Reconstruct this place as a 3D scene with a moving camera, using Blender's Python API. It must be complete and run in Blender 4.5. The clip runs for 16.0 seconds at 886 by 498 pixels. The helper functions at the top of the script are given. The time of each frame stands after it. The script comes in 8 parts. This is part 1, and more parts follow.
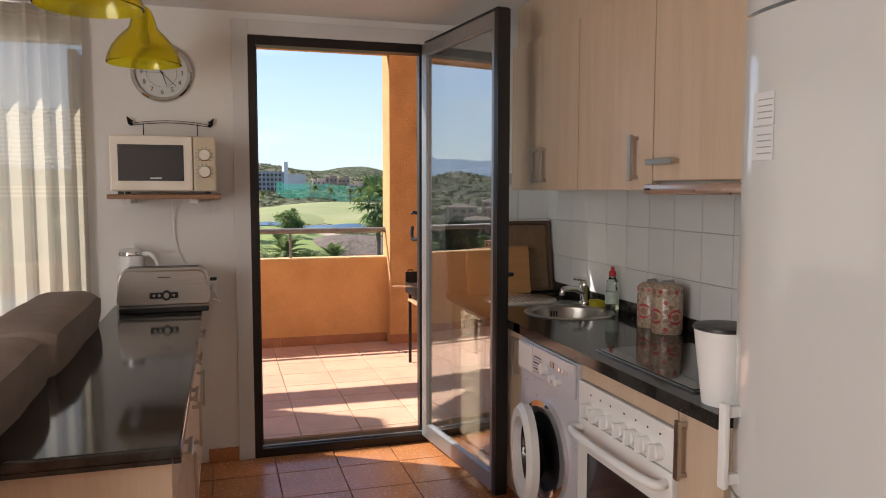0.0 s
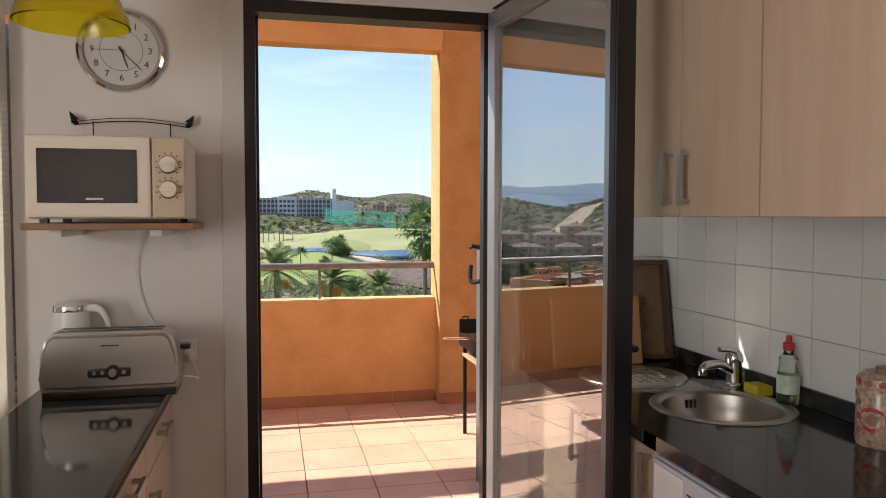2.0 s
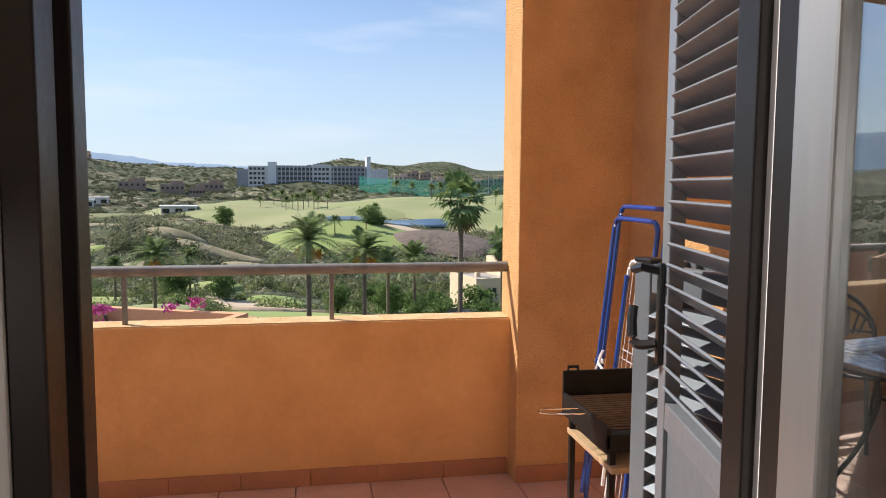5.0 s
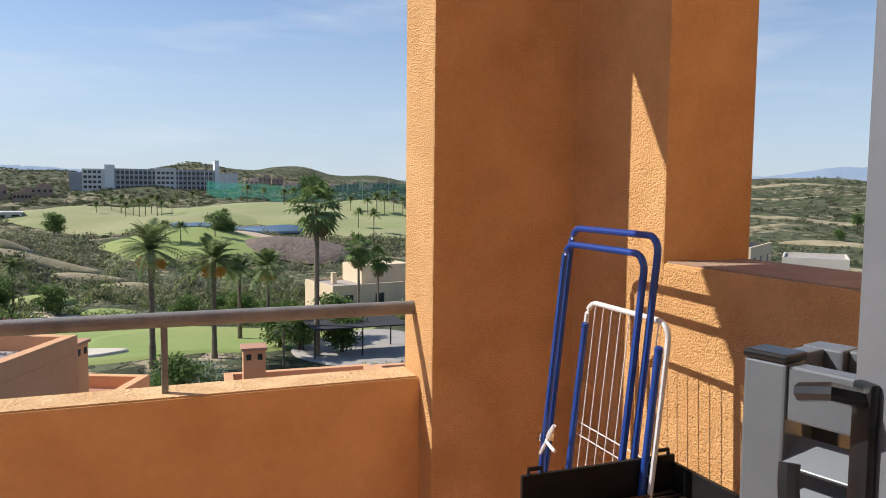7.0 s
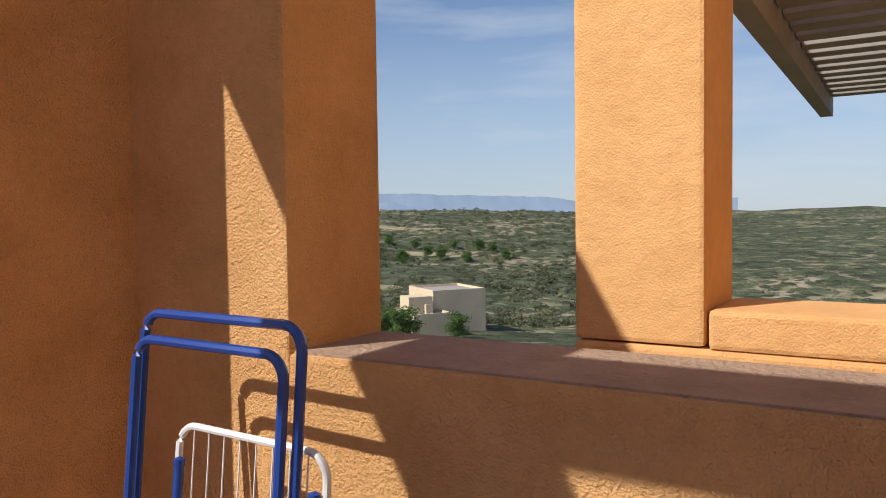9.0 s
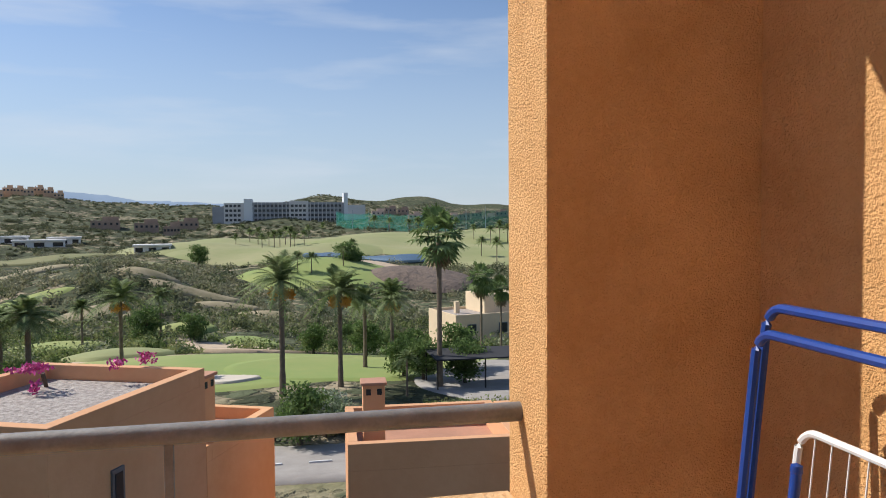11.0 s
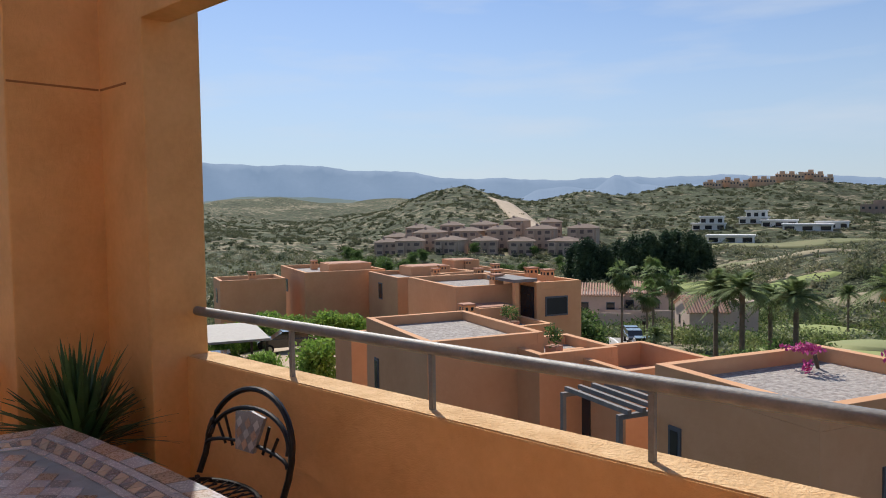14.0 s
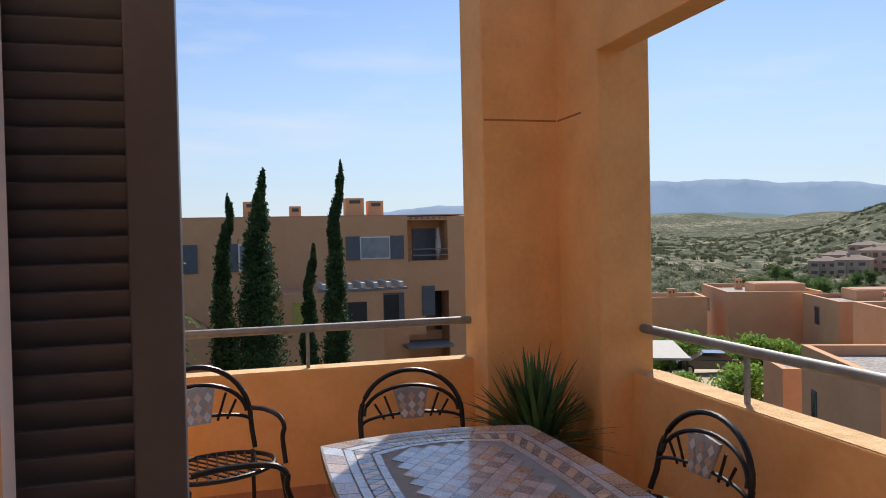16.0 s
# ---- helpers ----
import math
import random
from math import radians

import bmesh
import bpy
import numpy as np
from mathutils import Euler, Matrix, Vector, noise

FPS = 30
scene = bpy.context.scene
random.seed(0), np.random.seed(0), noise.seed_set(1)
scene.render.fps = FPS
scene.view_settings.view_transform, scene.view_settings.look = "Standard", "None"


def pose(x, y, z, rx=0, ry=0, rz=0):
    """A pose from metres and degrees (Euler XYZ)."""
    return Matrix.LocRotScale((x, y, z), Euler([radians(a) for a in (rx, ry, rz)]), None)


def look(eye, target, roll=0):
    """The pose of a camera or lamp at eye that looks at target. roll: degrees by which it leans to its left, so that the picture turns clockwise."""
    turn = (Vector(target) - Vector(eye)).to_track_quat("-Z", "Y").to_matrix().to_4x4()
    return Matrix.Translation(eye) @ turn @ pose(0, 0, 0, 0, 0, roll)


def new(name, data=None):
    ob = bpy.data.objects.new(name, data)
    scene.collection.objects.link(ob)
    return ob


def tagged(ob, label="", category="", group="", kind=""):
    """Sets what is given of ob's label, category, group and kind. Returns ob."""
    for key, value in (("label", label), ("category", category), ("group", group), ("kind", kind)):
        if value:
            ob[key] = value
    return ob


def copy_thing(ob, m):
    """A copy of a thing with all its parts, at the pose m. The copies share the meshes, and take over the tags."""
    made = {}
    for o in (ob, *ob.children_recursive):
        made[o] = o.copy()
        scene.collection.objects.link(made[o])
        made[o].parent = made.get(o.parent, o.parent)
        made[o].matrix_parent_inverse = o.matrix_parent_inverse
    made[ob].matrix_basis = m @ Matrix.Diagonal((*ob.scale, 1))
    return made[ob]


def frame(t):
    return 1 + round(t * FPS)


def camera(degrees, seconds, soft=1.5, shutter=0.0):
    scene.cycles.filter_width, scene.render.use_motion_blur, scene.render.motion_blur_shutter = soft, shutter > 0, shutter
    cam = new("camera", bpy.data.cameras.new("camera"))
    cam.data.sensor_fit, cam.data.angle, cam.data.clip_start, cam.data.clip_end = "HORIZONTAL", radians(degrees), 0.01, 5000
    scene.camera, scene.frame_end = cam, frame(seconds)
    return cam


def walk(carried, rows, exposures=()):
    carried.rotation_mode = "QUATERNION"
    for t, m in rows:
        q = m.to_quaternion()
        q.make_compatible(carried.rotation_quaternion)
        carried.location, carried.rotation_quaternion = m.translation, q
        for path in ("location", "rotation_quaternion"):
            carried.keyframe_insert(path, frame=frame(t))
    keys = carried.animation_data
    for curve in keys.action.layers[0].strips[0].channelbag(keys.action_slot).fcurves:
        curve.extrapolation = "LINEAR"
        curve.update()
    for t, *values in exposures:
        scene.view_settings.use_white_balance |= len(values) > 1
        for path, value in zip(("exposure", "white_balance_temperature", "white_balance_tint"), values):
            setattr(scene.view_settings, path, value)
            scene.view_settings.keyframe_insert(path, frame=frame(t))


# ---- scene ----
cam = camera(61.9, 16.0, soft=1.0)
# time, eye, target, roll
PATH = [
    (0, (-0.181, -4.175, 1.502), (0.391, -2.265, 1.342), 0.07),
    (0.5, (-0.151, -3.984, 1.503), (0.371, -2.060, 1.342), -0.47),
    (1, (-0.101, -3.657, 1.530), (0.399, -1.724, 1.423), -1.24),
    (1.5, (-0.006, -3.295, 1.515), (0.476, -1.356, 1.430), -0.43),
    (2, (0.067, -2.947, 1.502), (0.519, -1.000, 1.413), 0.07),
    (2.5, (0.135, -2.566, 1.524), (0.548, -0.611, 1.430), -0.63),
    (3, (0.204, -2.202, 1.517), (0.584, -0.241, 1.428), 0.12),
    (3.5, (0.240, -1.862, 1.517), (0.567, 0.109, 1.421), 0.19),
    (4, (0.250, -1.515, 1.529), (0.575, 0.456, 1.417), -0.13),
    (4.2, (0.265, -1.380, 1.528), (0.590, 0.590, 1.403), -0.02),
    (6.3, (0.335, -0.300, 1.549), (0.863, 1.617, 1.328), 1.43),
    (6.5, (0.345, -0.213, 1.549), (0.912, 1.692, 1.328), 1.59),
    (7, (0.382, 0.102, 1.562), (1.119, 1.955, 1.406), 0.60),
    (7.5, (0.451, 0.397, 1.603), (1.436, 2.135, 1.513), -0.64),
    (8, (0.575, 0.612, 1.625), (1.877, 2.128, 1.555), -0.33),
    (8.2, (0.597, 0.700, 1.634), (2.017, 2.106, 1.557), -0.70),
    (9.2, (0.690, 0.850, 1.642), (2.400, 1.880, 1.560), -0.70),
    (10.3, (0.736, 0.896, 1.645), (1.621, 2.687, 1.554), -0.82),
    (10.5, (0.733, 0.891, 1.641), (1.488, 2.741, 1.558), -0.58),
    (11, (0.701, 0.865, 1.635), (1.121, 2.819, 1.554), -0.43),
    (11.5, (0.654, 0.825, 1.637), (0.769, 2.819, 1.547), -0.82),
    (12, (0.621, 0.769, 1.633), (0.410, 2.755, 1.526), -0.85),
    (12.5, (0.609, 0.700, 1.650), (0.062, 2.619, 1.515), -0.56),
    (13, (0.583, 0.665, 1.655), (-0.239, 2.483, 1.521), -0.31),
    (13.5, (0.557, 0.631, 1.662), (-0.533, 2.303, 1.544), -0.49),
    (14, (0.543, 0.603, 1.670), (-0.814, 2.069, 1.568), -0.80),
    (14.5, (0.522, 0.575, 1.670), (-1.052, 1.805, 1.582), -0.99),
    (15, (0.505, 0.543, 1.676), (-1.225, 1.543, 1.600), -0.88),
    (15.5, (0.498, 0.495, 1.684), (-1.355, 1.245, 1.624), -1.11),
    (16, (0.485, 0.451, 1.689), (-1.441, 0.990, 1.652), -1.23),
]
EXPOSURES = [(0, 0.80), (1.5, 0.86), (2.5, 0.86), (3.5, 0.80), (4.2, 0.62), (6.3, 0.34), (7.2, 0.2), (8.2, -0.02), (10.4, 0.1), (11.5, 0.08), (12.5, -0.06), (14.0, 0.04), (15, 0.16), (16, 0.26)]
walk(cam, [(t, look(e, g, r)) for t, e, g, r in PATH], EXPOSURES)

# ---- daylight ----
SUN_AZ, SUN_EL = radians(59), radians(42)   # left of +y, above the horizon
world = bpy.data.worlds.new("sky")
scene.world = world
world.use_nodes = True
wn, wl = world.node_tree.nodes, world.node_tree.links
sky = wn.new("ShaderNodeTexSky")
sky.sky_type, sky.sun_disc = "NISHITA", False
sky.sun_elevation, sky.sun_rotation = SUN_EL, -SUN_AZ
sky.air_density, sky.dust_density, sky.ozone_density, sky.altitude = 1.0, 0.15, 2.0, 100
# thin streaky cloud over the blue
wco = wn.new("ShaderNodeTexCoord")
wmap = wn.new("ShaderNodeMapping")
wmap.inputs["Scale"].default_value = (2.2, 2.2, 13.0)
wnoise = wn.new("ShaderNodeTexNoise")
wnoise.inputs["Scale"].default_value, wnoise.inputs["Detail"].default_value = 1.6, 8
wramp = wn.new("ShaderNodeValToRGB")
wramp.color_ramp.elements[0].position, wramp.color_ramp.elements[1].position = 0.5, 0.78
wramp.color_ramp.elements[1].color = (0.55, 0.55, 0.55, 1)
wmix = wn.new("ShaderNodeMixRGB")
wmix.inputs[2].default_value = (6.4, 7.0, 7.9, 1)
wl.new(wco.outputs["Generated"], wmap.inputs[0])
wl.new(wmap.outputs[0], wnoise.inputs["Vector"])
wl.new(wnoise.outputs[0], wramp.inputs[0])
wl.new(wramp.outputs[0], wmix.inputs[0])
# sea haze: a pale blue band that fades upwards
wsep, wabs, wexp, whaze = wn.new("ShaderNodeSeparateXYZ"), wn.new("ShaderNodeMath"), wn.new("ShaderNodeMapRange"), wn.new("ShaderNodeMixRGB")
wabs.operation = "ABSOLUTE"
wexp.interpolation_type = "SMOOTHSTEP"
wexp.inputs[1].default_value, wexp.inputs[2].default_value, wexp.inputs[3].default_value, wexp.inputs[4].default_value = 0.0, 0.34, 0.72, 0.0
whaze.inputs[2].default_value = (4.5, 5.5, 6.8, 1)
wl.new(wco.outputs["Generated"], wsep.inputs[0])
wl.new(wsep.outputs["Z"], wabs.inputs[0])
wl.new(wabs.outputs[0], wexp.inputs[0])
wl.new(wexp.outputs[0], whaze.inputs[0])
wtint = wn.new("ShaderNodeMixRGB")
wtint.blend_type = "MULTIPLY"
wtint.inputs[0].default_value = 1.0
wtint.inputs[2].default_value = (0.97, 1.0, 1.12, 1)
wl.new(sky.outputs[0], wtint.inputs[1])
wl.new(wtint.outputs[0], whaze.inputs[1])
wl.new(whaze.outputs[0], wmix.inputs[1])
wl.new(wmix.outputs[0], wn["Background"].inputs[0])
wn["Background"].inputs[1].default_value = 0.098
sun = new("sun", bpy.data.lights.new("sun", "SUN"))
sun.data.energy, sun.data.angle, sun.data.color = 5.0, radians(0.53), (1.0, 0.95, 0.87)
sun_from = Vector((-math.sin(SUN_AZ) * math.cos(SUN_EL), math.cos(SUN_AZ) * math.cos(SUN_EL), math.sin(SUN_EL)))
sun.matrix_world = look(sun_from * 50, (0, 0, 0))


# ---- materials ----
def mat(name, color, rough=0.6, metal=0.0, var=0.25, scale=6.0, color2=None, bump=0.0, bscale=60.0, random_mix=0.0, island=0.0,
        coat=0.0, stretch=None, spec=0.5, detail=5.0, bdist=0.02, lumps=None):
    m = bpy.data.materials.new(name)
    m.use_nodes = True
    n, l = m.node_tree.nodes, m.node_tree.links
    b = n["Principled BSDF"]
    b.inputs["Roughness"].default_value, b.inputs["Metallic"].default_value = rough, metal
    b.inputs["Coat Weight"].default_value, b.inputs["Specular IOR Level"].default_value = coat, spec
    co = n.new("ShaderNodeNewGeometry")
    vec = co.outputs["Position"]
    if stretch:
        mp = n.new("ShaderNodeMapping")
        mp.inputs["Scale"].default_value = stretch
        l.new(vec, mp.inputs[0])
        vec = mp.outputs[0]
    c1 = Vector(color)
    c2 = Vector(color2) if color2 else c1 * (1 - var)
    noisy, fine = n.new("ShaderNodeTexNoise"), n.new("ShaderNodeTexNoise")
    noisy.inputs["Scale"].default_value, noisy.inputs["Detail"].default_value = scale, detail
    fine.inputs["Scale"].default_value, fine.inputs["Detail"].default_value = scale * 9, 4
    l.new(vec, noisy.inputs["Vector"])
    l.new(vec, fine.inputs["Vector"])
    add = n.new("ShaderNodeMath")
    add.operation = "MULTIPLY_ADD"
    add.inputs[1].default_value = 0.35
    l.new(fine.outputs[0], add.inputs[0])
    l.new(noisy.outputs[0], add.inputs[2])
    ramp = n.new("ShaderNodeMapRange")
    ramp.inputs[1].default_value, ramp.inputs[2].default_value = 0.45, 0.92
    l.new(add.outputs[0], ramp.inputs[0])
    fac = ramp.outputs[0]
    mix = n.new("ShaderNodeMixRGB")
    mix.inputs[1].default_value, mix.inputs[2].default_value = (*c1, 1), (*c2, 1)
    l.new(fac, mix.inputs[0])
    col = mix.outputs[0]
    if random_mix or island:
        hsv = n.new("ShaderNodeHueSaturation")
        src = co.outputs["Random Per Island"] if island else n.new("ShaderNodeObjectInfo").outputs["Random"]
        amount = island or random_mix
        mr = n.new("ShaderNodeMapRange")
        mr.inputs[3].default_value, mr.inputs[4].default_value = 1 - amount, 1 + amount
        l.new(src, mr.inputs[0])
        l.new(mr.outputs[0], hsv.inputs["Value"])
        l.new(col, hsv.inputs["Color"])
        col = hsv.outputs[0]
    l.new(col, b.inputs["Base Color"])
    rr = n.new("ShaderNodeMapRange")
    rr.inputs[3].default_value, rr.inputs[4].default_value = max(rough - 0.06, 0.02), min(rough + 0.1, 1)
    l.new(fine.outputs[0], rr.inputs[0])
    l.new(rr.outputs[0], b.inputs["Roughness"])
    if bump:
        bn = n.new("ShaderNodeTexNoise")
        bn.inputs["Scale"].default_value, bn.inputs["Detail"].default_value = bscale, 6
        l.new(vec, bn.inputs["Vector"])
        bp = n.new("ShaderNodeBump")
        bp.inputs["Strength"].default_value, bp.inputs["Distance"].default_value = bump, bdist
        l.new(bn.outputs[0], bp.inputs["Height"])
        if lumps:      # a coarser relief under the fine one: scale, strength, depth
            cn_, cb = n.new("ShaderNodeTexNoise"), n.new("ShaderNodeBump")
            cn_.inputs["Scale"].default_value, cn_.inputs["Detail"].default_value = lumps[0], 3
            cb.inputs["Strength"].default_value, cb.inputs["Distance"].default_value = lumps[1], lumps[2]
            l.new(vec, cn_.inputs["Vector"])
            l.new(cn_.outputs[0], cb.inputs["Height"])
            l.new(cb.outputs[0], bp.inputs["Normal"])
        l.new(bp.outputs[0], b.inputs["Normal"])
    return m


def foliage(name, colors, scale, island=0.25, through_light=0.3):
    """Leaves in drifts of several greens, letting some sun through."""
    m = bpy.data.materials.new(name)
    m.use_nodes = True
    n, l = m.node_tree.nodes, m.node_tree.links
    b = n["Principled BSDF"]
    b.inputs["Roughness"].default_value, b.inputs["Specular IOR Level"].default_value = 0.75, 0.25
    geo, drift, ramp = n.new("ShaderNodeNewGeometry"), n.new("ShaderNodeTexNoise"), n.new("ShaderNodeValToRGB")
    drift.inputs["Scale"].default_value, drift.inputs["Detail"].default_value = scale, 3
    l.new(geo.outputs["Position"], drift.inputs["Vector"])
    l.new(drift.outputs[0], ramp.inputs[0])
    while len(ramp.color_ramp.elements) < len(colors):
        ramp.color_ramp.elements.new(0.5)
    for k, c in enumerate(colors):
        ramp.color_ramp.elements[k].position = 0.34 + 0.32 * k / (len(colors) - 1)
        ramp.color_ramp.elements[k].color = (*c, 1)
    hsv, mr = n.new("ShaderNodeHueSaturation"), n.new("ShaderNodeMapRange")
    mr.inputs[3].default_value, mr.inputs[4].default_value = 1 - island, 1 + island
    l.new(geo.outputs["Random Per Island"], mr.inputs[0])
    l.new(mr.outputs[0], hsv.inputs["Value"])
    l.new(ramp.outputs[0], hsv.inputs["Color"])
    l.new(hsv.outputs[0], b.inputs["Base Color"])
    tl, mx = n.new("ShaderNodeBsdfTranslucent"), n.new("ShaderNodeMixShader")
    mx.inputs[0].default_value = through_light
    l.new(hsv.outputs[0], tl.inputs[0])
    l.new(b.outputs[0], mx.inputs[1])
    l.new(tl.outputs[0], mx.inputs[2])
    l.new(mx.outputs[0], n["Material Output"].inputs[0])
    return m


def scrubland(name, soil, dry, bush, spots):
    """Pale soil and dry grass dotted with low bushes at several sizes."""
    m = bpy.data.materials.new(name)
    m.use_nodes = True
    n, l = m.node_tree.nodes, m.node_tree.links
    b = n["Principled BSDF"]
    b.inputs["Roughness"].default_value, b.inputs["Specular IOR Level"].default_value = 0.95, 0.1
    geo = n.new("ShaderNodeNewGeometry")
    big, mid = n.new("ShaderNodeTexNoise"), n.new("ShaderNodeTexNoise")
    for t, sc in ((big, 0.012), (mid, 0.16)):
        t.inputs["Scale"].default_value, t.inputs["Detail"].default_value = sc, 8
        l.new(geo.outputs["Position"], t.inputs["Vector"])
    r0 = n.new("ShaderNodeMapRange")
    r0.inputs[1].default_value, r0.inputs[2].default_value = 0.4, 0.62
    l.new(mid.outputs[0], r0.inputs[0])
    col = n.new("ShaderNodeMixRGB")
    col.inputs[1].default_value, col.inputs[2].default_value = (*soil, 1), (*dry, 1)
    l.new(r0.outputs[0], col.inputs[0])
    out, height = col.outputs[0], None
    ragged, bent = n.new("ShaderNodeTexNoise"), n.new("ShaderNodeVectorMath")      # uneven bush outlines
    ragged.inputs["Scale"].default_value, ragged.inputs["Detail"].default_value = 0.55, 9
    bent.operation = "MULTIPLY_ADD"
    bent.inputs[1].default_value = (5.0, 5.0, 5.0)
    l.new(geo.outputs["Position"], ragged.inputs["Vector"])
    l.new(ragged.outputs["Color"], bent.inputs[0])
    l.new(geo.outputs["Position"], bent.inputs[2])
    for sc, reach in spots:
        v, sub, cover = n.new("ShaderNodeTexVoronoi"), n.new("ShaderNodeMath"), n.new("ShaderNodeMapRange")
        v.inputs["Scale"].default_value = sc
        l.new(bent.outputs[0], v.inputs["Vector"])
        sub.operation = "MULTIPLY_ADD"      # fewer bushes where the broad drift is low
        sub.inputs[1].default_value = -1.1
        l.new(big.outputs[0], sub.inputs[0])
        l.new(v.outputs["Distance"], sub.inputs[2])
        cover.inputs[1].default_value, cover.inputs[2].default_value = reach - 0.55 + 0.22, reach - 0.55
        l.new(sub.outputs[0], cover.inputs[0])
        mx = n.new("ShaderNodeMixRGB")
        tone = n.new("ShaderNodeHueSaturation")
        tone.inputs["Color"].default_value = (*bush, 1)
        tr = n.new("ShaderNodeMapRange")
        tr.inputs[3].default_value, tr.inputs[4].default_value = 0.6, 1.6
        cs = n.new("ShaderNodeSeparateXYZ")
        l.new(v.outputs["Color"], cs.inputs[0])
        l.new(cs.outputs[0], tr.inputs[0])
        l.new(tr.outputs[0], tone.inputs["Value"])
        l.new(cover.outputs[0], mx.inputs[0])
        l.new(out, mx.inputs[1])
        l.new(tone.outputs[0], mx.inputs[2])
        out = mx.outputs[0]
        height = cover.outputs[0]
    l.new(out, b.inputs["Base Color"])
    bp = n.new("ShaderNodeBump")
    bp.inputs["Strength"].default_value, bp.inputs["Distance"].default_value = 0.8, 0.9
    rise = n.new("ShaderNodeMath")
    rise.operation = "ADD"
    l.new(height, rise.inputs[0])
    l.new(ragged.outputs[0], rise.inputs[1])
    l.new(rise.outputs[0], bp.inputs["Height"])
    l.new(bp.outputs[0], b.inputs["Normal"])
    return m


def glass_mat(name, tint=(1, 1, 1), rough=0.0, thin=True):
    m = bpy.data.materials.new(name)
    m.use_nodes = True
    b = m.node_tree.nodes["Principled BSDF"]
    b.inputs["Base Color"].default_value = (*tint, 1)
    b.inputs["Roughness"].default_value, b.inputs["Transmission Weight"].default_value = rough, 1.0
    b.inputs["IOR"].default_value = 1.45
    return m


STUCCO = mat("orange stucco", (0.80, 0.455, 0.19), 0.9, var=0.2, scale=3.4, bump=0.42, bscale=190, color2=(0.66, 0.355, 0.135), bdist=0.009, detail=10, lumps=(20, 0.3, 0.02))
STUCCO_ROUGH = mat("rough cast orange stucco", (0.78, 0.44, 0.185), 0.92, var=0.2, scale=5.0, bump=0.85, bscale=170, color2=(0.63, 0.335, 0.125), bdist=0.013, detail=10, lumps=(75, 0.45, 0.016))
STUCCO_FAR = mat("terracotta render", (0.68, 0.37, 0.20), 0.92, var=0.2, scale=0.5, color2=(0.60, 0.31, 0.155), bump=0.3, bscale=12)
STUCCO_FAR2 = mat("ochre render", (0.74, 0.41, 0.21), 0.92, var=0.2, scale=0.4, color2=(0.66, 0.34, 0.16), bump=0.3, bscale=12)
CREAM_RENDER = mat("cream render", (0.76, 0.60, 0.40), 0.92, scale=0.4, var=0.15)
PINK_RENDER = mat("pale pink render", (0.68, 0.50, 0.40), 0.92, scale=0.3, var=0.18)
TERRA_TILE = mat("terracotta floor tile", (0.74, 0.44, 0.30), 0.55, var=0.2, scale=5, random_mix=0.08, bump=0.12, bscale=40)
KIT_TILE = mat("glazed terracotta tile", (0.50, 0.20, 0.075), 0.24, var=0.25, scale=6, random_mix=0.08, bump=0.05, bscale=20)
GROUT = mat("grout", (0.42, 0.30, 0.22), 0.95, scale=12)
WALL_WHITE = mat("white wall paint", (0.74, 0.71, 0.68), 0.85, var=0.05, scale=2, bump=0.05, bscale=150)
CEIL_WHITE = mat("ceiling paint", (0.78, 0.75, 0.72), 0.9, var=0.04, scale=2)
CASING = mat("grey white lacquered casing", (0.62, 0.60, 0.58), 0.5, var=0.05, scale=4)
ALU_DARK = mat("dark bronze aluminium", (0.035, 0.030, 0.028), 0.35, 0.6, var=0.2, scale=8)
ALU_GREY = mat("anodised aluminium", (0.42, 0.42, 0.42), 0.4, 0.85, var=0.12, scale=8, stretch=(1, 1, 0.1))
# one shutter lacquer in two tones: shade and sun are put into the colour
SHUTTER_SHADED = mat("shutter lacquer darkened as in shade", (0.072, 0.071, 0.082), 0.38, 0.2, var=0.2, scale=5)
SHUTTER_LIT = mat("shutter lacquer lightened as in sun", (0.20, 0.21, 0.23), 0.36, 0.2, var=0.2, scale=5)
SHUTTER_GREY = mat("grey shutter lacquer", (0.18, 0.20, 0.22), 0.4, 0.3, var=0.15, scale=5)
RAIL_METAL = mat("weathered galvanised steel", (0.28, 0.275, 0.27), 0.6, 0.4, var=0.35, scale=12, bump=0.1, bscale=90)
STEEL = mat("brushed steel", (0.50, 0.47, 0.43), 0.3, 1.0, var=0.12, scale=5, stretch=(1, 1, 30))
CHROME = mat("chrome", (0.75, 0.75, 0.75), 0.08, 1.0, var=0.05)
GRANITE = mat("black granite", (0.010, 0.010, 0.010), 0.05, var=0.2, scale=14, color2=(0.04, 0.04, 0.037), spec=0.32, detail=9)
BEECH = mat("pale beech laminate", (0.58, 0.45, 0.33), 0.42, var=0.1, scale=2.2, color2=(0.50, 0.37, 0.26), stretch=(7, 7, 0.7))
WHITE_ENAMEL = mat("white enamel", (0.80, 0.79, 0.77), 0.22, var=0.04, scale=3, coat=0.4)
FRIDGE_WHITE = mat("glossy fridge lacquer", (0.60, 0.61, 0.60), 0.12, var=0.04, scale=2, coat=0.8)
SILVER_WHITE = mat("silver white lacquer", (0.56, 0.56, 0.61), 0.28, var=0.05, scale=3, coat=0.4)
CREAM_PLASTIC = mat("cream plastic", (0.78, 0.71, 0.60), 0.4, var=0.06, scale=5)
WHITE_PLASTIC = mat("white plastic", (0.78, 0.78, 0.77), 0.35, var=0.04, scale=5)
BLACK_PLASTIC = mat("black plastic", (0.015, 0.015, 0.016), 0.3, var=0.2)
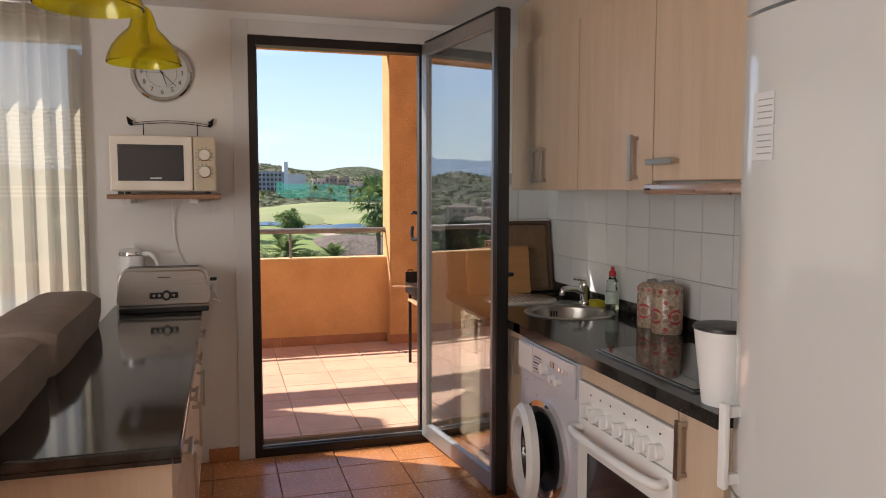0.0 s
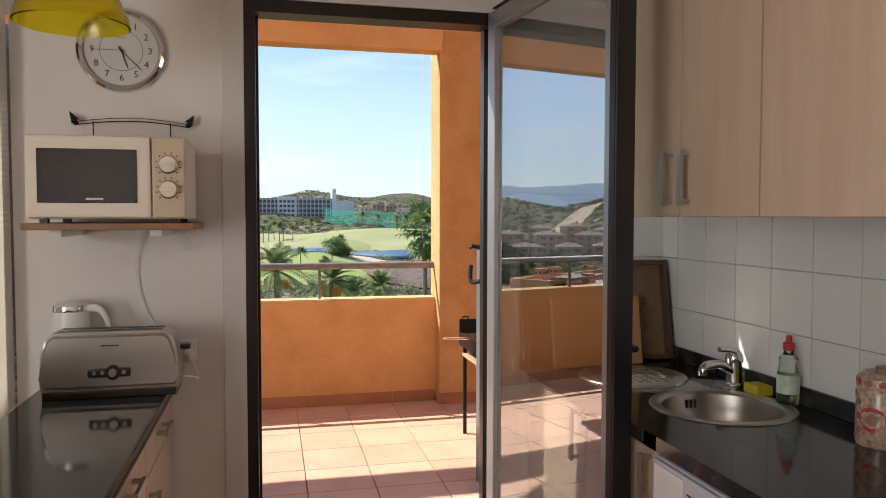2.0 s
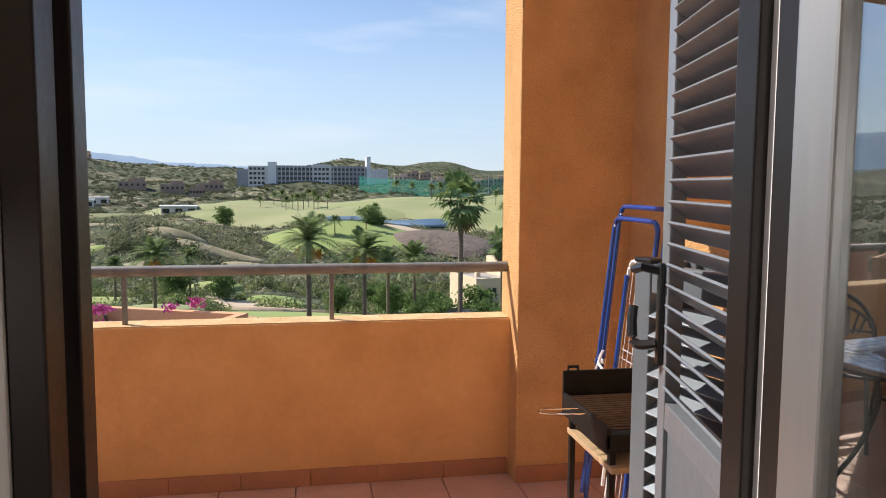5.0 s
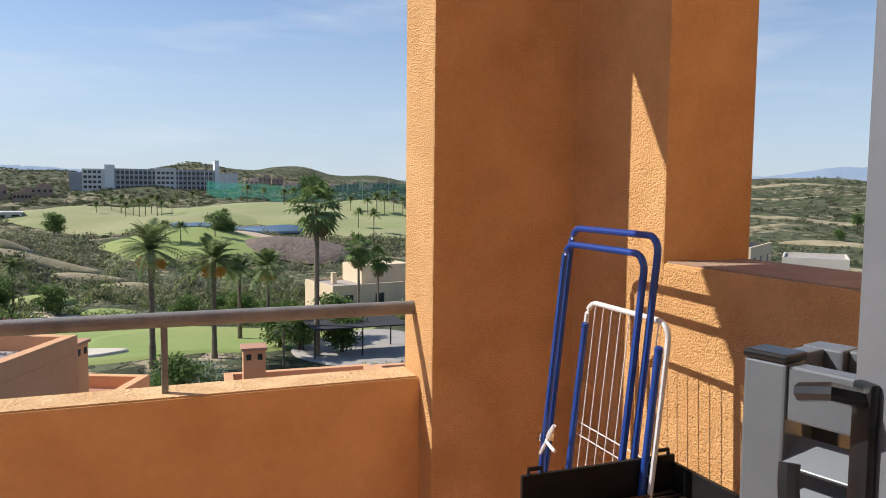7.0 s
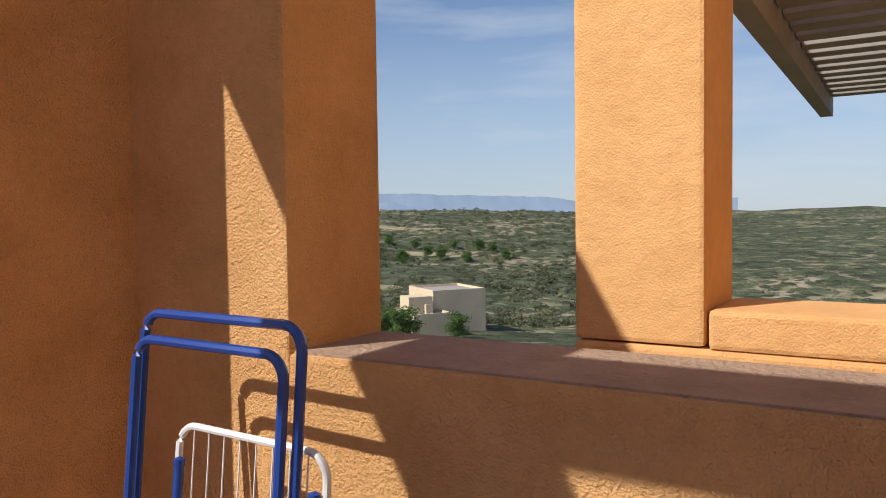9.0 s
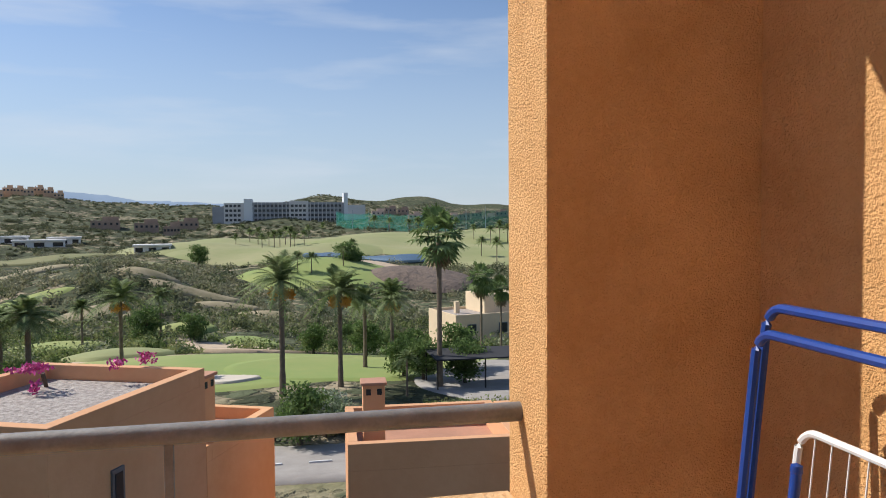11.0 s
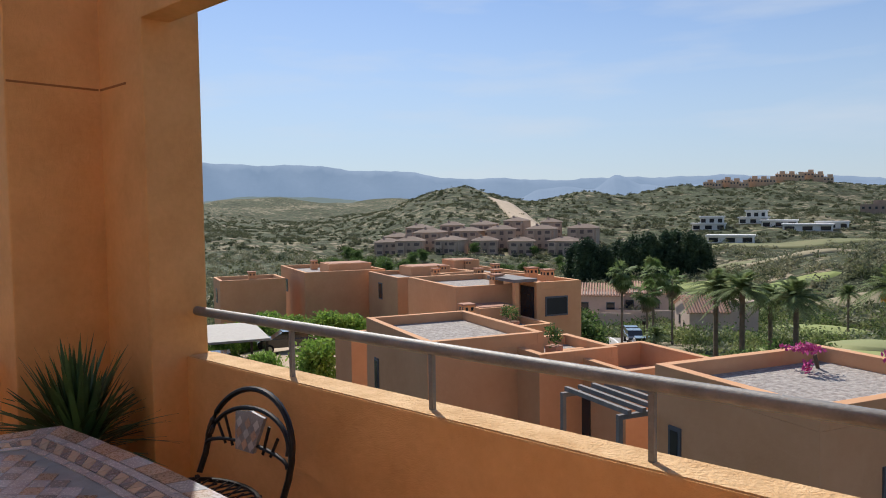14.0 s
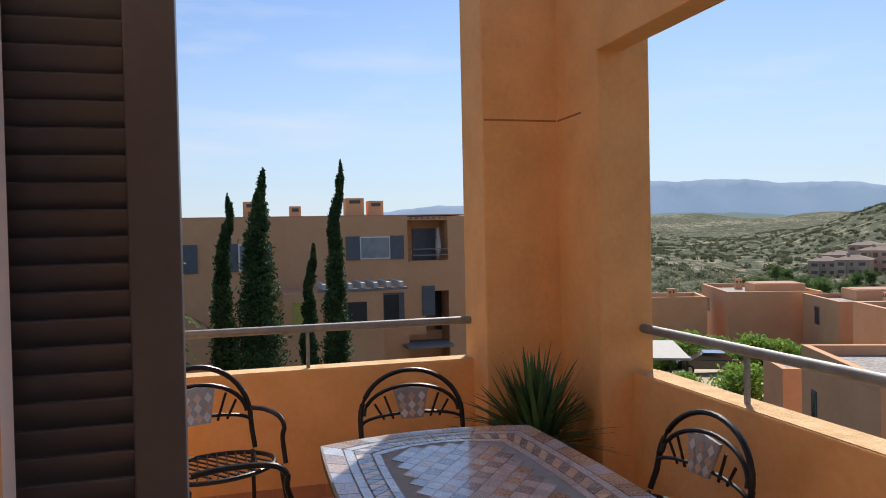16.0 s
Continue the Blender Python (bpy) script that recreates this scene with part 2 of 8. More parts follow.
BLACK_GLASS = mat("black glass", (0.012, 0.012, 0.014), 0.04, var=0.1, coat=0.5)
WALL_TILE = mat("glazed white wall tile", (0.66, 0.66, 0.65), 0.14, var=0.05, scale=3, random_mix=0.03, bump=0.04, bscale=18)
GROUT_GREY = mat("tile grout", (0.48, 0.47, 0.45), 0.9)
GLASS = glass_mat("clear glass", (0.42, 0.45, 0.44))
GLASS.node_tree.nodes["Principled BSDF"].inputs["IOR"].default_value = 3.5
YELLOW_GLASS = glass_mat("yellow glass", (0.92, 0.80, 0.02), 0.12)
SOFA = mat("taupe upholstery", (0.25, 0.20, 0.17), 0.95, var=0.2, scale=9, bump=0.3, bscale=200)
WOOD = mat("oak shelf wood", (0.33, 0.17, 0.08), 0.5, var=0.3, scale=3, stretch=(1, 14, 14))
DARK_IRON = mat("black wrought iron", (0.025, 0.022, 0.022), 0.35, 0.7, var=0.3, scale=20)

# ---- building helpers ----
def box(bm, x0, x1, y0, y1, z0, z1, bevel=0.0, m=None):
    made = bmesh.ops.create_cube(bm, size=1.0)["verts"]
    t = Matrix.Translation(((x0 + x1) / 2, (y0 + y1) / 2, (z0 + z1) / 2)) @ Matrix.Diagonal((abs(x1 - x0), abs(y1 - y0), abs(z1 - z0), 1))
    bmesh.ops.transform(bm, matrix=(m @ t) if m else t, verts=made)
    if bevel:
        edges = list({e for v in made for e in v.link_edges})
        bmesh.ops.bevel(bm, geom=edges, offset=bevel, segments=2, affect="EDGES", profile=0.6)
    return made


def cyl(bm, p0, p1, r0, r1=None, seg=14, caps=True):
    p0, p1 = Vector(p0), Vector(p1)
    made = bmesh.ops.create_cone(bm, cap_ends=caps, segments=seg, radius1=r0, radius2=r0 if r1 is None else r1, depth=(p1 - p0).length)["verts"]
    q = Vector((0, 0, 1)).rotation_difference((p1 - p0).normalized()).to_matrix().to_4x4()
    bmesh.ops.transform(bm, matrix=Matrix.Translation((p0 + p1) / 2) @ q, verts=made)
    return made


def tube(bm, pts, r, seg=8, closed=False):
    """A round bar along a line of points."""
    pts = [Vector(p) for p in pts]
    rings, n = [], len(pts)
    for i, p in enumerate(pts):
        a, b = pts[(i - 1) % n if closed else max(i - 1, 0)], pts[(i + 1) % n if closed else min(i + 1, n - 1)]
        d = (b - a).normalized()
        side = d.cross(Vector((0, 0, 1)) if abs(d.z) < 0.9 else Vector((1, 0, 0))).normalized()
        up = side.cross(d)
        rr = r[i] if isinstance(r, (list, tuple)) else r
        rings.append([bm.verts.new(p + rr * (math.cos(k * math.tau / seg) * side + math.sin(k * math.tau / seg) * up)) for k in range(seg)])
    for i in range(n if closed else n - 1):
        a, b = rings[i], rings[(i + 1) % n]
        shift = 0
        if closed and i == n - 1:
            shift = min(range(seg), key=lambda s: (a[0].co - b[s].co).length)
        for k in range(seg):
            bm.faces.new((a[k], a[(k + 1) % seg], b[(k + 1 + shift) % seg], b[(k + shift) % seg]))
    if not closed:
        bm.faces.new(rings[0][::-1])
        bm.faces.new(rings[-1])


def lathe(bm, profile, centre=(0, 0, 0), seg=28):
    """A turned body from (radius, height) pairs."""
    c = Vector(centre)
    rings = [[bm.verts.new(c + Vector((r * math.cos(k * math.tau / seg), r * math.sin(k * math.tau / seg), z))) for k in range(seg)] for r, z in profile]
    for a, b in zip(rings, rings[1:]):
        for k in range(seg):
            bm.faces.new((a[k], a[(k + 1) % seg], b[(k + 1) % seg], b[k]))


def slab(bm, outline, z0, z1):
    """An upright prism over a closed outline of (x, y)."""
    low = [bm.verts.new((x, y, z0)) for x, y in outline]
    top = [bm.verts.new((x, y, z1)) for x, y in outline]
    n = len(outline)
    bm.faces.new(low[::-1])
    bm.faces.new(top)
    for k in range(n):
        bm.faces.new((low[k], low[(k + 1) % n], top[(k + 1) % n], top[k]))


def mesh_of(name, bm, material, smooth=False, keep=False):
    me = bpy.data.meshes.new(name)
    bmesh.ops.recalc_face_normals(bm, faces=bm.faces) if not keep else None
    bm.to_mesh(me)
    bm.free()
    me.materials.append(material)
    if smooth:
        me.polygons.foreach_set("use_smooth", [True] * len(me.polygons))
        me.set_sharp_from_angle(angle=radians(38))
    return me


def part(name, bm, material, parent, label="", smooth=False, keep=False):
    ob = new(name, mesh_of(name, bm, material, smooth, keep))
    ob.parent = parent
    if label:
        ob["label"] = label
    return ob


def thing(name, label, category, at=None, group="", kind=""):
    ob = new(name)
    if at is not None:
        ob.matrix_basis = at if isinstance(at, Matrix) else Matrix.Translation(at)
    return tagged(ob, label, category, group, kind)


def solid(name, bm, material, label, category, kind="", group="", smooth=False, at=None):
    ob = new(name, mesh_of(name, bm, material, smooth))
    if at is not None:
        ob.matrix_basis = at
    return tagged(ob, label, category, group, kind)


def B():
    return bmesh.new()


def bx(*a, **k):
    bm = B()
    box(bm, *a, **k)
    return bm


# ---- plan ----
PAR_Z, RAIL_Z = 0.866, 1.12          # parapet top, rail axis
FRONT_IN, FRONT_OUT = 2.665, 2.84    # front parapet faces
RIGHT_IN, RIGHT_Z = 1.885, 1.345       # right-hand parapet
LEFT_IN = -4.17
TERR_Z = 0.06                         # terrace floor, a little above the kitchen's
DOOR_W, DOOR_H, WALL_T = 0.97, 2.31, 0.10
KIT_X0, KIT_X1, KIT_Y0, CEIL_Z = -2.95, 1.75, -6.2, 2.45
BEAM_Z0, BEAM_Z1 = 2.73, 3.15

# ---- kitchen shell ----
S = dict(kind="structure")
bm = B()
box(bm, KIT_X0, KIT_X1 + 0.2, KIT_Y0, 0.30, -0.2, -0.012)
solid("floor", bm, GROUT, "grouted bed of the kitchen floor tiles", "floor", **S)
bm = B()
WIN_X0, WIN_X1, WIN_Z0, WIN_Z1 = -2.75, -0.84, 0.0, 2.25      # wide terrace window behind the curtain
box(bm, KIT_X0 - 0.2, WIN_X0, 0, WALL_T, 0, CEIL_Z + 1.2)
box(bm, WIN_X1, 0.0, 0, WALL_T, 0, CEIL_Z + 1.2)
box(bm, WIN_X0, WIN_X1, 0, WALL_T, WIN_Z1, CEIL_Z + 1.2)
box(bm, 0.0, DOOR_W, 0, WALL_T, DOOR_H, CEIL_Z + 1.2)
box(bm, DOOR_W, KIT_X1 + 0.2, 0, WALL_T, 0, CEIL_Z + 1.2)
solid("wall_north", bm, WALL_WHITE, "white painted wall with the terrace door", "wall", **S)
bm = B()
box(bm, KIT_X0 - 0.22, WIN_X0, WALL_T, WALL_T + 0.02, -0.1, CEIL_Z + 1.2)
box(bm, -0.70, -0.06, WALL_T, WALL_T + 0.02, -0.1, CEIL_Z + 1.2)
box(bm, WIN_X0, WIN_X1, WALL_T, WALL_T + 0.02, WIN_Z1, CEIL_Z + 1.2)
box(bm, -0.06, DOOR_W + 0.06, WALL_T, WALL_T + 0.02, DOOR_H + 0.03, CEIL_Z + 1.2)
box(bm, DOOR_W + 0.06, 6.0, WALL_T, WALL_T + 0.02, -0.1, CEIL_Z + 1.2)
box(bm, KIT_X0 - 0.22, KIT_X0 - 0.2, KIT_Y0 - 0.2, WALL_T, -0.1, CEIL_Z + 1.2)
solid("wall_facade", bm, STUCCO, "orange stucco house front on the terrace", "wall", **S)
bm = bx(KIT_X1, KIT_X1 + 0.2, KIT_Y0, 0, 0, CEIL_Z)
solid("wall_east", bm, WALL_WHITE, "white painted kitchen wall", "wall", **S)
bm = bx(KIT_X0 - 0.2, KIT_X0, KIT_Y0, 0, 0, CEIL_Z)
solid("wall_west", bm, WALL_WHITE, "white painted living room wall", "wall", **S)
bm = bx(KIT_X0 - 0.2, KIT_X1 + 0.2, KIT_Y0 - 0.2, KIT_Y0, 0, CEIL_Z)
solid("wall_south", bm, WALL_WHITE, "white painted back wall", "wall", **S)
bm = bx(KIT_X0 - 0.2, KIT_X1 + 0.2, KIT_Y0 - 0.2, 0, CEIL_Z, CEIL_Z + 0.2)
solid("ceiling", bm, CEIL_WHITE, "plain white plastered ceiling", "ceiling", **S)

# ---- terrace shell ----
bm = bx(LEFT_IN - 0.2, RIGHT_IN + 0.3, WALL_T + 0.02, FRONT_OUT, -0.4, TERR_Z - 0.012)
box(bm, LEFT_IN - 0.1, KIT_X0 - 0.22, -3.0, WALL_T + 0.02, -0.4, TERR_Z - 0.012)
solid("terrace_floor", bm, GROUT, "mortar bed of the terrace tiles", "floor", **S)
bm = B()
box(bm, LEFT_IN - 0.17, 1.40, FRONT_IN, FRONT_OUT, -0.6, PAR_Z, bevel=0.012)
solid("parapet_front", bm, STUCCO, "orange stucco parapet with worn sandy top", "parapet", **S)
bm = bx(LEFT_IN - 0.17, LEFT_IN, -3.0, FRONT_IN - 0.001, -0.6, PAR_Z, bevel=0.012)
solid("parapet_left", bm, STUCCO, "orange stucco parapet closing the terrace end", "parapet", **S)
bm = bx(RIGHT_IN, RIGHT_IN + 0.35, -1.0, 2.005, -0.6, RIGHT_Z, bevel=0.014)
solid("parapet_right", bm, STUCCO_ROUGH, "high orange stucco parapet with rough top", "parapet", **S)
bm = bx(1.31, RIGHT_IN + 0.05, 2.53, 2.84, -0.6, 4.4, bevel=0.012)
solid("pillar_right", bm, STUCCO_ROUGH, "orange stucco corner pillar", "pillar", **S)
bm = bx(RIGHT_IN, RIGHT_IN + 0.35, 2.0, 2.84, -0.6, 4.4, bevel=0.012)
solid("pillar_right_return", bm, STUCCO_ROUGH, "orange stucco pillar beside the parapet", "pillar", **S)
bm = bx(-3.95, -3.36, 2.46, 2.80, -0.6, 4.4, bevel=0.012)
solid("pillar_left", bm, STUCCO, "orange stucco corner pillar", "pillar", **S)
bm = bx(-4.34, -3.90, 1.95, 2.80, -0.6, 4.4, bevel=0.012)
solid("pillar_left_return", bm, STUCCO, "orange stucco pillar return with a groove", "pillar", **S)
bm = bx(-3.37, 1.32, 2.46, 2.63, BEAM_Z0, BEAM_Z1, bevel=0.01)
solid("beam_front", bm, STUCCO, "orange stucco beam over the terrace opening", "beam", **S)

bm = bx(0.25, 0.41, WALL_T + 0.02, 2.46, 2.90, BEAM_Z1 - 0.002, bevel=0.01)
solid("beam_cross", bm, STUCCO, "orange stucco cross beam over the terrace", "beam", **S)

COPING = mat("worn sandy parapet top", (0.74, 0.50, 0.27), 0.95, scale=9, color2=(0.55, 0.33, 0.15), bump=1.0, bscale=60, bdist=0.012)
# right parapet's top: a darker, greyer brown than the other two
COPING_GREY = mat("grey brown parapet top", (0.42, 0.29, 0.20), 0.95, scale=9, color2=(0.30, 0.20, 0.14), bump=1.0, bscale=60, bdist=0.012)
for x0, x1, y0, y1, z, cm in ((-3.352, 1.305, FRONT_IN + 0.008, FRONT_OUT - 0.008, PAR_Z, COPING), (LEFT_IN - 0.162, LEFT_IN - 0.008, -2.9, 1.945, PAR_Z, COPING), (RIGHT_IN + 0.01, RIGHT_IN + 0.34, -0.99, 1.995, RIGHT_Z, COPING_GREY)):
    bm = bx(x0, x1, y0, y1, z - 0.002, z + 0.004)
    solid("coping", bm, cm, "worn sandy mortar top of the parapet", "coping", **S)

# ---- rails ----
def railing(name, p0, p1, posts, label):
    p0, p1 = Vector(p0), Vector(p1)
    root = thing(name, label, "railing", p0)
    bm = B()
    cyl(bm, (0, 0, 0), p1 - p0, 0.026, seg=18)
    part("handrail", bm, RAIL_METAL, root, smooth=True)
    for f in posts:
        bm = B()
        q = (p1 - p0) * f
        box(bm, q.x - 0.011, q.x + 0.011, q.y - 0.011, q.y + 0.011, PAR_Z - p0.z - 0.01, -0.02, bevel=0.003)
        part("post", bm, RAIL_METAL, root)
    return root


RX0, RX1 = -3.40, 1.33
railing("railing", (RX0, 2.735, RAIL_Z), (RX1, 2.735, RAIL_Z), [(x - RX0) / (RX1 - RX0) for x in (0.42, -0.54, -1.50, -2.45)], "grey galvanised handrail on posts over the front parapet")
railing("railing", (LEFT_IN - 0.06, -1.6, RAIL_Z), (LEFT_IN - 0.06, 1.98, RAIL_Z), [0.18, 0.45, 0.69], "grey galvanised handrail on posts over the end parapet")

# ---- land ----
PROFILE = [(0, -9.5), (25, -10.5), (45, -11.5), (75, -12.5), (110, -15.5), (160, -17), (230, -15), (320, -11), (430, -6), (540, -0.5), (700, 3), (1000, 4), (1600, -4), (5000, -20)]
# azimuth left of +y, distance, height, width in degrees, width in metres
HILLS = [(-3, 950, 30, 5, 180), (-10, 1100, 26, 3.2, 160), (-16, 1250, 22, 5, 200), (8, 800, 14, 7, 120), (17, 720, 20, 5, 140), (25, 640, 14, 4.5, 110),
         (32, 580, 15, 3.2, 100), (42, 600, 20, 5.5, 140), (49, 520, -8, 6, 220), (58, 800, -16, 9, 300), (39, 300, -7, 11, 110), (30, 240, -2, 12, 60),


         (56, 1250, 26, 7, 190), (66, 1000, 16, 8, 160), (47, 1650, 34, 9, 260), (53, 52, 3.6, 10, 21), (-45, 700, 10, 14, 250), (-58, 500, 6, 10, 150), (10, 175, 7, 5, 26), (14, 210, 6, 5, 40), (-9, 120, -3, 8, 30), (-45, 100, 6, 6, 30)]


def terrain(x, y):
    d, a = math.hypot(x, y), math.degrees(math.atan2(-x, y))
    z = PROFILE[-1][1]
    for (d0, z0), (d1, z1) in zip(PROFILE, PROFILE[1:]):
        if d <= d1:
            f = (d - d0) / (d1 - d0)
            z = z0 + (z1 - z0) * f * f * (3 - 2 * f)
            break
    for a0, r0, h, wa, wr in HILLS:
        da = (a - a0 + 180) % 360 - 180
        e = (da / wa) ** 2 + ((d - r0) / wr) ** 2
        if e < 9:
            z += h * math.exp(-e)
    rough = min(max((d - 60) / 120, 0), 1)
    k = 1 + min(d / 900, 4)
    w = math.sin(x / 31 / k + 1.3) * math.sin(y / 27 / k + 0.4) + 0.6 * math.sin(x / 13.7 / k + y / 17 / k) * math.sin(y / 11.3 / k - x / 23 / k + 2)
    w += 0.35 * math.sin(x / 6.1 / k + 2 * math.sin(y / 19 / k)) * math.sin(y / 7.3 / k + 1.7)
    return z + w * rough * (1.5 + d / 500)


def polar(az, d, dz=0.0):
    a = radians(az)
    x, y = -d * math.sin(a), d * math.cos(a)
    return Vector((x, y, terrain(x, y) + dz))


def sheet(name, grid, material, keep_up=True):
    """A smooth sheet over a grid of points."""
    rows, cols = len(grid), len(grid[0])
    verts = [tuple(p) for row in grid for p in row]
    faces = [(i * cols + j, i * cols + j + 1, (i + 1) * cols + j + 1, (i + 1) * cols + j) for i in range(rows - 1) for j in range(cols - 1)]
    me = bpy.data.meshes.new(name)
    me.from_pydata(verts, [], faces)
    me.materials.append(material)
    me.polygons.foreach_set("use_smooth", [True] * len(me.polygons))
    return me


GROUND = scrubland("dry scrub soil", (0.35, 0.29, 0.20), (0.20, 0.19, 0.105), (0.075, 0.085, 0.048), ((0.09, 0.42), (0.28, 0.5)))
AZS = [-180 + 4 * k for k in range(25)] + [-80 + 0.6 * k for k in range(312)] + [107.2 + 4 * k for k in range(19)]
DISTS = [0.5, 3, 6, 10, 15, 20] + [24 * 1.032 ** k for k in range(168)]
ground = new("ground", sheet("ground", [[polar(a, d) for a in AZS] for d in DISTS], GROUND))
tagged(ground, "dry Mediterranean scrubland rolling to hazy mountains", "ground", kind="structure")


def patch(name, az, d, rx, ry, turn, material, label, category, lift=0.12, wob=0.12, seed=0, seg=56, rings=10, crown=0.0):
    """A mown lawn, green or sand area lying on the land with an uneven outline."""
    c, rnd = polar(az, d), random.Random(seed + int(az * 7 + d))
    ph = [rnd.uniform(0, 6.28) for _ in range(4)]
    ca, sa = math.cos(radians(turn)), math.sin(radians(turn))
    grid = []
    for i in range(rings + 1):
        f, row = i / rings, []
        for k in range(seg + 1):
            t = k * math.tau / seg
            w = 1 + wob * (math.sin(2 * t + ph[0]) + 0.6 * math.sin(3 * t + ph[1]) + 0.35 * math.sin(5 * t + ph[2]))
            u, v = rx * f * w * math.cos(t), ry * f * w * math.sin(t)
            x, y = c.x + u * ca - v * sa, c.y + u * sa + v * ca
            row.append((x, y, terrain(x, y) + lift + crown * (1 - f * f) - (0.6 if i == rings else 0)))
        grid.append(row)
    ob = new(name, sheet(name, grid, material))
    return tagged(ob, label, category, kind="structure")


def ribbon(name, pts, width, material, label, category, lift=0.1, kind="structure"):
    """A road or path laid along points."""
    grid = []
    pts = [Vector((p[0], p[1], 0)) for p in pts]
    fine = []
    for a, b in zip(pts, pts[1:]):
        n = max(2, int((b - a).length / 4))
        fine += [a.lerp(b, k / n) for k in range(n)]
    fine.append(pts[-1])
    for i, p in enumerate(fine):
        d = (fine[min(i + 1, len(fine) - 1)] - fine[max(i - 1, 0)]).normalized()
        side = Vector((-d.y, d.x, 0)) * width / 2
        row = []
        for f in (-1.02, -1, -0.5, 0, 0.5, 1, 1.02):
            q = p + side * f
            row.append((q.x, q.y, terrain(q.x, q.y) + (lift if abs(f) <= 1 else -0.3)))
        grid.append(row)
    ob = new(name, sheet(name, grid, material))
    return tagged(ob, label, category, kind=kind)

# ================= kitchen =================
# window and room light: the sky's light through the curtained terrace window, and a fill lamp added at the solid west
# wall
def window_light(name, at, target, w, h, watts, color=(0.93, 0.97, 1.0)):
    ob = new(name, bpy.data.lights.new(name, "AREA"))
    ob.data.shape, ob.data.size, ob.data.size_y, ob.data.energy, ob.data.color = "RECTANGLE", w, h, watts, color
    ob.matrix_world = look(at, target)
    return ob


window_light("window_daylight", (-1.80, 0.05, 1.2), (-1.80, -3, 1.2), 1.8, 2.1, 8)
window_light("room_fill", (KIT_X0 + 0.05, -3.6, 1.35), (0, -3.2, 1.3), 3.2, 2.0, 78, (1.0, 0.975, 0.95))

# door frame
root = thing("door_frame", "grey casing and dark bronze aluminium door frame", "door frame", kind="structure")
for name, (x0, x1, z0, z1) in {"side_casing": (-0.115, -0.03, 0, DOOR_H + 0.10), "head_casing": (-0.03, DOOR_W + 0.03, DOOR_H + 0.02, DOOR_H + 0.10), "side_casing.001": (DOOR_W + 0.03, DOOR_W + 0.115, 0, DOOR_H + 0.10)}.items():
    part(name.split(".")[0], bx(x0, x1, -0.018, -0.002, z0, z1, bevel=0.004), CASING, root)
for x0, x1, z0, z1 in [(-0.03, 0.012, 0, DOOR_H + 0.02), (DOOR_W - 0.012, DOOR_W + 0.03, 0, DOOR_H + 0.02), (0.012, DOOR_W - 0.012, DOOR_H - 0.03, DOOR_H + 0.02)]:
    part("frame_bar", bx(x0, x1, -0.012, 0.055, z0, z1, bevel=0.003), ALU_DARK, root)
part("threshold", bx(0.012, DOOR_W - 0.012, -0.012, 0.055, 0.0, 0.05, bevel=0.004), ALU_DARK, root)
part("threshold_strip", bx(0.012, DOOR_W - 0.012, 0.02, 0.032, 0.0502, 0.058, bevel=0.002), ALU_GREY, root, "bright aluminium sill strip")
root = thing("door_frame", "dark brown shutter frame lining the door opening", "door frame", kind="structure")
for x0, x1, z0, z1 in [(-0.028, 0.022, 0, DOOR_H + 0.02), (DOOR_W - 0.022, DOOR_W + 0.028, 0, DOOR_H + 0.02), (0.022, DOOR_W - 0.022, DOOR_H - 0.02, DOOR_H + 0.02)]:
    part("frame_bar", bx(x0, x1, 0.085, 0.14, z0, z1, bevel=0.003), ALU_DARK, root)

# open glazed door leaf
leaf_m = Matrix.Translation((0.955, -0.018, 0)) @ Matrix.Rotation(math.atan2(-0.945, 0.115), 4, "Z")
door = thing("door_1", "aluminium framed glass door standing open into kitchen", "door", leaf_m)
LW, L0, L1 = 0.945, 0.045, 2.325
for x0, x1, z0, z1 in [(0, 0.07, L0, L1), (LW - 0.07, LW, L0, L1), (0.07, LW - 0.07, L1 - 0.07, L1), (0.07, LW - 0.07, L0, L0 + 0.085)]:
    part("frame_bar", bx(x0, x1, -0.022, 0.026, z0, z1, bevel=0.005), ALU_GREY, door)
for x0, x1, z0, z1 in [(LW + 0.001, LW + 0.012, L0, L1), (0.06, LW, L1 + 0.001, L1 + 0.008)]:
    part("gasket", bx(x0, x1, -0.03, 0.032, z0, z1, bevel=0.003), BLACK_PLASTIC, door)
for s in (-1, 1):
    part("outer_profile", bx(LW - 0.028, LW + 0.001, 0.027 if s > 0 else -0.031, 0.034 if s > 0 else -0.023, L0, L1), ALU_DARK, door)
pane = part("pane", bx(0.068, LW - 0.068, -0.004, 0.004, L0 + 0.08, L1 - 0.068), GLASS, door)
pane.visible_shadow = False
bm = B()
box(bm, LW - 0.05, LW - 0.02, 0.026, 0.038, 0.98, 1.18, bevel=0.005)
tube(bm, [(LW - 0.035, 0.036, 1.1), (LW - 0.035, 0.075, 1.1), (LW - 0.16, 0.08, 1.1)], 0.011)
part("door_handle", bm, BLACK_PLASTIC, door, "black lever handle", smooth=True)

# baseboards
for x0, x1 in ((-0.275, -0.117), ):
    solid("baseboard", bx(x0, x1, -0.014, 0, 0, 0.075, bevel=0.003), KIT_TILE, "terracotta tile skirting", "baseboard", kind="structure")


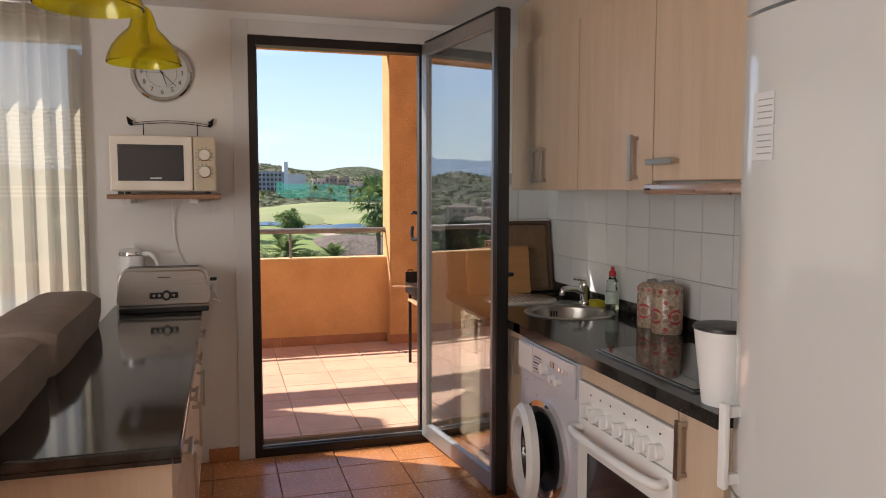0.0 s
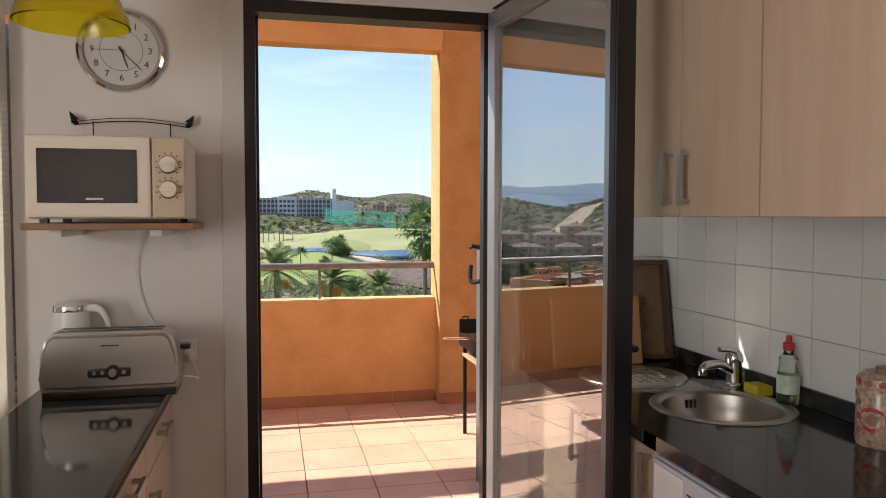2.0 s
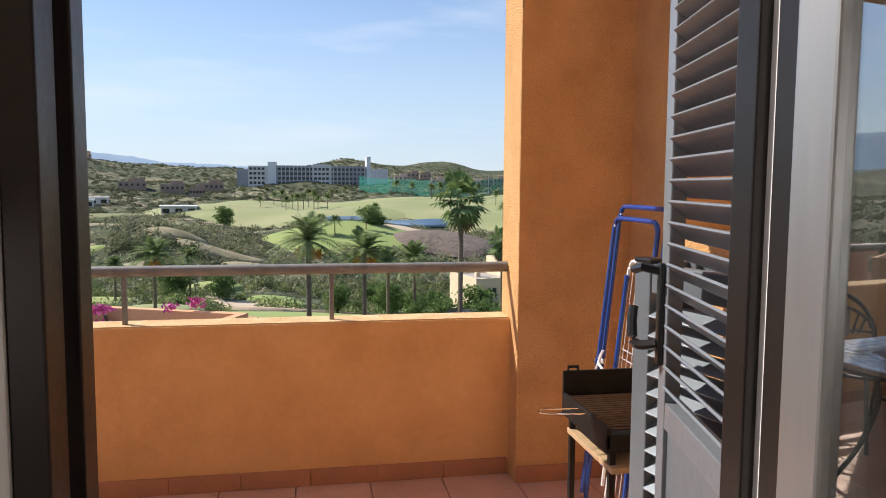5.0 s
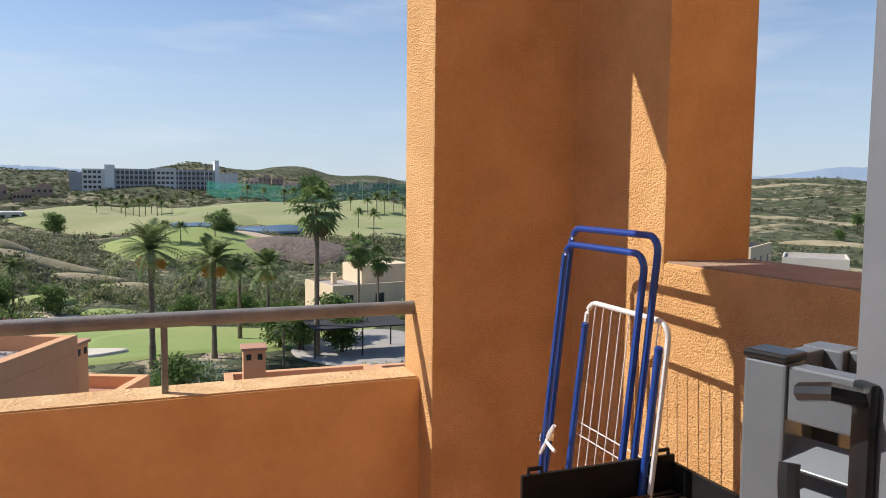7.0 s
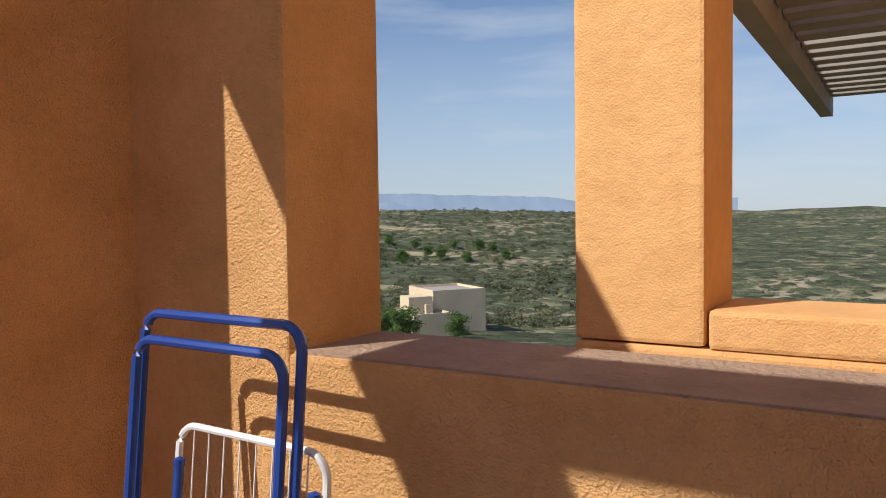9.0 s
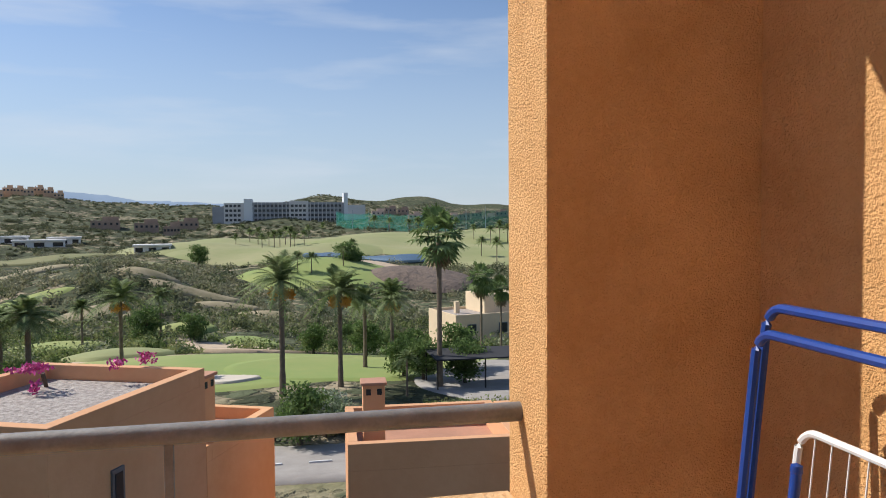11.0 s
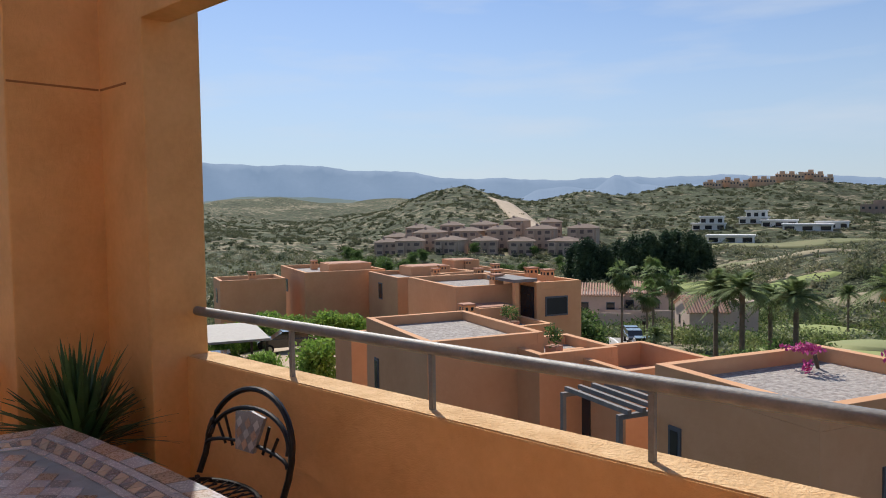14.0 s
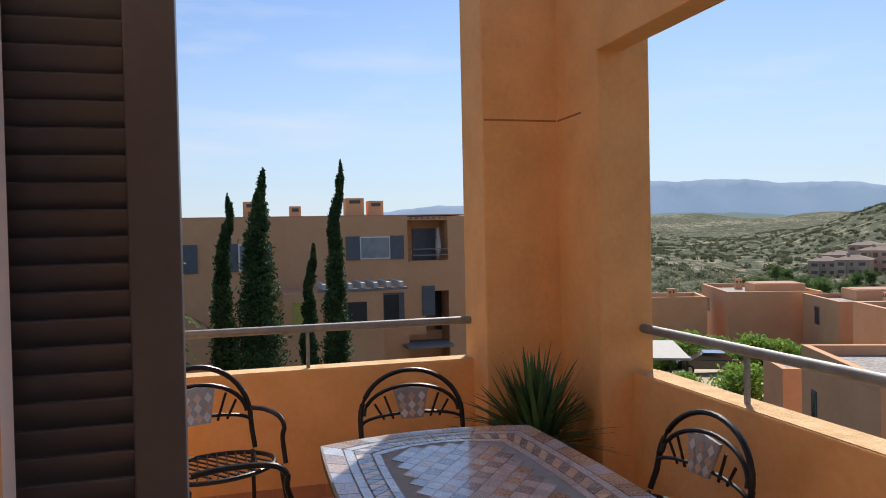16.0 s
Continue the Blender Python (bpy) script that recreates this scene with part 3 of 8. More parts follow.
def bar_handle(parent, p, length, vertical=True, out=(1, 0, 0), t=0.012, stand=0.032):
    """A squared brushed bow handle."""
    bm, o, p = B(), Vector(out), Vector(p)
    along = Vector((0, 0, 1)) if vertical else Vector((0, 1, 0))
    for s in (-1, 1):
        q = p + along * s * (length / 2 - t)
        a, b = q, q + o * stand
        lo = Vector((min(a.x, b.x), min(a.y, b.y), min(a.z, b.z))) - Vector((0 if o.x else t / 2, t / 2 if not o.y else 0, t / 2))
        hi = Vector((max(a.x, b.x), max(a.y, b.y), max(a.z, b.z))) + Vector((0 if o.x else t / 2, t / 2 if not o.y else 0, t / 2))
        box(bm, lo.x, hi.x, lo.y, hi.y, lo.z, hi.z)
    c = p + o * stand
    h = along * length / 2
    w = Vector((abs(o.x) * t / 2, t * 0.9 if vertical else 0, 0 if vertical else t * 0.9))
    lo, hi = c - h - w, c + h + w
    box(bm, lo.x, hi.x, lo.y, hi.y, lo.z, hi.z, bevel=0.002)
    return part("handle", bm, STEEL, parent, "brushed steel bow handle")


# peninsula
PX0, PX1, PY0, PY1, CZ = -0.73, -0.285, -2.36, -0.003, 0.895
bar_top = thing("countertop", "polished black granite breakfast bar top", "countertop", (0, 0, 0))
part("slab", bx(PX0, PX1, PY0, PY1, CZ - 0.03, CZ, bevel=0.006), GRANITE, bar_top)
part("edge_strip", bx(PX1 - 0.02, PX1 - 0.001, PY0 + 0.002, PY1, CZ - 0.042, CZ - 0.0305), GRANITE, bar_top)
part("edge_strip", bx(PX0 + 0.02, PX1 - 0.021, PY0 + 0.002, PY0 + 0.02, CZ - 0.042, CZ - 0.0305), GRANITE, bar_top)
n = 4
for k in range(n):
    y0, y1 = PY0 + 0.05 + k * (PY1 - PY0 - 0.06) / n, PY0 + 0.05 + (k + 1) * (PY1 - PY0 - 0.06) / n
    u = thing("base_cabinet", "pale beech base cabinet with drawer under the black bar", "cabinet", (0, 0, 0), "peninsula cabinets")
    part("body", bx(PX0 + 0.06, PX1 - 0.045, y0 + 0.001, y1 - 0.001, 0.08, CZ - 0.043), BEECH, u)
    part("plinth", bx(PX0 + 0.1, PX1 - 0.09, y0, y1, 0, 0.079), BEECH, u)
    d = part("drawer_front", bx(PX1 - 0.044, PX1 - 0.026, y0 + 0.003, y1 - 0.003, 0.70, CZ - 0.05, bevel=0.002), BEECH, u)
    bar_handle(d, (PX1 - 0.026, (y0 + y1) / 2, 0.775), 0.14, vertical=False)
    d = part("cabinet_door", bx(PX1 - 0.044, PX1 - 0.026, y0 + 0.003, y1 - 0.003, 0.085, 0.694, bevel=0.002), BEECH, u)
    bar_handle(d, (PX1 - 0.026, y0 + 0.05, 0.56), 0.17)
solid("end_panel", bx(PX0 + 0.05, PX1 - 0.024, PY0 + 0.025, PY0 + 0.047, 0, CZ - 0.043, bevel=0.002), BEECH, "pale beech end panel of the bar", "panel")

# sofa behind the bar
sofa = thing("sofa", "taupe fabric sofa with rounded back against the bar", "sofa", (0, 0, 0))
part("base", bx(-1.75, -0.78, -2.7, -0.45, 0.05, 0.42, bevel=0.05), SOFA, sofa)
for y0, y1 in ((-2.72, -1.60), (-1.58, -0.58)):
    bm = bx(-1.02, -0.735, y0, y1, 0.42, 1.07, bevel=0.0)
    bmesh.ops.subdivide_edges(bm, edges=bm.edges[:], cuts=7, use_grid_fill=True)
    c = Vector((-0.878, (y0 + y1) / 2, 0.745))
    for v in bm.verts:
        q = v.co - c
        e = Vector((q.x / 0.145, q.y / ((y1 - y0) / 2), q.z / 0.325))
        k = (abs(e.x) ** 4 + abs(e.y) ** 10 + abs(e.z) ** 5) ** (1 / 6)
        v.co = c + q * (1 / max(k, 1.0)) ** 0.8
        v.co += 0.012 * noise.noise_vector(v.co * 5)
        v.co.x += 0.05 * e.z
    part("back_cushion", bm, SOFA, sofa, smooth=True)
for y0 in (-2.68, -1.65):
    part("seat_cushion", bx(-1.7, -1.04, y0, y0 + 1.0, 0.42, 0.56, bevel=0.05), SOFA, sofa)
for x in (-1.65, -0.85):
    for y in (-2.6, -0.55):
        part("leg", bx(x - 0.025, x + 0.025, y - 0.025, y + 0.025, 0, 0.05), ALU_DARK, sofa)

# curtain
CURT = bpy.data.materials.new("sheer curtain")
CURT.use_nodes = True
cn, cl = CURT.node_tree.nodes, CURT.node_tree.links
tr, tl2, mx = cn.new("ShaderNodeBsdfTransparent"), cn.new("ShaderNodeBsdfTranslucent"), cn.new("ShaderNodeMixShader")
tl2.inputs[0].default_value = (0.50, 0.45, 0.36, 1)
cn["Principled BSDF"].inputs["Base Color"].default_value = (0.60, 0.55, 0.46, 1)
cn["Principled BSDF"].inputs["Roughness"].default_value = 0.9
mx2 = cn.new("ShaderNodeMixShader")
mx2.inputs[0].default_value = 0.5
geo, sep, wav, gt = cn.new("ShaderNodeNewGeometry"), cn.new("ShaderNodeSeparateXYZ"), cn.new("ShaderNodeTexWave"), cn.new("ShaderNodeMath")
wav.bands_direction = "Z"
wav.inputs["Scale"].default_value = 14
band = cn.new("ShaderNodeTexNoise")
band.noise_dimensions = "1D"
band.inputs["Scale"].default_value = 2.6
cl.new(geo.outputs["Position"], sep.inputs[0])
cl.new(sep.outputs["Z"], band.inputs["W"])
cl.new(geo.outputs["Position"], wav.inputs["Vector"])
gt.operation = "GREATER_THAN"
gt.inputs[1].default_value = 0.53
cl.new(band.outputs[0], gt.inputs[0])
mul = cn.new("ShaderNodeMath")
mul.operation = "MULTIPLY"
cl.new(gt.outputs[0], mul.inputs[0])
cl.new(wav.outputs["Fac"], mul.inputs[1])
see = cn.new("ShaderNodeMapRange")
see.inputs[3].default_value, see.inputs[4].default_value = 0.16, 0.02
cl.new(mul.outputs[0], see.inputs[0])
cl.new(cn["Principled BSDF"].outputs[0], mx2.inputs[1])
cl.new(tl2.outputs[0], mx2.inputs[2])
cl.new(see.outputs[0], mx.inputs[0])
cl.new(mx2.outputs[0], mx.inputs[1])
cl.new(tr.outputs[0], mx.inputs[2])
cl.new(mx.outputs[0], cn["Material Output"].inputs[0])
cur = thing("curtain", "sheer cream striped curtain before the terrace window", "curtain", (0, 0, 0))
bm = B()
cols, zs = 120, [2.40 - k * 0.196 for k in range(13)]
vv = [[bm.verts.new((-2.6 + 1.77 * i / cols, -0.085 + (0.035 + 0.012 * math.sin(i * 0.31)) * math.sin(i * 0.9 + 0.4 * math.sin(i * 0.17)) * (0.7 + 0.3 * (2.4 - z) / 2.4), z)) for i in range(cols + 1)] for z in zs]
for a, b in zip(vv, vv[1:]):
    for i in range(cols):
        bm.faces.new((a[i], a[i + 1], b[i + 1], b[i]))
part("fabric", bm, CURT, cur, smooth=True)
bm = B()
cyl(bm, (-2.8, -0.085, 2.405), (-0.78, -0.085, 2.405), 0.012)
part("rod", bm, STEEL, cur)

# wall clock
clock = thing("wall_clock", "round silver wall clock with white dial", "clock", Matrix.Translation((-0.464, -0.003, 2.108)) @ Matrix.Rotation(radians(90), 4, "X"))
bm = B()
lathe(bm, [(0.0, 0.004), (0.128, 0.004), (0.132, 0.022), (0.142, 0.028), (0.152, 0.02), (0.155, 0.0), (0.0, 0.0)], seg=48)
part("rim", bm, CHROME, clock, smooth=True)
DIAL = mat("pale grey dial", (0.60, 0.60, 0.58), 0.5, var=0.03)
bm = B()
cyl(bm, (0, 0, 0.005), (0, 0, 0.008), 0.128, seg=48)
part("dial", bm, DIAL, clock)
INK = mat("black ink", (0.02, 0.02, 0.02), 0.6)


def text_part(name, text, size, m, material, parent, label=""):
    cu = bpy.data.curves.new(name, "FONT")
    cu.body, cu.size, cu.align_x, cu.align_y, cu.extrude, cu.resolution_u = text, size, "CENTER", "CENTER", 0.0006, 2
    tmp = bpy.data.objects.new(name, cu)
    me = bpy.data.meshes.new_from_object(tmp)
    bpy.data.objects.remove(tmp)
    me.materials.append(material)
    ob = new(name, me)
    ob.parent, ob.matrix_basis = parent, m
    if label:
        ob["label"] = label
    return ob


for h in range(1, 13):
    a = radians(90 - 30 * h)
    text_part("numeral", str(h), 0.034, Matrix.Translation((0.100 * math.cos(a), 0.100 * math.sin(a), 0.0092)), INK, clock)
for ang, ln, w in ((90 - 30 * 5 - 11, 0.066, 0.004), (90 - 6 * 22.5, 0.098, 0.0034), (180, 0.095, 0.0014)):
    part("clock_pointer", bx(-0.015, ln, -w / 2, w / 2, 0.011, 0.013, m=Matrix.Rotation(radians(ang), 4, "Z")), INK, clock)
bm = B()
tube(bm, [(0.074 * math.cos(k * math.tau / 48), 0.074 * math.sin(k * math.tau / 48), 0.0085) for k in range(48)], 0.0008, 5, closed=True)
part("dial_ring", bm, INK, clock)
part("brand_mark", bx(-0.014, 0.014, 0.044, 0.050, 0.0081, 0.0088), ALU_GREY, clock)
bm = B()
cyl(bm, (0, 0, 0.009), (0, 0, 0.016), 0.005)
part("hub", bm, INK, clock)

# scrolled wire hook rail
hook = thing("hook_rail", "black wire coat rail with spear finials", "hook rail", (-0.425, -0.02, 1.845))
bm = B()
tube(bm, [(-0.2 + 0.4 * k / 16, -0.01, -0.015 + 0.018 * math.sin(math.pi * k / 16)) for k in range(17)], 0.002, 6)
tube(bm, [(-0.2 + 0.4 * k / 16, -0.012, -0.004 + 0.018 * math.sin(math.pi * k / 16)) for k in range(17)], 0.0015, 6)
for x in (-0.135, 0.13):
    tube(bm, [(x, 0.018, -0.06), (x, -0.01, -0.06), (x, -0.012, 0.0)], 0.0025, 6)
part("wire", bm, DARK_IRON, hook, smooth=True)
for s in (-1, 1):
    bm = B()
    cyl(bm, (s * 0.195, -0.01, 0.0), (s * 0.215, -0.01, 0.034), 0.016, 0.0, seg=8)
    cyl(bm, (s * 0.185, -0.01, -0.012), (s * 0.2, -0.01, 0.0), 0.005, 0.012, seg=8)
    part("finial", bm, DARK_IRON, hook)

# microwave on its shelf
shelf = thing("wall_shelf", "oak wall shelf on white brackets under microwave", "shelf", (0, 0, 0))
part("board", bx(-0.695, -0.182, -0.41, -0.003, 1.456, 1.478, bevel=0.003), WOOD, shelf)
for x in (-0.62, -0.31):
    bm = bx(x - 0.02, x + 0.02, -0.32, -0.003, 1.432, 1.4555, bevel=0.003)
    part("bracket", bm, WHITE_PLASTIC, shelf)
mw = thing("microwave", "cream microwave oven with black glass door", "microwave", (0, 0, 0))
X0, X1, YF, MZ0, MZ1 = -0.676, -0.204, -0.42, 1.492, 1.757
part("body", bx(X0, X1, YF + 0.02, -0.07, MZ0, MZ1, bevel=0.008), CREAM_PLASTIC, mw)
d = part("oven_door", bx(X0, X1 - 0.105, YF - 0.004, YF + 0.019, MZ0 + 0.004, MZ1 - 0.003, bevel=0.008), CREAM_PLASTIC, mw)
part("door_window", bx(X0 + 0.035, X1 - 0.145, YF - 0.007, YF - 0.003, MZ0 + 0.05, MZ1 - 0.045, bevel=0.002), BLACK_GLASS, d)
part("brand_mark", bx(-0.50, -0.45, YF - 0.0085, YF - 0.0072, MZ0 + 0.06, MZ0 + 0.066), ALU_GREY, d)
part("control_panel", bx(X1 - 0.101, X1 - 0.001, YF, YF + 0.019, MZ0 + 0.004, MZ1 - 0.003, bevel=0.006), mat("beige plastic", (0.58, 0.48, 0.34), 0.4, var=0.06), mw, "beige control panel")
for z in (MZ0 + 0.175, MZ0 + 0.095):
    bm = B()
    cyl(bm, (X1 - 0.051, YF - 0.0, z), (X1 - 0.051, YF - 0.018, z), 0.027, 0.025, seg=28)
    box(bm, X1 - 0.077, X1 - 0.025, YF - 0.026, YF - 0.017, z - 0.006, z + 0.006, bevel=0.002)
    knob = part("knob", bm, CREAM_PLASTIC, mw, smooth=True)
    bm = B()
    lathe(bm, [(0.0262, 0.0), (0.030, 0.001), (0.030, 0.006), (0.0265, 0.008)], seg=28)
    bmesh.ops.transform(bm, matrix=Matrix.Translation((X1 - 0.051, YF, z)) @ Matrix.Rotation(radians(90), 4, "X"), verts=bm.verts)
    part("knob_ring", bm, CHROME, knob, "chrome ring", smooth=True)
    for k in range(10):
        a = radians(-45 + 30 * k)
        part("scale_mark", bx(-0.0016, 0.0016, -0.0012, 0.0, 0.0, 0.006, m=Matrix.Translation((X1 - 0.051 + 0.034 * math.cos(a), YF - 0.0005, z + 0.034 * math.sin(a))) @ Matrix.Rotation(math.pi / 2 - a, 4, "Y")), INK, mw)
for x in (X0 + 0.04, X1 - 0.04):
    for y in (YF + 0.05, -0.1):
        part("foot", bx(x - 0.012, x + 0.012, y - 0.012, y + 0.012, 1.4782, MZ0 + 0.001), BLACK_PLASTIC, mw)


def cable(label, pts, r=0.003, m=None):
    bm = B()
    tube(bm, pts, r, 6)
    ob = solid("power_cable", bm, m or WHITE_PLASTIC, label, "cable", smooth=True)
    return ob


def droop(points, n=10):
    """A smooth line through points."""
    out = []
    P = [Vector(p) for p in points]
    for i in range(len(P) - 1):
        p0, p1, p2, p3 = P[max(i - 1, 0)], P[i], P[i + 1], P[min(i + 2, len(P) - 1)]
        for k in range(n):
            t = k / n
            out.append(0.5 * ((2 * p1) + (p2 - p0) * t + (2 * p0 - 5 * p1 + 4 * p2 - p3) * t * t + (3 * p1 - p0 - 3 * p2 + p3) * t ** 3))
    return out + [P[-1]]


cable("white power cable hanging from microwave to socket", droop([(-0.42, -0.06, 1.45), (-0.43, -0.02, 1.30), (-0.38, -0.012, 1.12), (-0.27, -0.015, 1.02), (-0.235, -0.03, 0.985)]))
cable("white cable loop under the shelf", droop([(-0.24, -0.06, 1.45), (-0.22, -0.05, 1.40), (-0.26, -0.05, 1.38), (-0.3, -0.05, 1.43)]))
sock = thing("wall_socket", "white double wall socket with plug above bar", "socket", (-0.30, -0.003, 0.99))
part("plate", bx(-0.085, 0.085, -0.012, 0, -0.042, 0.042, bevel=0.004), WHITE_PLASTIC, sock)
bm = B()
cyl(bm, (0.055, -0.012, -0.01), (0.075, -0.05, -0.02), 0.02, 0.014)
part("plug", bm, WHITE_PLASTIC, sock, smooth=True)

# toaster and kettle
toast = thing("toaster", "brushed steel long slot toaster with black base", "toaster", Matrix.Translation((-0.462, -0.25, CZ)))
bm = B()
prof = [(-0.21, 0.022), (-0.213, 0.06), (-0.208, 0.13), (-0.195, 0.172), (-0.17, 0.19), (0.17, 0.19), (0.195, 0.172), (0.208, 0.13), (0.213, 0.06), (0.21, 0.022)]
front = [bm.verts.new((x, -0.075, z)) for x, z in prof]
back = [bm.verts.new((x, 0.075, z)) for x, z in prof]
bm.faces.new(front)
bm.faces.new(back[::-1])
for k in range(len(prof)):
    j = (k + 1) % len(prof)
    bm.faces.new((front[k], front[j], back[j], back[k]))
bmesh.ops.bevel(bm, geom=[e for e in bm.edges if abs(e.verts[0].co.y - e.verts[1].co.y) < 1e-6], offset=0.014, segments=3, affect="EDGES")
part("shell", bm, STEEL, toast, smooth=True)
part("base", bx(-0.205, 0.205, -0.07, 0.07, 0.0, 0.0225, bevel=0.004), BLACK_PLASTIC, toast)
for y in (-0.028, 0.028):
    part("slot", bx(-0.16, 0.16, y - 0.012, y + 0.012, 0.186, 0.1915), BLACK_PLASTIC, toast)
bm = bx(-0.065, 0.065, -0.081, -0.074, 0.062, 0.088, bevel=0.006)
cyl(bm, (0.012, -0.074, 0.075), (0.012, -0.083, 0.075), 0.022, seg=20)
part("control_strip", bm, BLACK_PLASTIC, toast, smooth=True)
for x in (-0.045, -0.02, 0.045):
    bm = B()
    cyl(bm, (x, -0.08, 0.075), (x, -0.084, 0.075), 0.006, seg=12)
    part("button", bm, STEEL, toast)
bm = B()
cyl(bm, (0.012, -0.082, 0.075), (0.012, -0.092, 0.075), 0.012, seg=16)
part("dial_knob", bm, STEEL, toast)
part("brand_mark", bx(-0.025, 0.03, -0.0765, -0.0748, 0.150, 0.154), BLACK_PLASTIC, toast)
toast.scale = (1.02, 1.0, 1.16)
part("lever", bx(0.212, 0.245, -0.02, 0.02, 0.125, 0.14, bevel=0.005), BLACK_PLASTIC, toast)
kettle = thing("kettle", "white cordless kettle with chrome band", "kettle", (-0.63, -0.10, CZ))
kettle.scale = (0.88, 0.88, 1.28)
bm = B()
lathe(bm, [(0.0, 0.0), (0.085, 0.0), (0.088, 0.02), (0.082, 0.10), (0.070, 0.19), (0.066, 0.212)], seg=30)
part("jug", bm, WHITE_PLASTIC, kettle, smooth=True)
bm = B()
lathe(bm, [(0.067, 0.21), (0.069, 0.218), (0.066, 0.226)], seg=30)
part("rim", bm, CHROME, kettle, smooth=True)
bm = B()
lathe(bm, [(0.066, 0.224), (0.05, 0.236), (0.0, 0.24)], seg=30)
part("lid", bm, WHITE_PLASTIC, kettle, smooth=True)
bm = B()
tube(bm, droop([(0.06, -0.01, 0.215), (0.11, -0.02, 0.215), (0.145, -0.03, 0.17), (0.135, -0.03, 0.08), (0.085, -0.02, 0.05)], 6), 0.011, 8)
part("handle", bm, WHITE_PLASTIC, kettle, smooth=True)
cable("thin cables trailing behind the toaster to socket", droop([(-0.235, -0.28, 0.95), (-0.21, -0.2, 0.93), (-0.2, -0.12, 0.91), (-0.225, -0.06, 0.96), (-0.235, -0.03, 0.985)]))

# pendant lamps
for k, (x, y, zb) in enumerate([(-0.50, -0.55, 2.065), (-0.56, -1.62, 2.065)]):
    lamp = thing("pendant_lamp", "yellow glass bell pendant lamp over the bar", "pendant lamp", (x, y, 0), "pendants over the bar")
    bm = B()
    outer = [(0.16, 0.0), (0.158, 0.02), (0.135, 0.075), (0.095, 0.125), (0.062, 0.155), (0.05, 0.20), (0.036, 0.235), (0.022, 0.25)]
    lathe(bm, [(r, zb + z) for r, z in outer] + [(r - 0.004, zb + z - 0.002) for r, z in reversed(outer[:-1])], seg=32)
    part("shade", bm, YELLOW_GLASS, lamp, smooth=True)
    bm = B()
    cyl(bm, (0, 0, zb + 0.15), (0, 0, zb + 0.255), 0.02)
    part("socket", bm, WHITE_PLASTIC, lamp)
    bm = B()
    lathe(bm, [(0, zb + 0.07), (0.022, zb + 0.078), (0.028, zb + 0.1), (0.018, zb + 0.15)], seg=16)
    part("bulb", bm, WHITE_PLASTIC, lamp, smooth=True)
    bm = B()
    cyl(bm, (0, 0, zb + 0.25), (0, 0, CEIL_Z - 0.015), 0.0035, seg=8)
    part("cord", bm, WHITE_PLASTIC, lamp)
    bm = B()
    cyl(bm, (0, 0, CEIL_Z - 0.025), (0, 0, CEIL_Z - 0.001), 0.05, seg=24)
    part("canopy", bm, WHITE_PLASTIC, lamp)

# right-hand run
CX = 1.095
SINK_C, SINK_R, SINK_Y0, SINK_Y1 = (1.465, -0.87), 0.192, -1.12, -0.60
worktop = thing("countertop", "polished black granite worktop with round sink cut-out", "countertop", (0, 0, 0))
for y0, y1 in ((-2.51, SINK_Y0), (SINK_Y1, -0.012)):
    part("slab", bx(CX, KIT_X1 - 0.012, y0, y1, CZ - 0.042, CZ), GRANITE, worktop)
bm, n = B(), 48
hole, rim_ = [], []
for k in range(n):
    c, s_ = math.cos(math.tau * (k + 0.5) / n), math.sin(math.tau * (k + 0.5) / n)
    tx = min([((KIT_X1 - 0.012 if c > 0 else CX) - SINK_C[0]) / c if abs(c) > 1e-6 else 9, ((SINK_Y1 if s_ > 0 else SINK_Y0) - SINK_C[1]) / s_ if abs(s_) > 1e-6 else 9])
    for z in (CZ, CZ - 0.042):
        hole.append(bm.verts.new((SINK_C[0] + SINK_R * c, SINK_C[1] + SINK_R * s_, z)))
        rim_.append(bm.verts.new((SINK_C[0] + tx * c, SINK_C[1] + tx * s_, z)))
for k in range(n):
    j = (k + 1) % n
    for q in ((hole[2 * k], hole[2 * j], rim_[2 * j], rim_[2 * k]), (hole[2 * k + 1], rim_[2 * k + 1], rim_[2 * j + 1], hole[2 * j + 1]),
              (hole[2 * k], hole[2 * k + 1], hole[2 * j + 1], hole[2 * j]), (rim_[2 * k], rim_[2 * j], rim_[2 * j + 1], rim_[2 * k + 1])):
        bm.faces.new(q)
for cx_, cy_ in ((CX, SINK_Y0), (CX, SINK_Y1), (KIT_X1 - 0.012, SINK_Y0), (KIT_X1 - 0.012, SINK_Y1)):    # the four corners
    near = sorted(range(n), key=lambda k: (rim_[2 * k].co.x - cx_) ** 2 + (rim_[2 * k].co.y - cy_) ** 2)[:2]
    up_, lo_ = bm.verts.new((cx_, cy_, CZ)), bm.verts.new((cx_, cy_, CZ - 0.042))
    a_, b_ = near
    bm.faces.new((rim_[2 * a_], up_, rim_[2 * b_]))
    bm.faces.new((rim_[2 * a_], rim_[2 * a_ + 1], lo_, up_))
    bm.faces.new((rim_[2 * b_], up_, lo_, rim_[2 * b_ + 1]))
part("sink_surround", bm, GRANITE, worktop)
solid("upstand", bx(KIT_X1 - 0.028, KIT_X1 - 0.012, -2.51, -0.03, CZ + 0.001, CZ + 0.06, bevel=0.003), GRANITE, "black granite upstand along the tiled wall", "upstand")


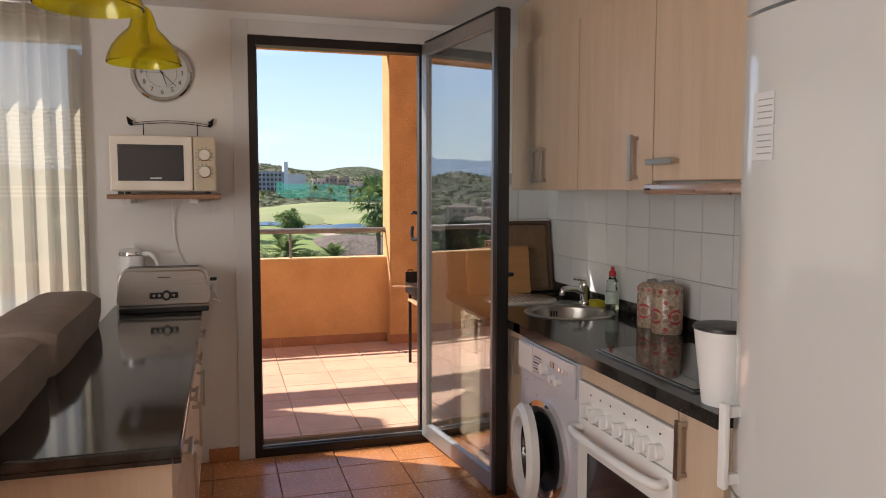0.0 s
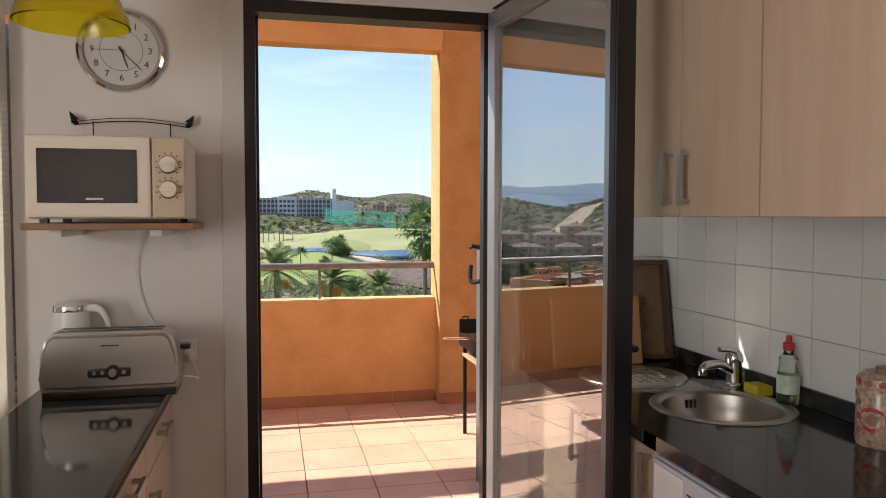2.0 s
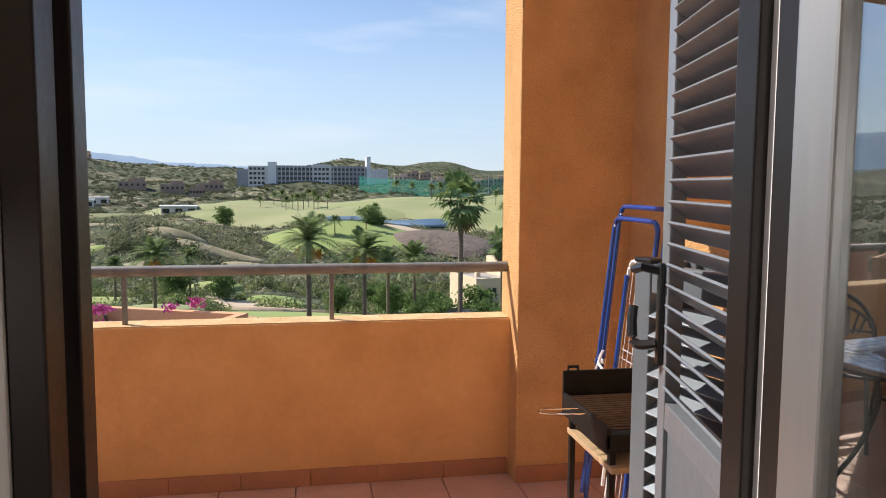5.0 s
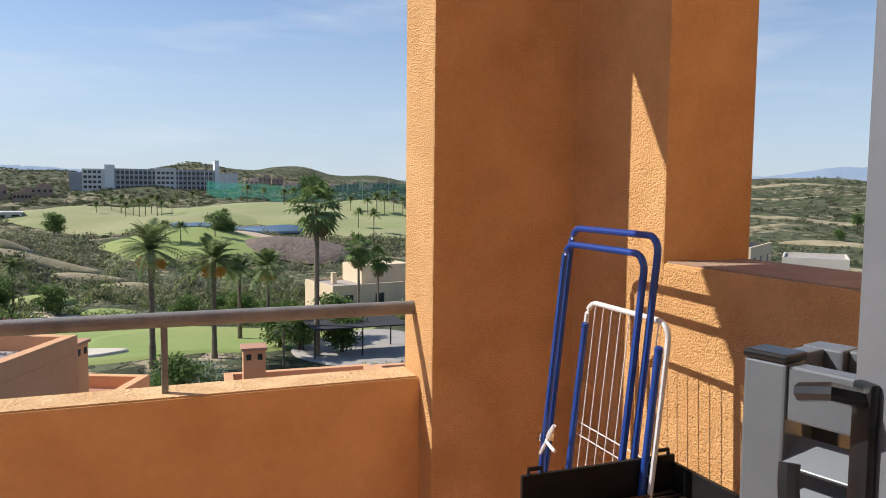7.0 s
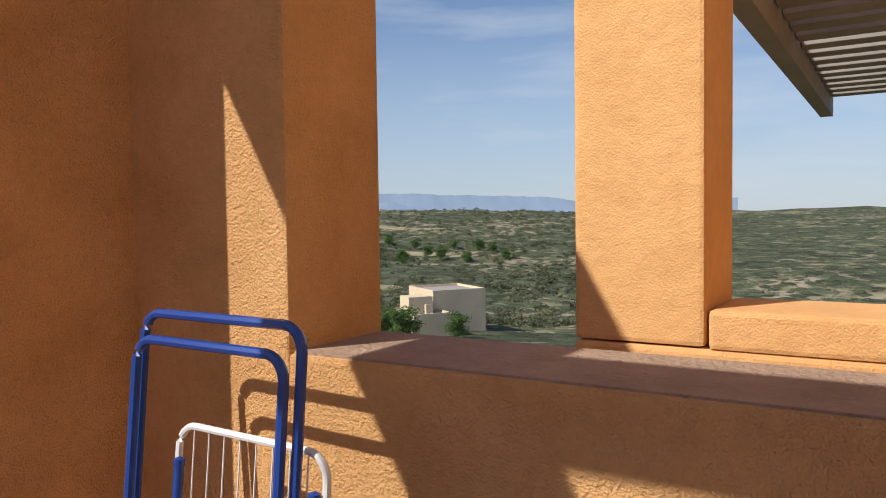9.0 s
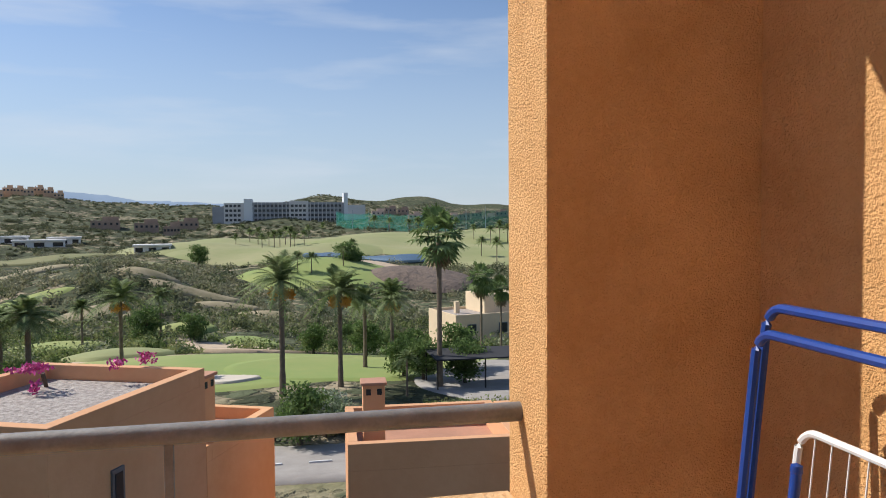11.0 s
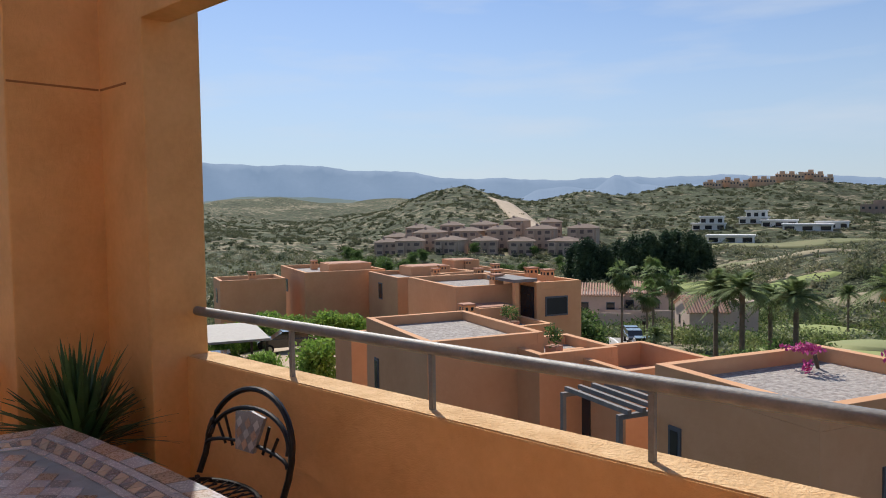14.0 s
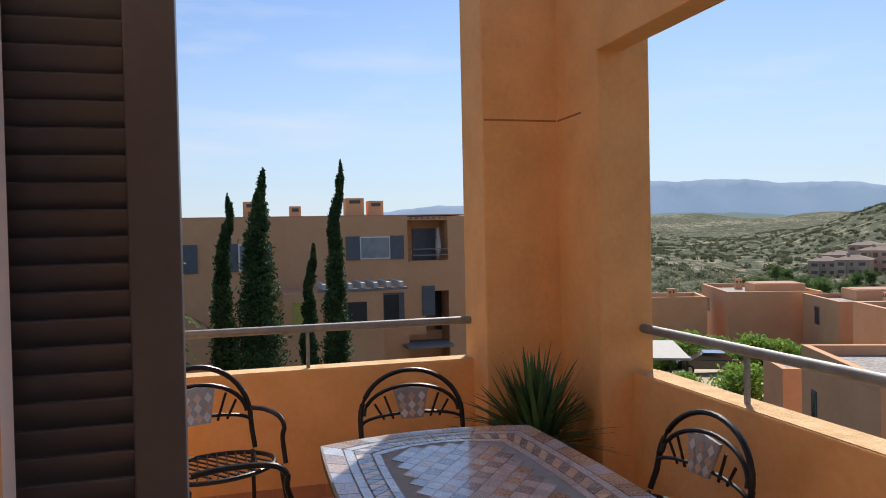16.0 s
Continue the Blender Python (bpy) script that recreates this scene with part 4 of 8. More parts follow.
def base_unit(y0, y1, hy, low=0.0):
    u = thing("base_cabinet", "pale beech base cabinet under the black worktop", "cabinet", (0, 0, 0), "kitchen base cabinets")
    part("body", bx(CX + 0.05, KIT_X1 - 0.013, y0 + 0.001, y1 - 0.001, 0.10, CZ - 0.043 - low), BEECH, u)
    part("plinth", bx(CX + 0.09, CX + 0.106, y0, y1, 0, 0.099), BEECH, u)
    d = part("cabinet_door", bx(CX + 0.03, CX + 0.049, y0 + 0.003, y1 - 0.003, 0.105, CZ - 0.05, bevel=0.002), BEECH, u)
    bar_handle(d, (CX + 0.03, hy, 0.735), 0.18, out=(-1, 0, 0))


base_unit(-0.60, -0.02, -0.55)
base_unit(-1.085, -0.605, -1.04, 0.17)
base_unit(-2.51, -2.295, -2.335)

# washing machine
wm = thing("washing_machine", "white front loading washing machine, porthole door ajar", "washing machine", (0, 0, 0))
WX = CX + 0.02
part("body", bx(WX, KIT_X1 - 0.02, -1.655, -1.092, 0.02, 0.835, bevel=0.008), SILVER_WHITE, wm)
pan_ = part("control_panel", bx(WX - 0.014, WX - 0.0005, -1.652, -1.096, 0.695, 0.83, bevel=0.006), SILVER_WHITE, wm)
for y, r in ((-1.385, 0.027), (-1.47, 0.017), (-1.525, 0.017)):
    bm = B()
    cyl(bm, (WX - 0.014, y, 0.755 if r > 0.02 else 0.735), (WX - 0.036, y, 0.755 if r > 0.02 else 0.735), r, r * 0.85, seg=24)
    part("knob", bm, WHITE_PLASTIC, pan_, smooth=True)
part("display", bx(WX - 0.017, WX - 0.0142, -1.47, -1.435, 0.775, 0.80), BLACK_GLASS, pan_)
for k in range(3):
    bm = B()
    cyl(bm, (WX - 0.014, -1.53 - 0.03 * k, 0.785), (WX - 0.02, -1.53 - 0.03 * k, 0.785), 0.008, seg=12)
    part("button", bm, CHROME, pan_)
for k in range(6):
    part("legend_line", bx(WX - 0.0165, WX - 0.0142, -1.345 + 0.0, -1.27, 0.72 + 0.013 * k, 0.724 + 0.013 * k), INK if k % 2 else ALU_GREY, pan_)
part("drawer_front", bx(WX - 0.018, WX - 0.0142, -1.255, -1.105, 0.71, 0.82, bevel=0.003), WHITE_PLASTIC, pan_)
bm = B()
ringm = Matrix.Translation((WX, -1.375, 0.40)) @ Matrix.Rotation(radians(-90), 4, "Y")
lathe(bm, [(0.215, 0.0), (0.213, 0.02), (0.19, 0.028), (0.165, 0.018), (0.16, 0.0)], seg=40)
bmesh.ops.transform(bm, matrix=ringm, verts=bm.verts)
part("porthole_ring", bm, CHROME, wm, smooth=True)
bm = B()
lathe(bm, [(0.0, 0.004), (0.162, 0.004), (0.162, 0.0)], seg=36)
bmesh.ops.transform(bm, matrix=ringm, verts=bm.verts)
part("drum_opening", bm, BLACK_PLASTIC, wm)
bm = B()
lathe(bm, [(0.20, 0.0), (0.205, 0.03), (0.185, 0.05), (0.15, 0.045), (0.14, 0.01), (0.15, 0.0), (0.20, 0.0)], seg=40)
doorm = Matrix.Translation((WX - 0.03, -1.17, 0.40)) @ Matrix.Rotation(radians(-12), 4, "Z") @ Matrix.Translation((0, -0.205, 0)) @ Matrix.Rotation(radians(-90), 4, "Y")
bmesh.ops.transform(bm, matrix=doorm, verts=bm.verts)
pd = part("porthole_door", bm, WHITE_PLASTIC, wm, "white plastic porthole ring", smooth=True)
bm = B()
lathe(bm, [(0.14, 0.012), (0.13, -0.02), (0.09, -0.05), (0.0, -0.06)], seg=36)
bmesh.ops.transform(bm, matrix=doorm, verts=bm.verts)
part("porthole_glass", bm, BLACK_GLASS, pd, smooth=True)
bm = bx(WX + 0.02, WX + 0.1, -1.64, -1.11, 0.0, 0.0205)
part("foot", bm, BLACK_PLASTIC, wm)

# oven
ov = thing("oven", "white built-in oven with seven control knobs", "oven", (0, 0, 0))
part("body", bx(CX + 0.05, KIT_X1 - 0.02, -2.29, -1.66, 0.10, 0.80), WHITE_ENAMEL, ov)
part("rail_panel", bx(CX + 0.03, CX + 0.049, -2.288, -1.662, 0.785, CZ - 0.046, bevel=0.002), BEECH, ov, "pale beech filler strip")
pnl = part("control_panel", bx(CX + 0.018, CX + 0.049, -2.285, -1.665, 0.645, 0.78, bevel=0.004), WHITE_ENAMEL, ov)
for k in range(7):
    y = -1.765 - 0.072 * k - (0.02 if k > 2 else 0)
    bm = B()
    cyl(bm, (CX + 0.018, y, 0.69), (CX - 0.006, y, 0.69), 0.026, 0.024, seg=20)
    box(bm, CX - 0.026, CX - 0.004, y - 0.008, y + 0.008, 0.664, 0.716, bevel=0.003)
    part("knob", bm, WHITE_PLASTIC, pnl, smooth=True)
    part("mark", bx(CX + 0.0165, CX + 0.0178, y - 0.004, y + 0.004, 0.742, 0.748), INK, pnl)
od = part("oven_door", bx(CX + 0.018, CX + 0.049, -2.285, -1.665, 0.12, 0.64, bevel=0.004), WHITE_ENAMEL, ov)
part("door_window", bx(CX + 0.014, CX + 0.0175, -2.2, -1.75, 0.2, 0.52, bevel=0.001), BLACK_GLASS, od)
bm = B()
tube(bm, droop([(CX + 0.02, -1.70, 0.60), (CX - 0.03, -1.71, 0.60), (CX - 0.038, -1.975, 0.595), (CX - 0.03, -2.24, 0.60), (CX + 0.02, -2.25, 0.60)], 6), 0.016, 10)
part("handle", bm, WHITE_PLASTIC, od, "white bow handle", smooth=True)
part("plinth", bx(CX + 0.09, CX + 0.106, -2.29, -1.66, 0, 0.0995), BEECH, ov)

# fridge
fr = thing("refrigerator", "tall white fridge freezer with rounded doors", "refrigerator", (0, 0, 0))
FX, FY0, FY1 = 1.09, -3.16, -2.535
part("body", bx(FX + 0.05, KIT_X1 - 0.03, FY0, FY1, 0.03, 2.0, bevel=0.01), FRIDGE_WHITE, fr)


def curved_door(z0, z1):
    bm, n = B(), 14
    outline = []
    for k in range(n + 1):
        f = k / n
        y = FY1 - 0.002 - f * (FY1 - FY0 - 0.004)
        e = abs(2 * f - 1)
        outline.append((FX + 0.030 * e ** 6 + 0.006 * e ** 2, y))
    outline += [(FX + 0.048, FY0 + 0.002), (FX + 0.048, FY1 - 0.002)]
    slab(bm, outline, z0, z1)
    return bm


fd = part("fridge_door", curved_door(0.70, 1.935), FRIDGE_WHITE, fr, smooth=True)
part("freezer_door", curved_door(0.06, 0.69), FRIDGE_WHITE, fr, smooth=True)
part("top_cap", curved_door(1.945, 2.04), FRIDGE_WHITE, fr, smooth=True)
bm = bx(FX - 0.035, FX - 0.018, FY1 - 0.06, FY1 - 0.03, 0.72, 0.95, bevel=0.007)
box(bm, FX - 0.02, FX + 0.03, FY1 - 0.055, FY1 - 0.035, 0.73, 0.76, bevel=0.004)
box(bm, FX - 0.02, FX + 0.03, FY1 - 0.055, FY1 - 0.035, 0.91, 0.94, bevel=0.004)
part("handle", bm, WHITE_PLASTIC, fd, smooth=True)
bm = bx(FX - 0.035, FX - 0.018, FY1 - 0.06, FY1 - 0.03, 0.46, 0.66, bevel=0.007)
box(bm, FX - 0.02, FX + 0.03, FY1 - 0.055, FY1 - 0.035, 0.62, 0.65, bevel=0.004)
part("handle", bm, WHITE_PLASTIC, fr, smooth=True)
LAB = mat("grey printed label", (0.66, 0.67, 0.68), 0.6, var=0.05)
for z in (1.615, 1.70):
    st = part("sticker", bx(FX - 0.0012, FX + 0.004, FY1 - 0.155, FY1 - 0.085, z - 0.04, z + 0.04), LAB, fd, "small grey printed sticker")
    for k in range(4):
        part("text_bar", bx(FX - 0.002, FX - 0.0013, FY1 - 0.15, FY1 - 0.1, z - 0.025 + 0.015 * k, z - 0.022 + 0.015 * k), ALU_GREY, st)
part("foot", bx(FX + 0.1, KIT_X1 - 0.1, FY0 + 0.05, FY1 - 0.05, 0, 0.0305), BLACK_PLASTIC, fr)

# wall cabinets
UX = 1.30


def wall_unit(y0, y1, z0, doors, handles):
    u = thing("wall_cabinet", "pale beech wall cabinet with bow handles", "cabinet", (0, 0, 0), "kitchen wall cabinets")
    part("body", bx(UX + 0.02, KIT_X1 - 0.001, y0 + 0.001, y1 - 0.001, z0, 2.235), BEECH, u)
    e = [y1 + (y0 - y1) * k / doors for k in range(doors + 1)]
    for k in range(doors):
        d = part("cabinet_door", bx(UX, UX + 0.019, e[k + 1] + 0.002, e[k] - 0.002, z0 + 0.002, 2.233, bevel=0.002), BEECH, u)
        kind, hy, hz = handles[k]
        bar_handle(d, (UX, hy, hz), 0.17 if kind == "v" else 0.16, vertical=kind == "v", out=(-1, 0, 0))


wall_unit(-1.26, -0.50, 1.50, 2, [("v", -0.83, 1.62), ("v", -0.93, 1.62)])
wall_unit(-1.842, -1.263, 1.50, 1, [("v", -1.74, 1.62)])
wall_unit(-2.50, -1.845, 1.533, 1, [("h", -1.93, 1.60)])
solid("cornice", bx(UX + 0.03, KIT_X1 - 0.001, -2.5, -0.50, 2.236, CEIL_Z - 0.001), BEECH, "pale beech filler board up to the ceiling", "panel")
hood = thing("extractor_hood", "slim bronze fronted pull-out extractor hood", "extractor hood", (0, 0, 0))
bm = B()
box(bm, UX - 0.045, UX + 0.019, -2.49, -1.85, 1.487, 1.5225, bevel=0.012)
HOOD = mat("bronze anodised front", (0.62, 0.47, 0.40), 0.28, 0.9, var=0.1)
part("front_bar", bm, HOOD, hood, smooth=True)
part("body", bx(UX + 0.02, KIT_X1 - 0.001, -2.49, -1.85, 1.492, 1.532), STEEL, hood)
part("brand_mark", bx(UX - 0.0475, UX - 0.0452, -1.90, -1.868, 1.501, 1.508), BLACK_PLASTIC, hood)

# sink, tap, hob
sk = thing("sink", "round steel sink set in black worktop", "sink", (1.465, -0.87, CZ))
bm = B()
lathe(bm, [(0.225, 0.0006), (0.222, 0.005), (0.205, 0.006), (0.192, 0.003), (0.184, -0.004)], seg=48)
part("rim", bm, STEEL, sk, smooth=True)
bm = B()
lathe(bm, [(0.184, -0.004), (0.178, -0.05), (0.168, -0.115), (0.145, -0.142), (0.06, -0.148), (0.0, -0.149)], seg=48)
part("bowl", bm, STEEL, sk, smooth=True)
bm = B()
lathe(bm, [(0.045, -0.146), (0.03, -0.1445), (0.0, -0.147)], seg=20)
part("strainer", bm, CHROME, sk, smooth=True)
for k in range(3):
    part("overflow_slot", bx(-0.003, 0.003, -0.004, 0.003, -0.05, -0.022, m=Matrix.Rotation(0.09 * (k - 1), 4, "Z") @ Matrix.Translation((0.0, 0.178, 0))), BLACK_PLASTIC, sk)
dr = thing("drainer", "round steel drainer plate with slots", "drainer", (1.40, -0.40, CZ))
bm = B()
lathe(bm, [(0.2, 0.001), (0.197, 0.006), (0.18, 0.0065), (0.17, 0.004), (0.0, 0.004)], seg=40)
part("plate", bm, STEEL, dr, smooth=True)
for i in range(-3, 4):
    for j in range(-4, 5):
        if math.hypot(i * 0.036, j * 0.03) < 0.15:
            part("slot", bx(i * 0.036 - 0.012, i * 0.036 + 0.012, j * 0.03 - 0.005, j * 0.03 + 0.005, 0.0042, 0.0075, bevel=0.001), CHROME, dr)
tap = thing("tap", "chrome single lever mixer tap by sink", "tap", (1.675, -0.63, CZ))
bm = B()
lathe(bm, [(0.034, 0.0), (0.033, 0.012), (0.028, 0.016), (0.027, 0.085), (0.031, 0.092), (0.03, 0.112), (0.02, 0.128), (0, 0.131)], seg=24)
part("body", bm, CHROME, tap, smooth=True)
bm = B()
tube(bm, droop([(-0.015, -0.004, 0.055), (-0.07, -0.02, 0.084), (-0.125, -0.035, 0.088), (-0.15, -0.042, 0.08), (-0.152, -0.043, 0.056)], 6), 0.016, 12)
part("spout", bm, CHROME, tap, smooth=True)
bm = B()
tube(bm, [(0.005, 0, 0.122), (-0.03, -0.01, 0.136), (-0.075, -0.02, 0.139)], [0.017, 0.013, 0.009], 10)
part("lever", bm, CHROME, tap, smooth=True)
hob = thing("hob", "black glass ceramic hob with steel edge", "hob", (0, 0, 0))
part("edge_trim", bx(1.165, 1.665, -2.305, -1.70, CZ + 0.0005, CZ + 0.005, bevel=0.001), ALU_GREY, hob)
part("glass_plate", bx(1.169, 1.661, -2.301, -1.704, CZ + 0.0052, CZ + 0.0085, bevel=0.001), BLACK_GLASS, hob)

# jars
CERAM = mat("cream ceramic with brown print", (0.52, 0.45, 0.34), 0.3, scale=85, color2=(0.22, 0.11, 0.075), detail=3, coat=0.3)
RED = mat("red glaze", (0.42, 0.05, 0.05), 0.35, var=0.2, scale=30)
BROWN = mat("brown glaze", (0.28, 0.15, 0.10), 0.4, var=0.2, scale=30)
for x, y, s, ang in ((1.645, -1.315, 0.98, 0.3), (1.63, -1.462, 1.04, 0.0)):
    jar = thing("storage_jar", "cream ceramic jar with red rosettes and lid", "jar", Matrix.Translation((x, y, CZ)) @ Matrix.Rotation(ang, 4, "Z"), "canisters on worktop")
    r = 0.062 * s
    bm = B()
    lathe(bm, [(0, 0), (r * 0.95, 0), (r, 0.012), (r, 0.145 * s), (r * 0.93, 0.155 * s)], seg=32)
    part("pot", bm, CERAM, jar, smooth=True)
    bm = B()
    lathe(bm, [(r * 0.98, 0.155 * s), (r * 1.0, 0.163 * s), (r * 0.97, 0.185 * s), (r * 0.72, 0.2 * s), (0, 0.204 * s)], seg=32)
    part("lid", bm, CERAM, jar, smooth=True)
    bm = B()
    tube(bm, [(-0.03, 0, 0.2 * s), (-0.025, 0, 0.214 * s), (0.025, 0, 0.214 * s), (0.03, 0, 0.2 * s)], 0.005, 8)
    part("knob", bm, STEEL, jar, smooth=True)
    for a in (math.pi + 0.15, math.pi * 1.5, math.pi * 0.5, 0):
        for rad, mt, lift in ((0.033, RED, 0.0006), (0.022, CERAM, 0.0012), (0.015, BROWN, 0.0018)):
            bm = B()
            c = bm.verts.new((r + lift, 0, 0.075))
            ring = []
            for k in range(20):
                t = k * math.tau / 20
                w = rad * (1 + (0.10 if rad > 0.03 and k % 2 else 0)) * math.cos(t) / r
                ring.append(bm.verts.new(((r + lift) * math.cos(w), (r + lift) * math.sin(w), 0.075 + rad * math.sin(t))))
            for k in range(20):
                bm.faces.new((c, ring[k], ring[(k + 1) % 20]))
            bmesh.ops.transform(bm, matrix=Matrix.Rotation(a, 4, "Z"), verts=bm.verts)
            part("rosette", bm, mt, jar)
        for k in range(7):
            bm = B()
            b2, z, fr_ = a + math.pi / 4 + (0.28 if k % 2 else -0.05), 0.022 + 0.019 * k, 0.0095
            cyl(bm, (r * 0.98 * math.cos(b2), r * 0.98 * math.sin(b2), z), (r * 1.012 * math.cos(b2), r * 1.012 * math.sin(b2), z), fr_, seg=10)
            part("flower", bm, BROWN if k % 3 else RED, jar)
    for k in range(12):
        bm = B()
        b2 = k * math.tau / 12
        cyl(bm, (r * 0.96 * math.cos(b2), r * 0.96 * math.sin(b2), 0.173 * s), (r * 1.0 * math.cos(b2), r * 1.0 * math.sin(b2), 0.173 * s), 0.009, seg=9)
        part("lid_dot", bm, RED if k % 2 else BROWN, jar)

# washing-up bottle, sponge, tray, board, white bin
GREENISH = glass_mat("green bottle plastic", (0.80, 0.90, 0.84), 0.15)
bt = thing("soap_bottle", "clear green washing-up bottle with red cap", "bottle", (1.685, -0.90, CZ))
bm = B()
lathe(bm, [(0, 0), (0.032, 0), (0.034, 0.02), (0.034, 0.10), (0.028, 0.13), (0.03, 0.15), (0.016, 0.17), (0.014, 0.18)], seg=20)
part("flask", bm, GREENISH, bt, smooth=True)
bm = B()
lathe(bm, [(0.018, 0.178), (0.019, 0.2), (0.01, 0.206), (0.009, 0.225), (0, 0.226)], seg=16)
part("cap", bm, mat("red cap", (0.5, 0.03, 0.03), 0.4), bt, smooth=True)
bm = B()
cyl(bm, (0, 0, 0.04), (0, 0, 0.1), 0.0348, seg=20, caps=False)
part("label", bm, mat("pale green label", (0.35, 0.5, 0.35), 0.5, scale=40, color2=(0.6, 0.62, 0.6)), bt)
solid("sponge", bx(1.655, 1.715, -0.79, -0.71, CZ + 0.001, CZ + 0.035, bevel=0.006), mat("yellow sponge", (0.62, 0.50, 0.03), 0.95, bump=0.5, bscale=200), "yellow washing-up sponge by the tap", "sponge")
tray = thing("wooden_tray", "dark wooden tray leaning on the wall", "tray", Matrix.Translation((1.40, -0.115, CZ + 0.002)) @ Matrix.Rotation(radians(-10), 4, "X"))
TRAYW = mat("dark tray wood", (0.10, 0.055, 0.03), 0.5, var=0.4, scale=4, stretch=(14, 1, 1))
part("base", bx(-0.30, 0.30, 0.0, 0.012, 0.0, 0.40), mat("woven brown tray base", (0.22, 0.13, 0.07), 0.7, scale=30, bump=0.4, bscale=150), tray)
for x0, x1, z0, z1 in ((-0.32, -0.30, 0, 0.42), (0.30, 0.32, 0, 0.42), (-0.30, 0.30, 0.40, 0.42), (-0.30, 0.30, 0.0, 0.02)):
    part("rim", bx(x0, x1, -0.035, 0.014, z0, z1, bevel=0.003), TRAYW, tray)
solid("chopping_board", bx(-0.19, 0.19, -0.012, 0.012, 0, 0.28, bevel=0.006), mat("orange pine board", (0.42, 0.20, 0.07), 0.5, var=0.25, scale=3, stretch=(1, 1, 10)), "orange pine chopping board leaning on tray", "chopping board",
      at=Matrix.Translation((1.36, -0.19, CZ + 0.001)) @ Matrix.Rotation(radians(-10), 4, "X"))
bm = B()
lathe(bm, [(0, 0), (0.062, 0), (0.088, 0.215), (0.084, 0.215), (0.06, 0.008), (0, 0.008)], seg=32)
bn = thing("waste_caddy", "white tapered worktop caddy with black rim", "caddy", (1.185, -2.42, CZ))
part("tub", bm, WHITE_PLASTIC, bn, smooth=True)
bm = B()
lathe(bm, [(0.086, 0.212), (0.092, 0.216), (0.09, 0.224), (0.07, 0.226), (0, 0.224)], seg=32)
part("rim", bm, BLACK_PLASTIC, bn, smooth=True)

# wall tiles
tile_me = mesh_of("wall_tile", bx(-0.007, 0, -0.0985, 0.0985, -0.1035, 0.1035, bevel=0.002), WALL_TILE)
WTILE = thing("tiled_splashback", "glazed white wall tiles behind the worktop", "wall tiles", (0, 0, 0), kind="structure")
part("grout_bed", bx(KIT_X1 - 0.005, KIT_X1 - 0.0005, -2.53, -0.002, CZ - 0.04, 1.6), GROUT_GREY, WTILE)
for i in range(13):
    for j in range(3):
        ob = new("tile", tile_me)
        ob.parent = WTILE
        ob.location = (KIT_X1 - 0.0052, -2.535 + 0.1 + 0.2 * i, 1.01 + 0.21 * j)
part("grout_bed", bx(DOOR_W + 0.12, KIT_X1 - 0.006, -0.005, -0.0005, CZ - 0.04, 1.6), GROUT_GREY, WTILE)
for i in range(3):
    for j in range(3):
        ob = new("tile", tile_me)
        ob.parent = WTILE
        ob.matrix_basis = Matrix.Translation((KIT_X1 - 0.11 - 0.2 * i, -0.0052, 1.01 + 0.21 * j)) @ Matrix.Rotation(radians(90), 4, "Z")

# ================= terrace =================
def louver_leaf(name, label, m, width, z0, z1, material, slat_material, panel_top=None, pitch=0.047, stile=0.06, depth=0.036, tilt=40, handle=False):
    """A louvred shutter leaf; local x runs from hinge to free edge."""
    leaf = thing(name, label, "shutter", m)
    for x0, x1 in ((0, stile), (width - stile, width)):
        part("stile", bx(x0, x1, -depth / 2, depth / 2, z0, z1, bevel=0.004), material, leaf)
    for a, b in ((z1 - stile, z1), (z0, z0 + stile)) + (((panel_top, panel_top + stile),) if panel_top else ()):
        part("crossbar", bx(stile, width - stile, -depth / 2 + 0.001, depth / 2 - 0.001, a, b, bevel=0.003), material, leaf)
    lo = (panel_top + stile) if panel_top else z0 + stile
    if panel_top:
        part("panel", bx(stile - 0.002, width - stile + 0.002, -0.008, 0.008, z0 + stile, panel_top), SHUTTER_GREY, leaf)
    bm = bx(0, width - 2 * stile + 0.004, -0.031, 0.031, -0.0035, 0.0035, bevel=0.003)
    bmesh.ops.transform(bm, matrix=Matrix.Rotation(radians(tilt), 4, "X"), verts=bm.verts)
    me = mesh_of("slat", bm, slat_material)
    z = lo + 0.02
    while z < z1 - stile - 0.01:
        ob = new("slat", me)
        ob.parent, ob.location = leaf, (stile - 0.002, 0, z)
        z += pitch
    if handle:
        bm = bx(width - 0.042, width - 0.012, depth / 2, depth / 2 + 0.014, 1.12, 1.36, bevel=0.006)
        tube(bm, [(width - 0.027, depth / 2 + 0.01, 1.34), (width - 0.027, depth / 2 + 0.05, 1.35), (width + 0.01, depth / 2 + 0.06, 1.34)], 0.011, 8)
        tube(bm, droop([(width - 0.027, depth / 2 + 0.012, 1.17), (width + 0.0, depth / 2 + 0.055, 1.165), (width + 0.02, depth / 2 + 0.06, 1.21), (width + 0.03, depth / 2 + 0.055, 1.25)], 5), 0.012, 8)
        part("shutter_handle", bm, BLACK_PLASTIC, leaf, "black plastic shutter handle", smooth=True)
    return leaf


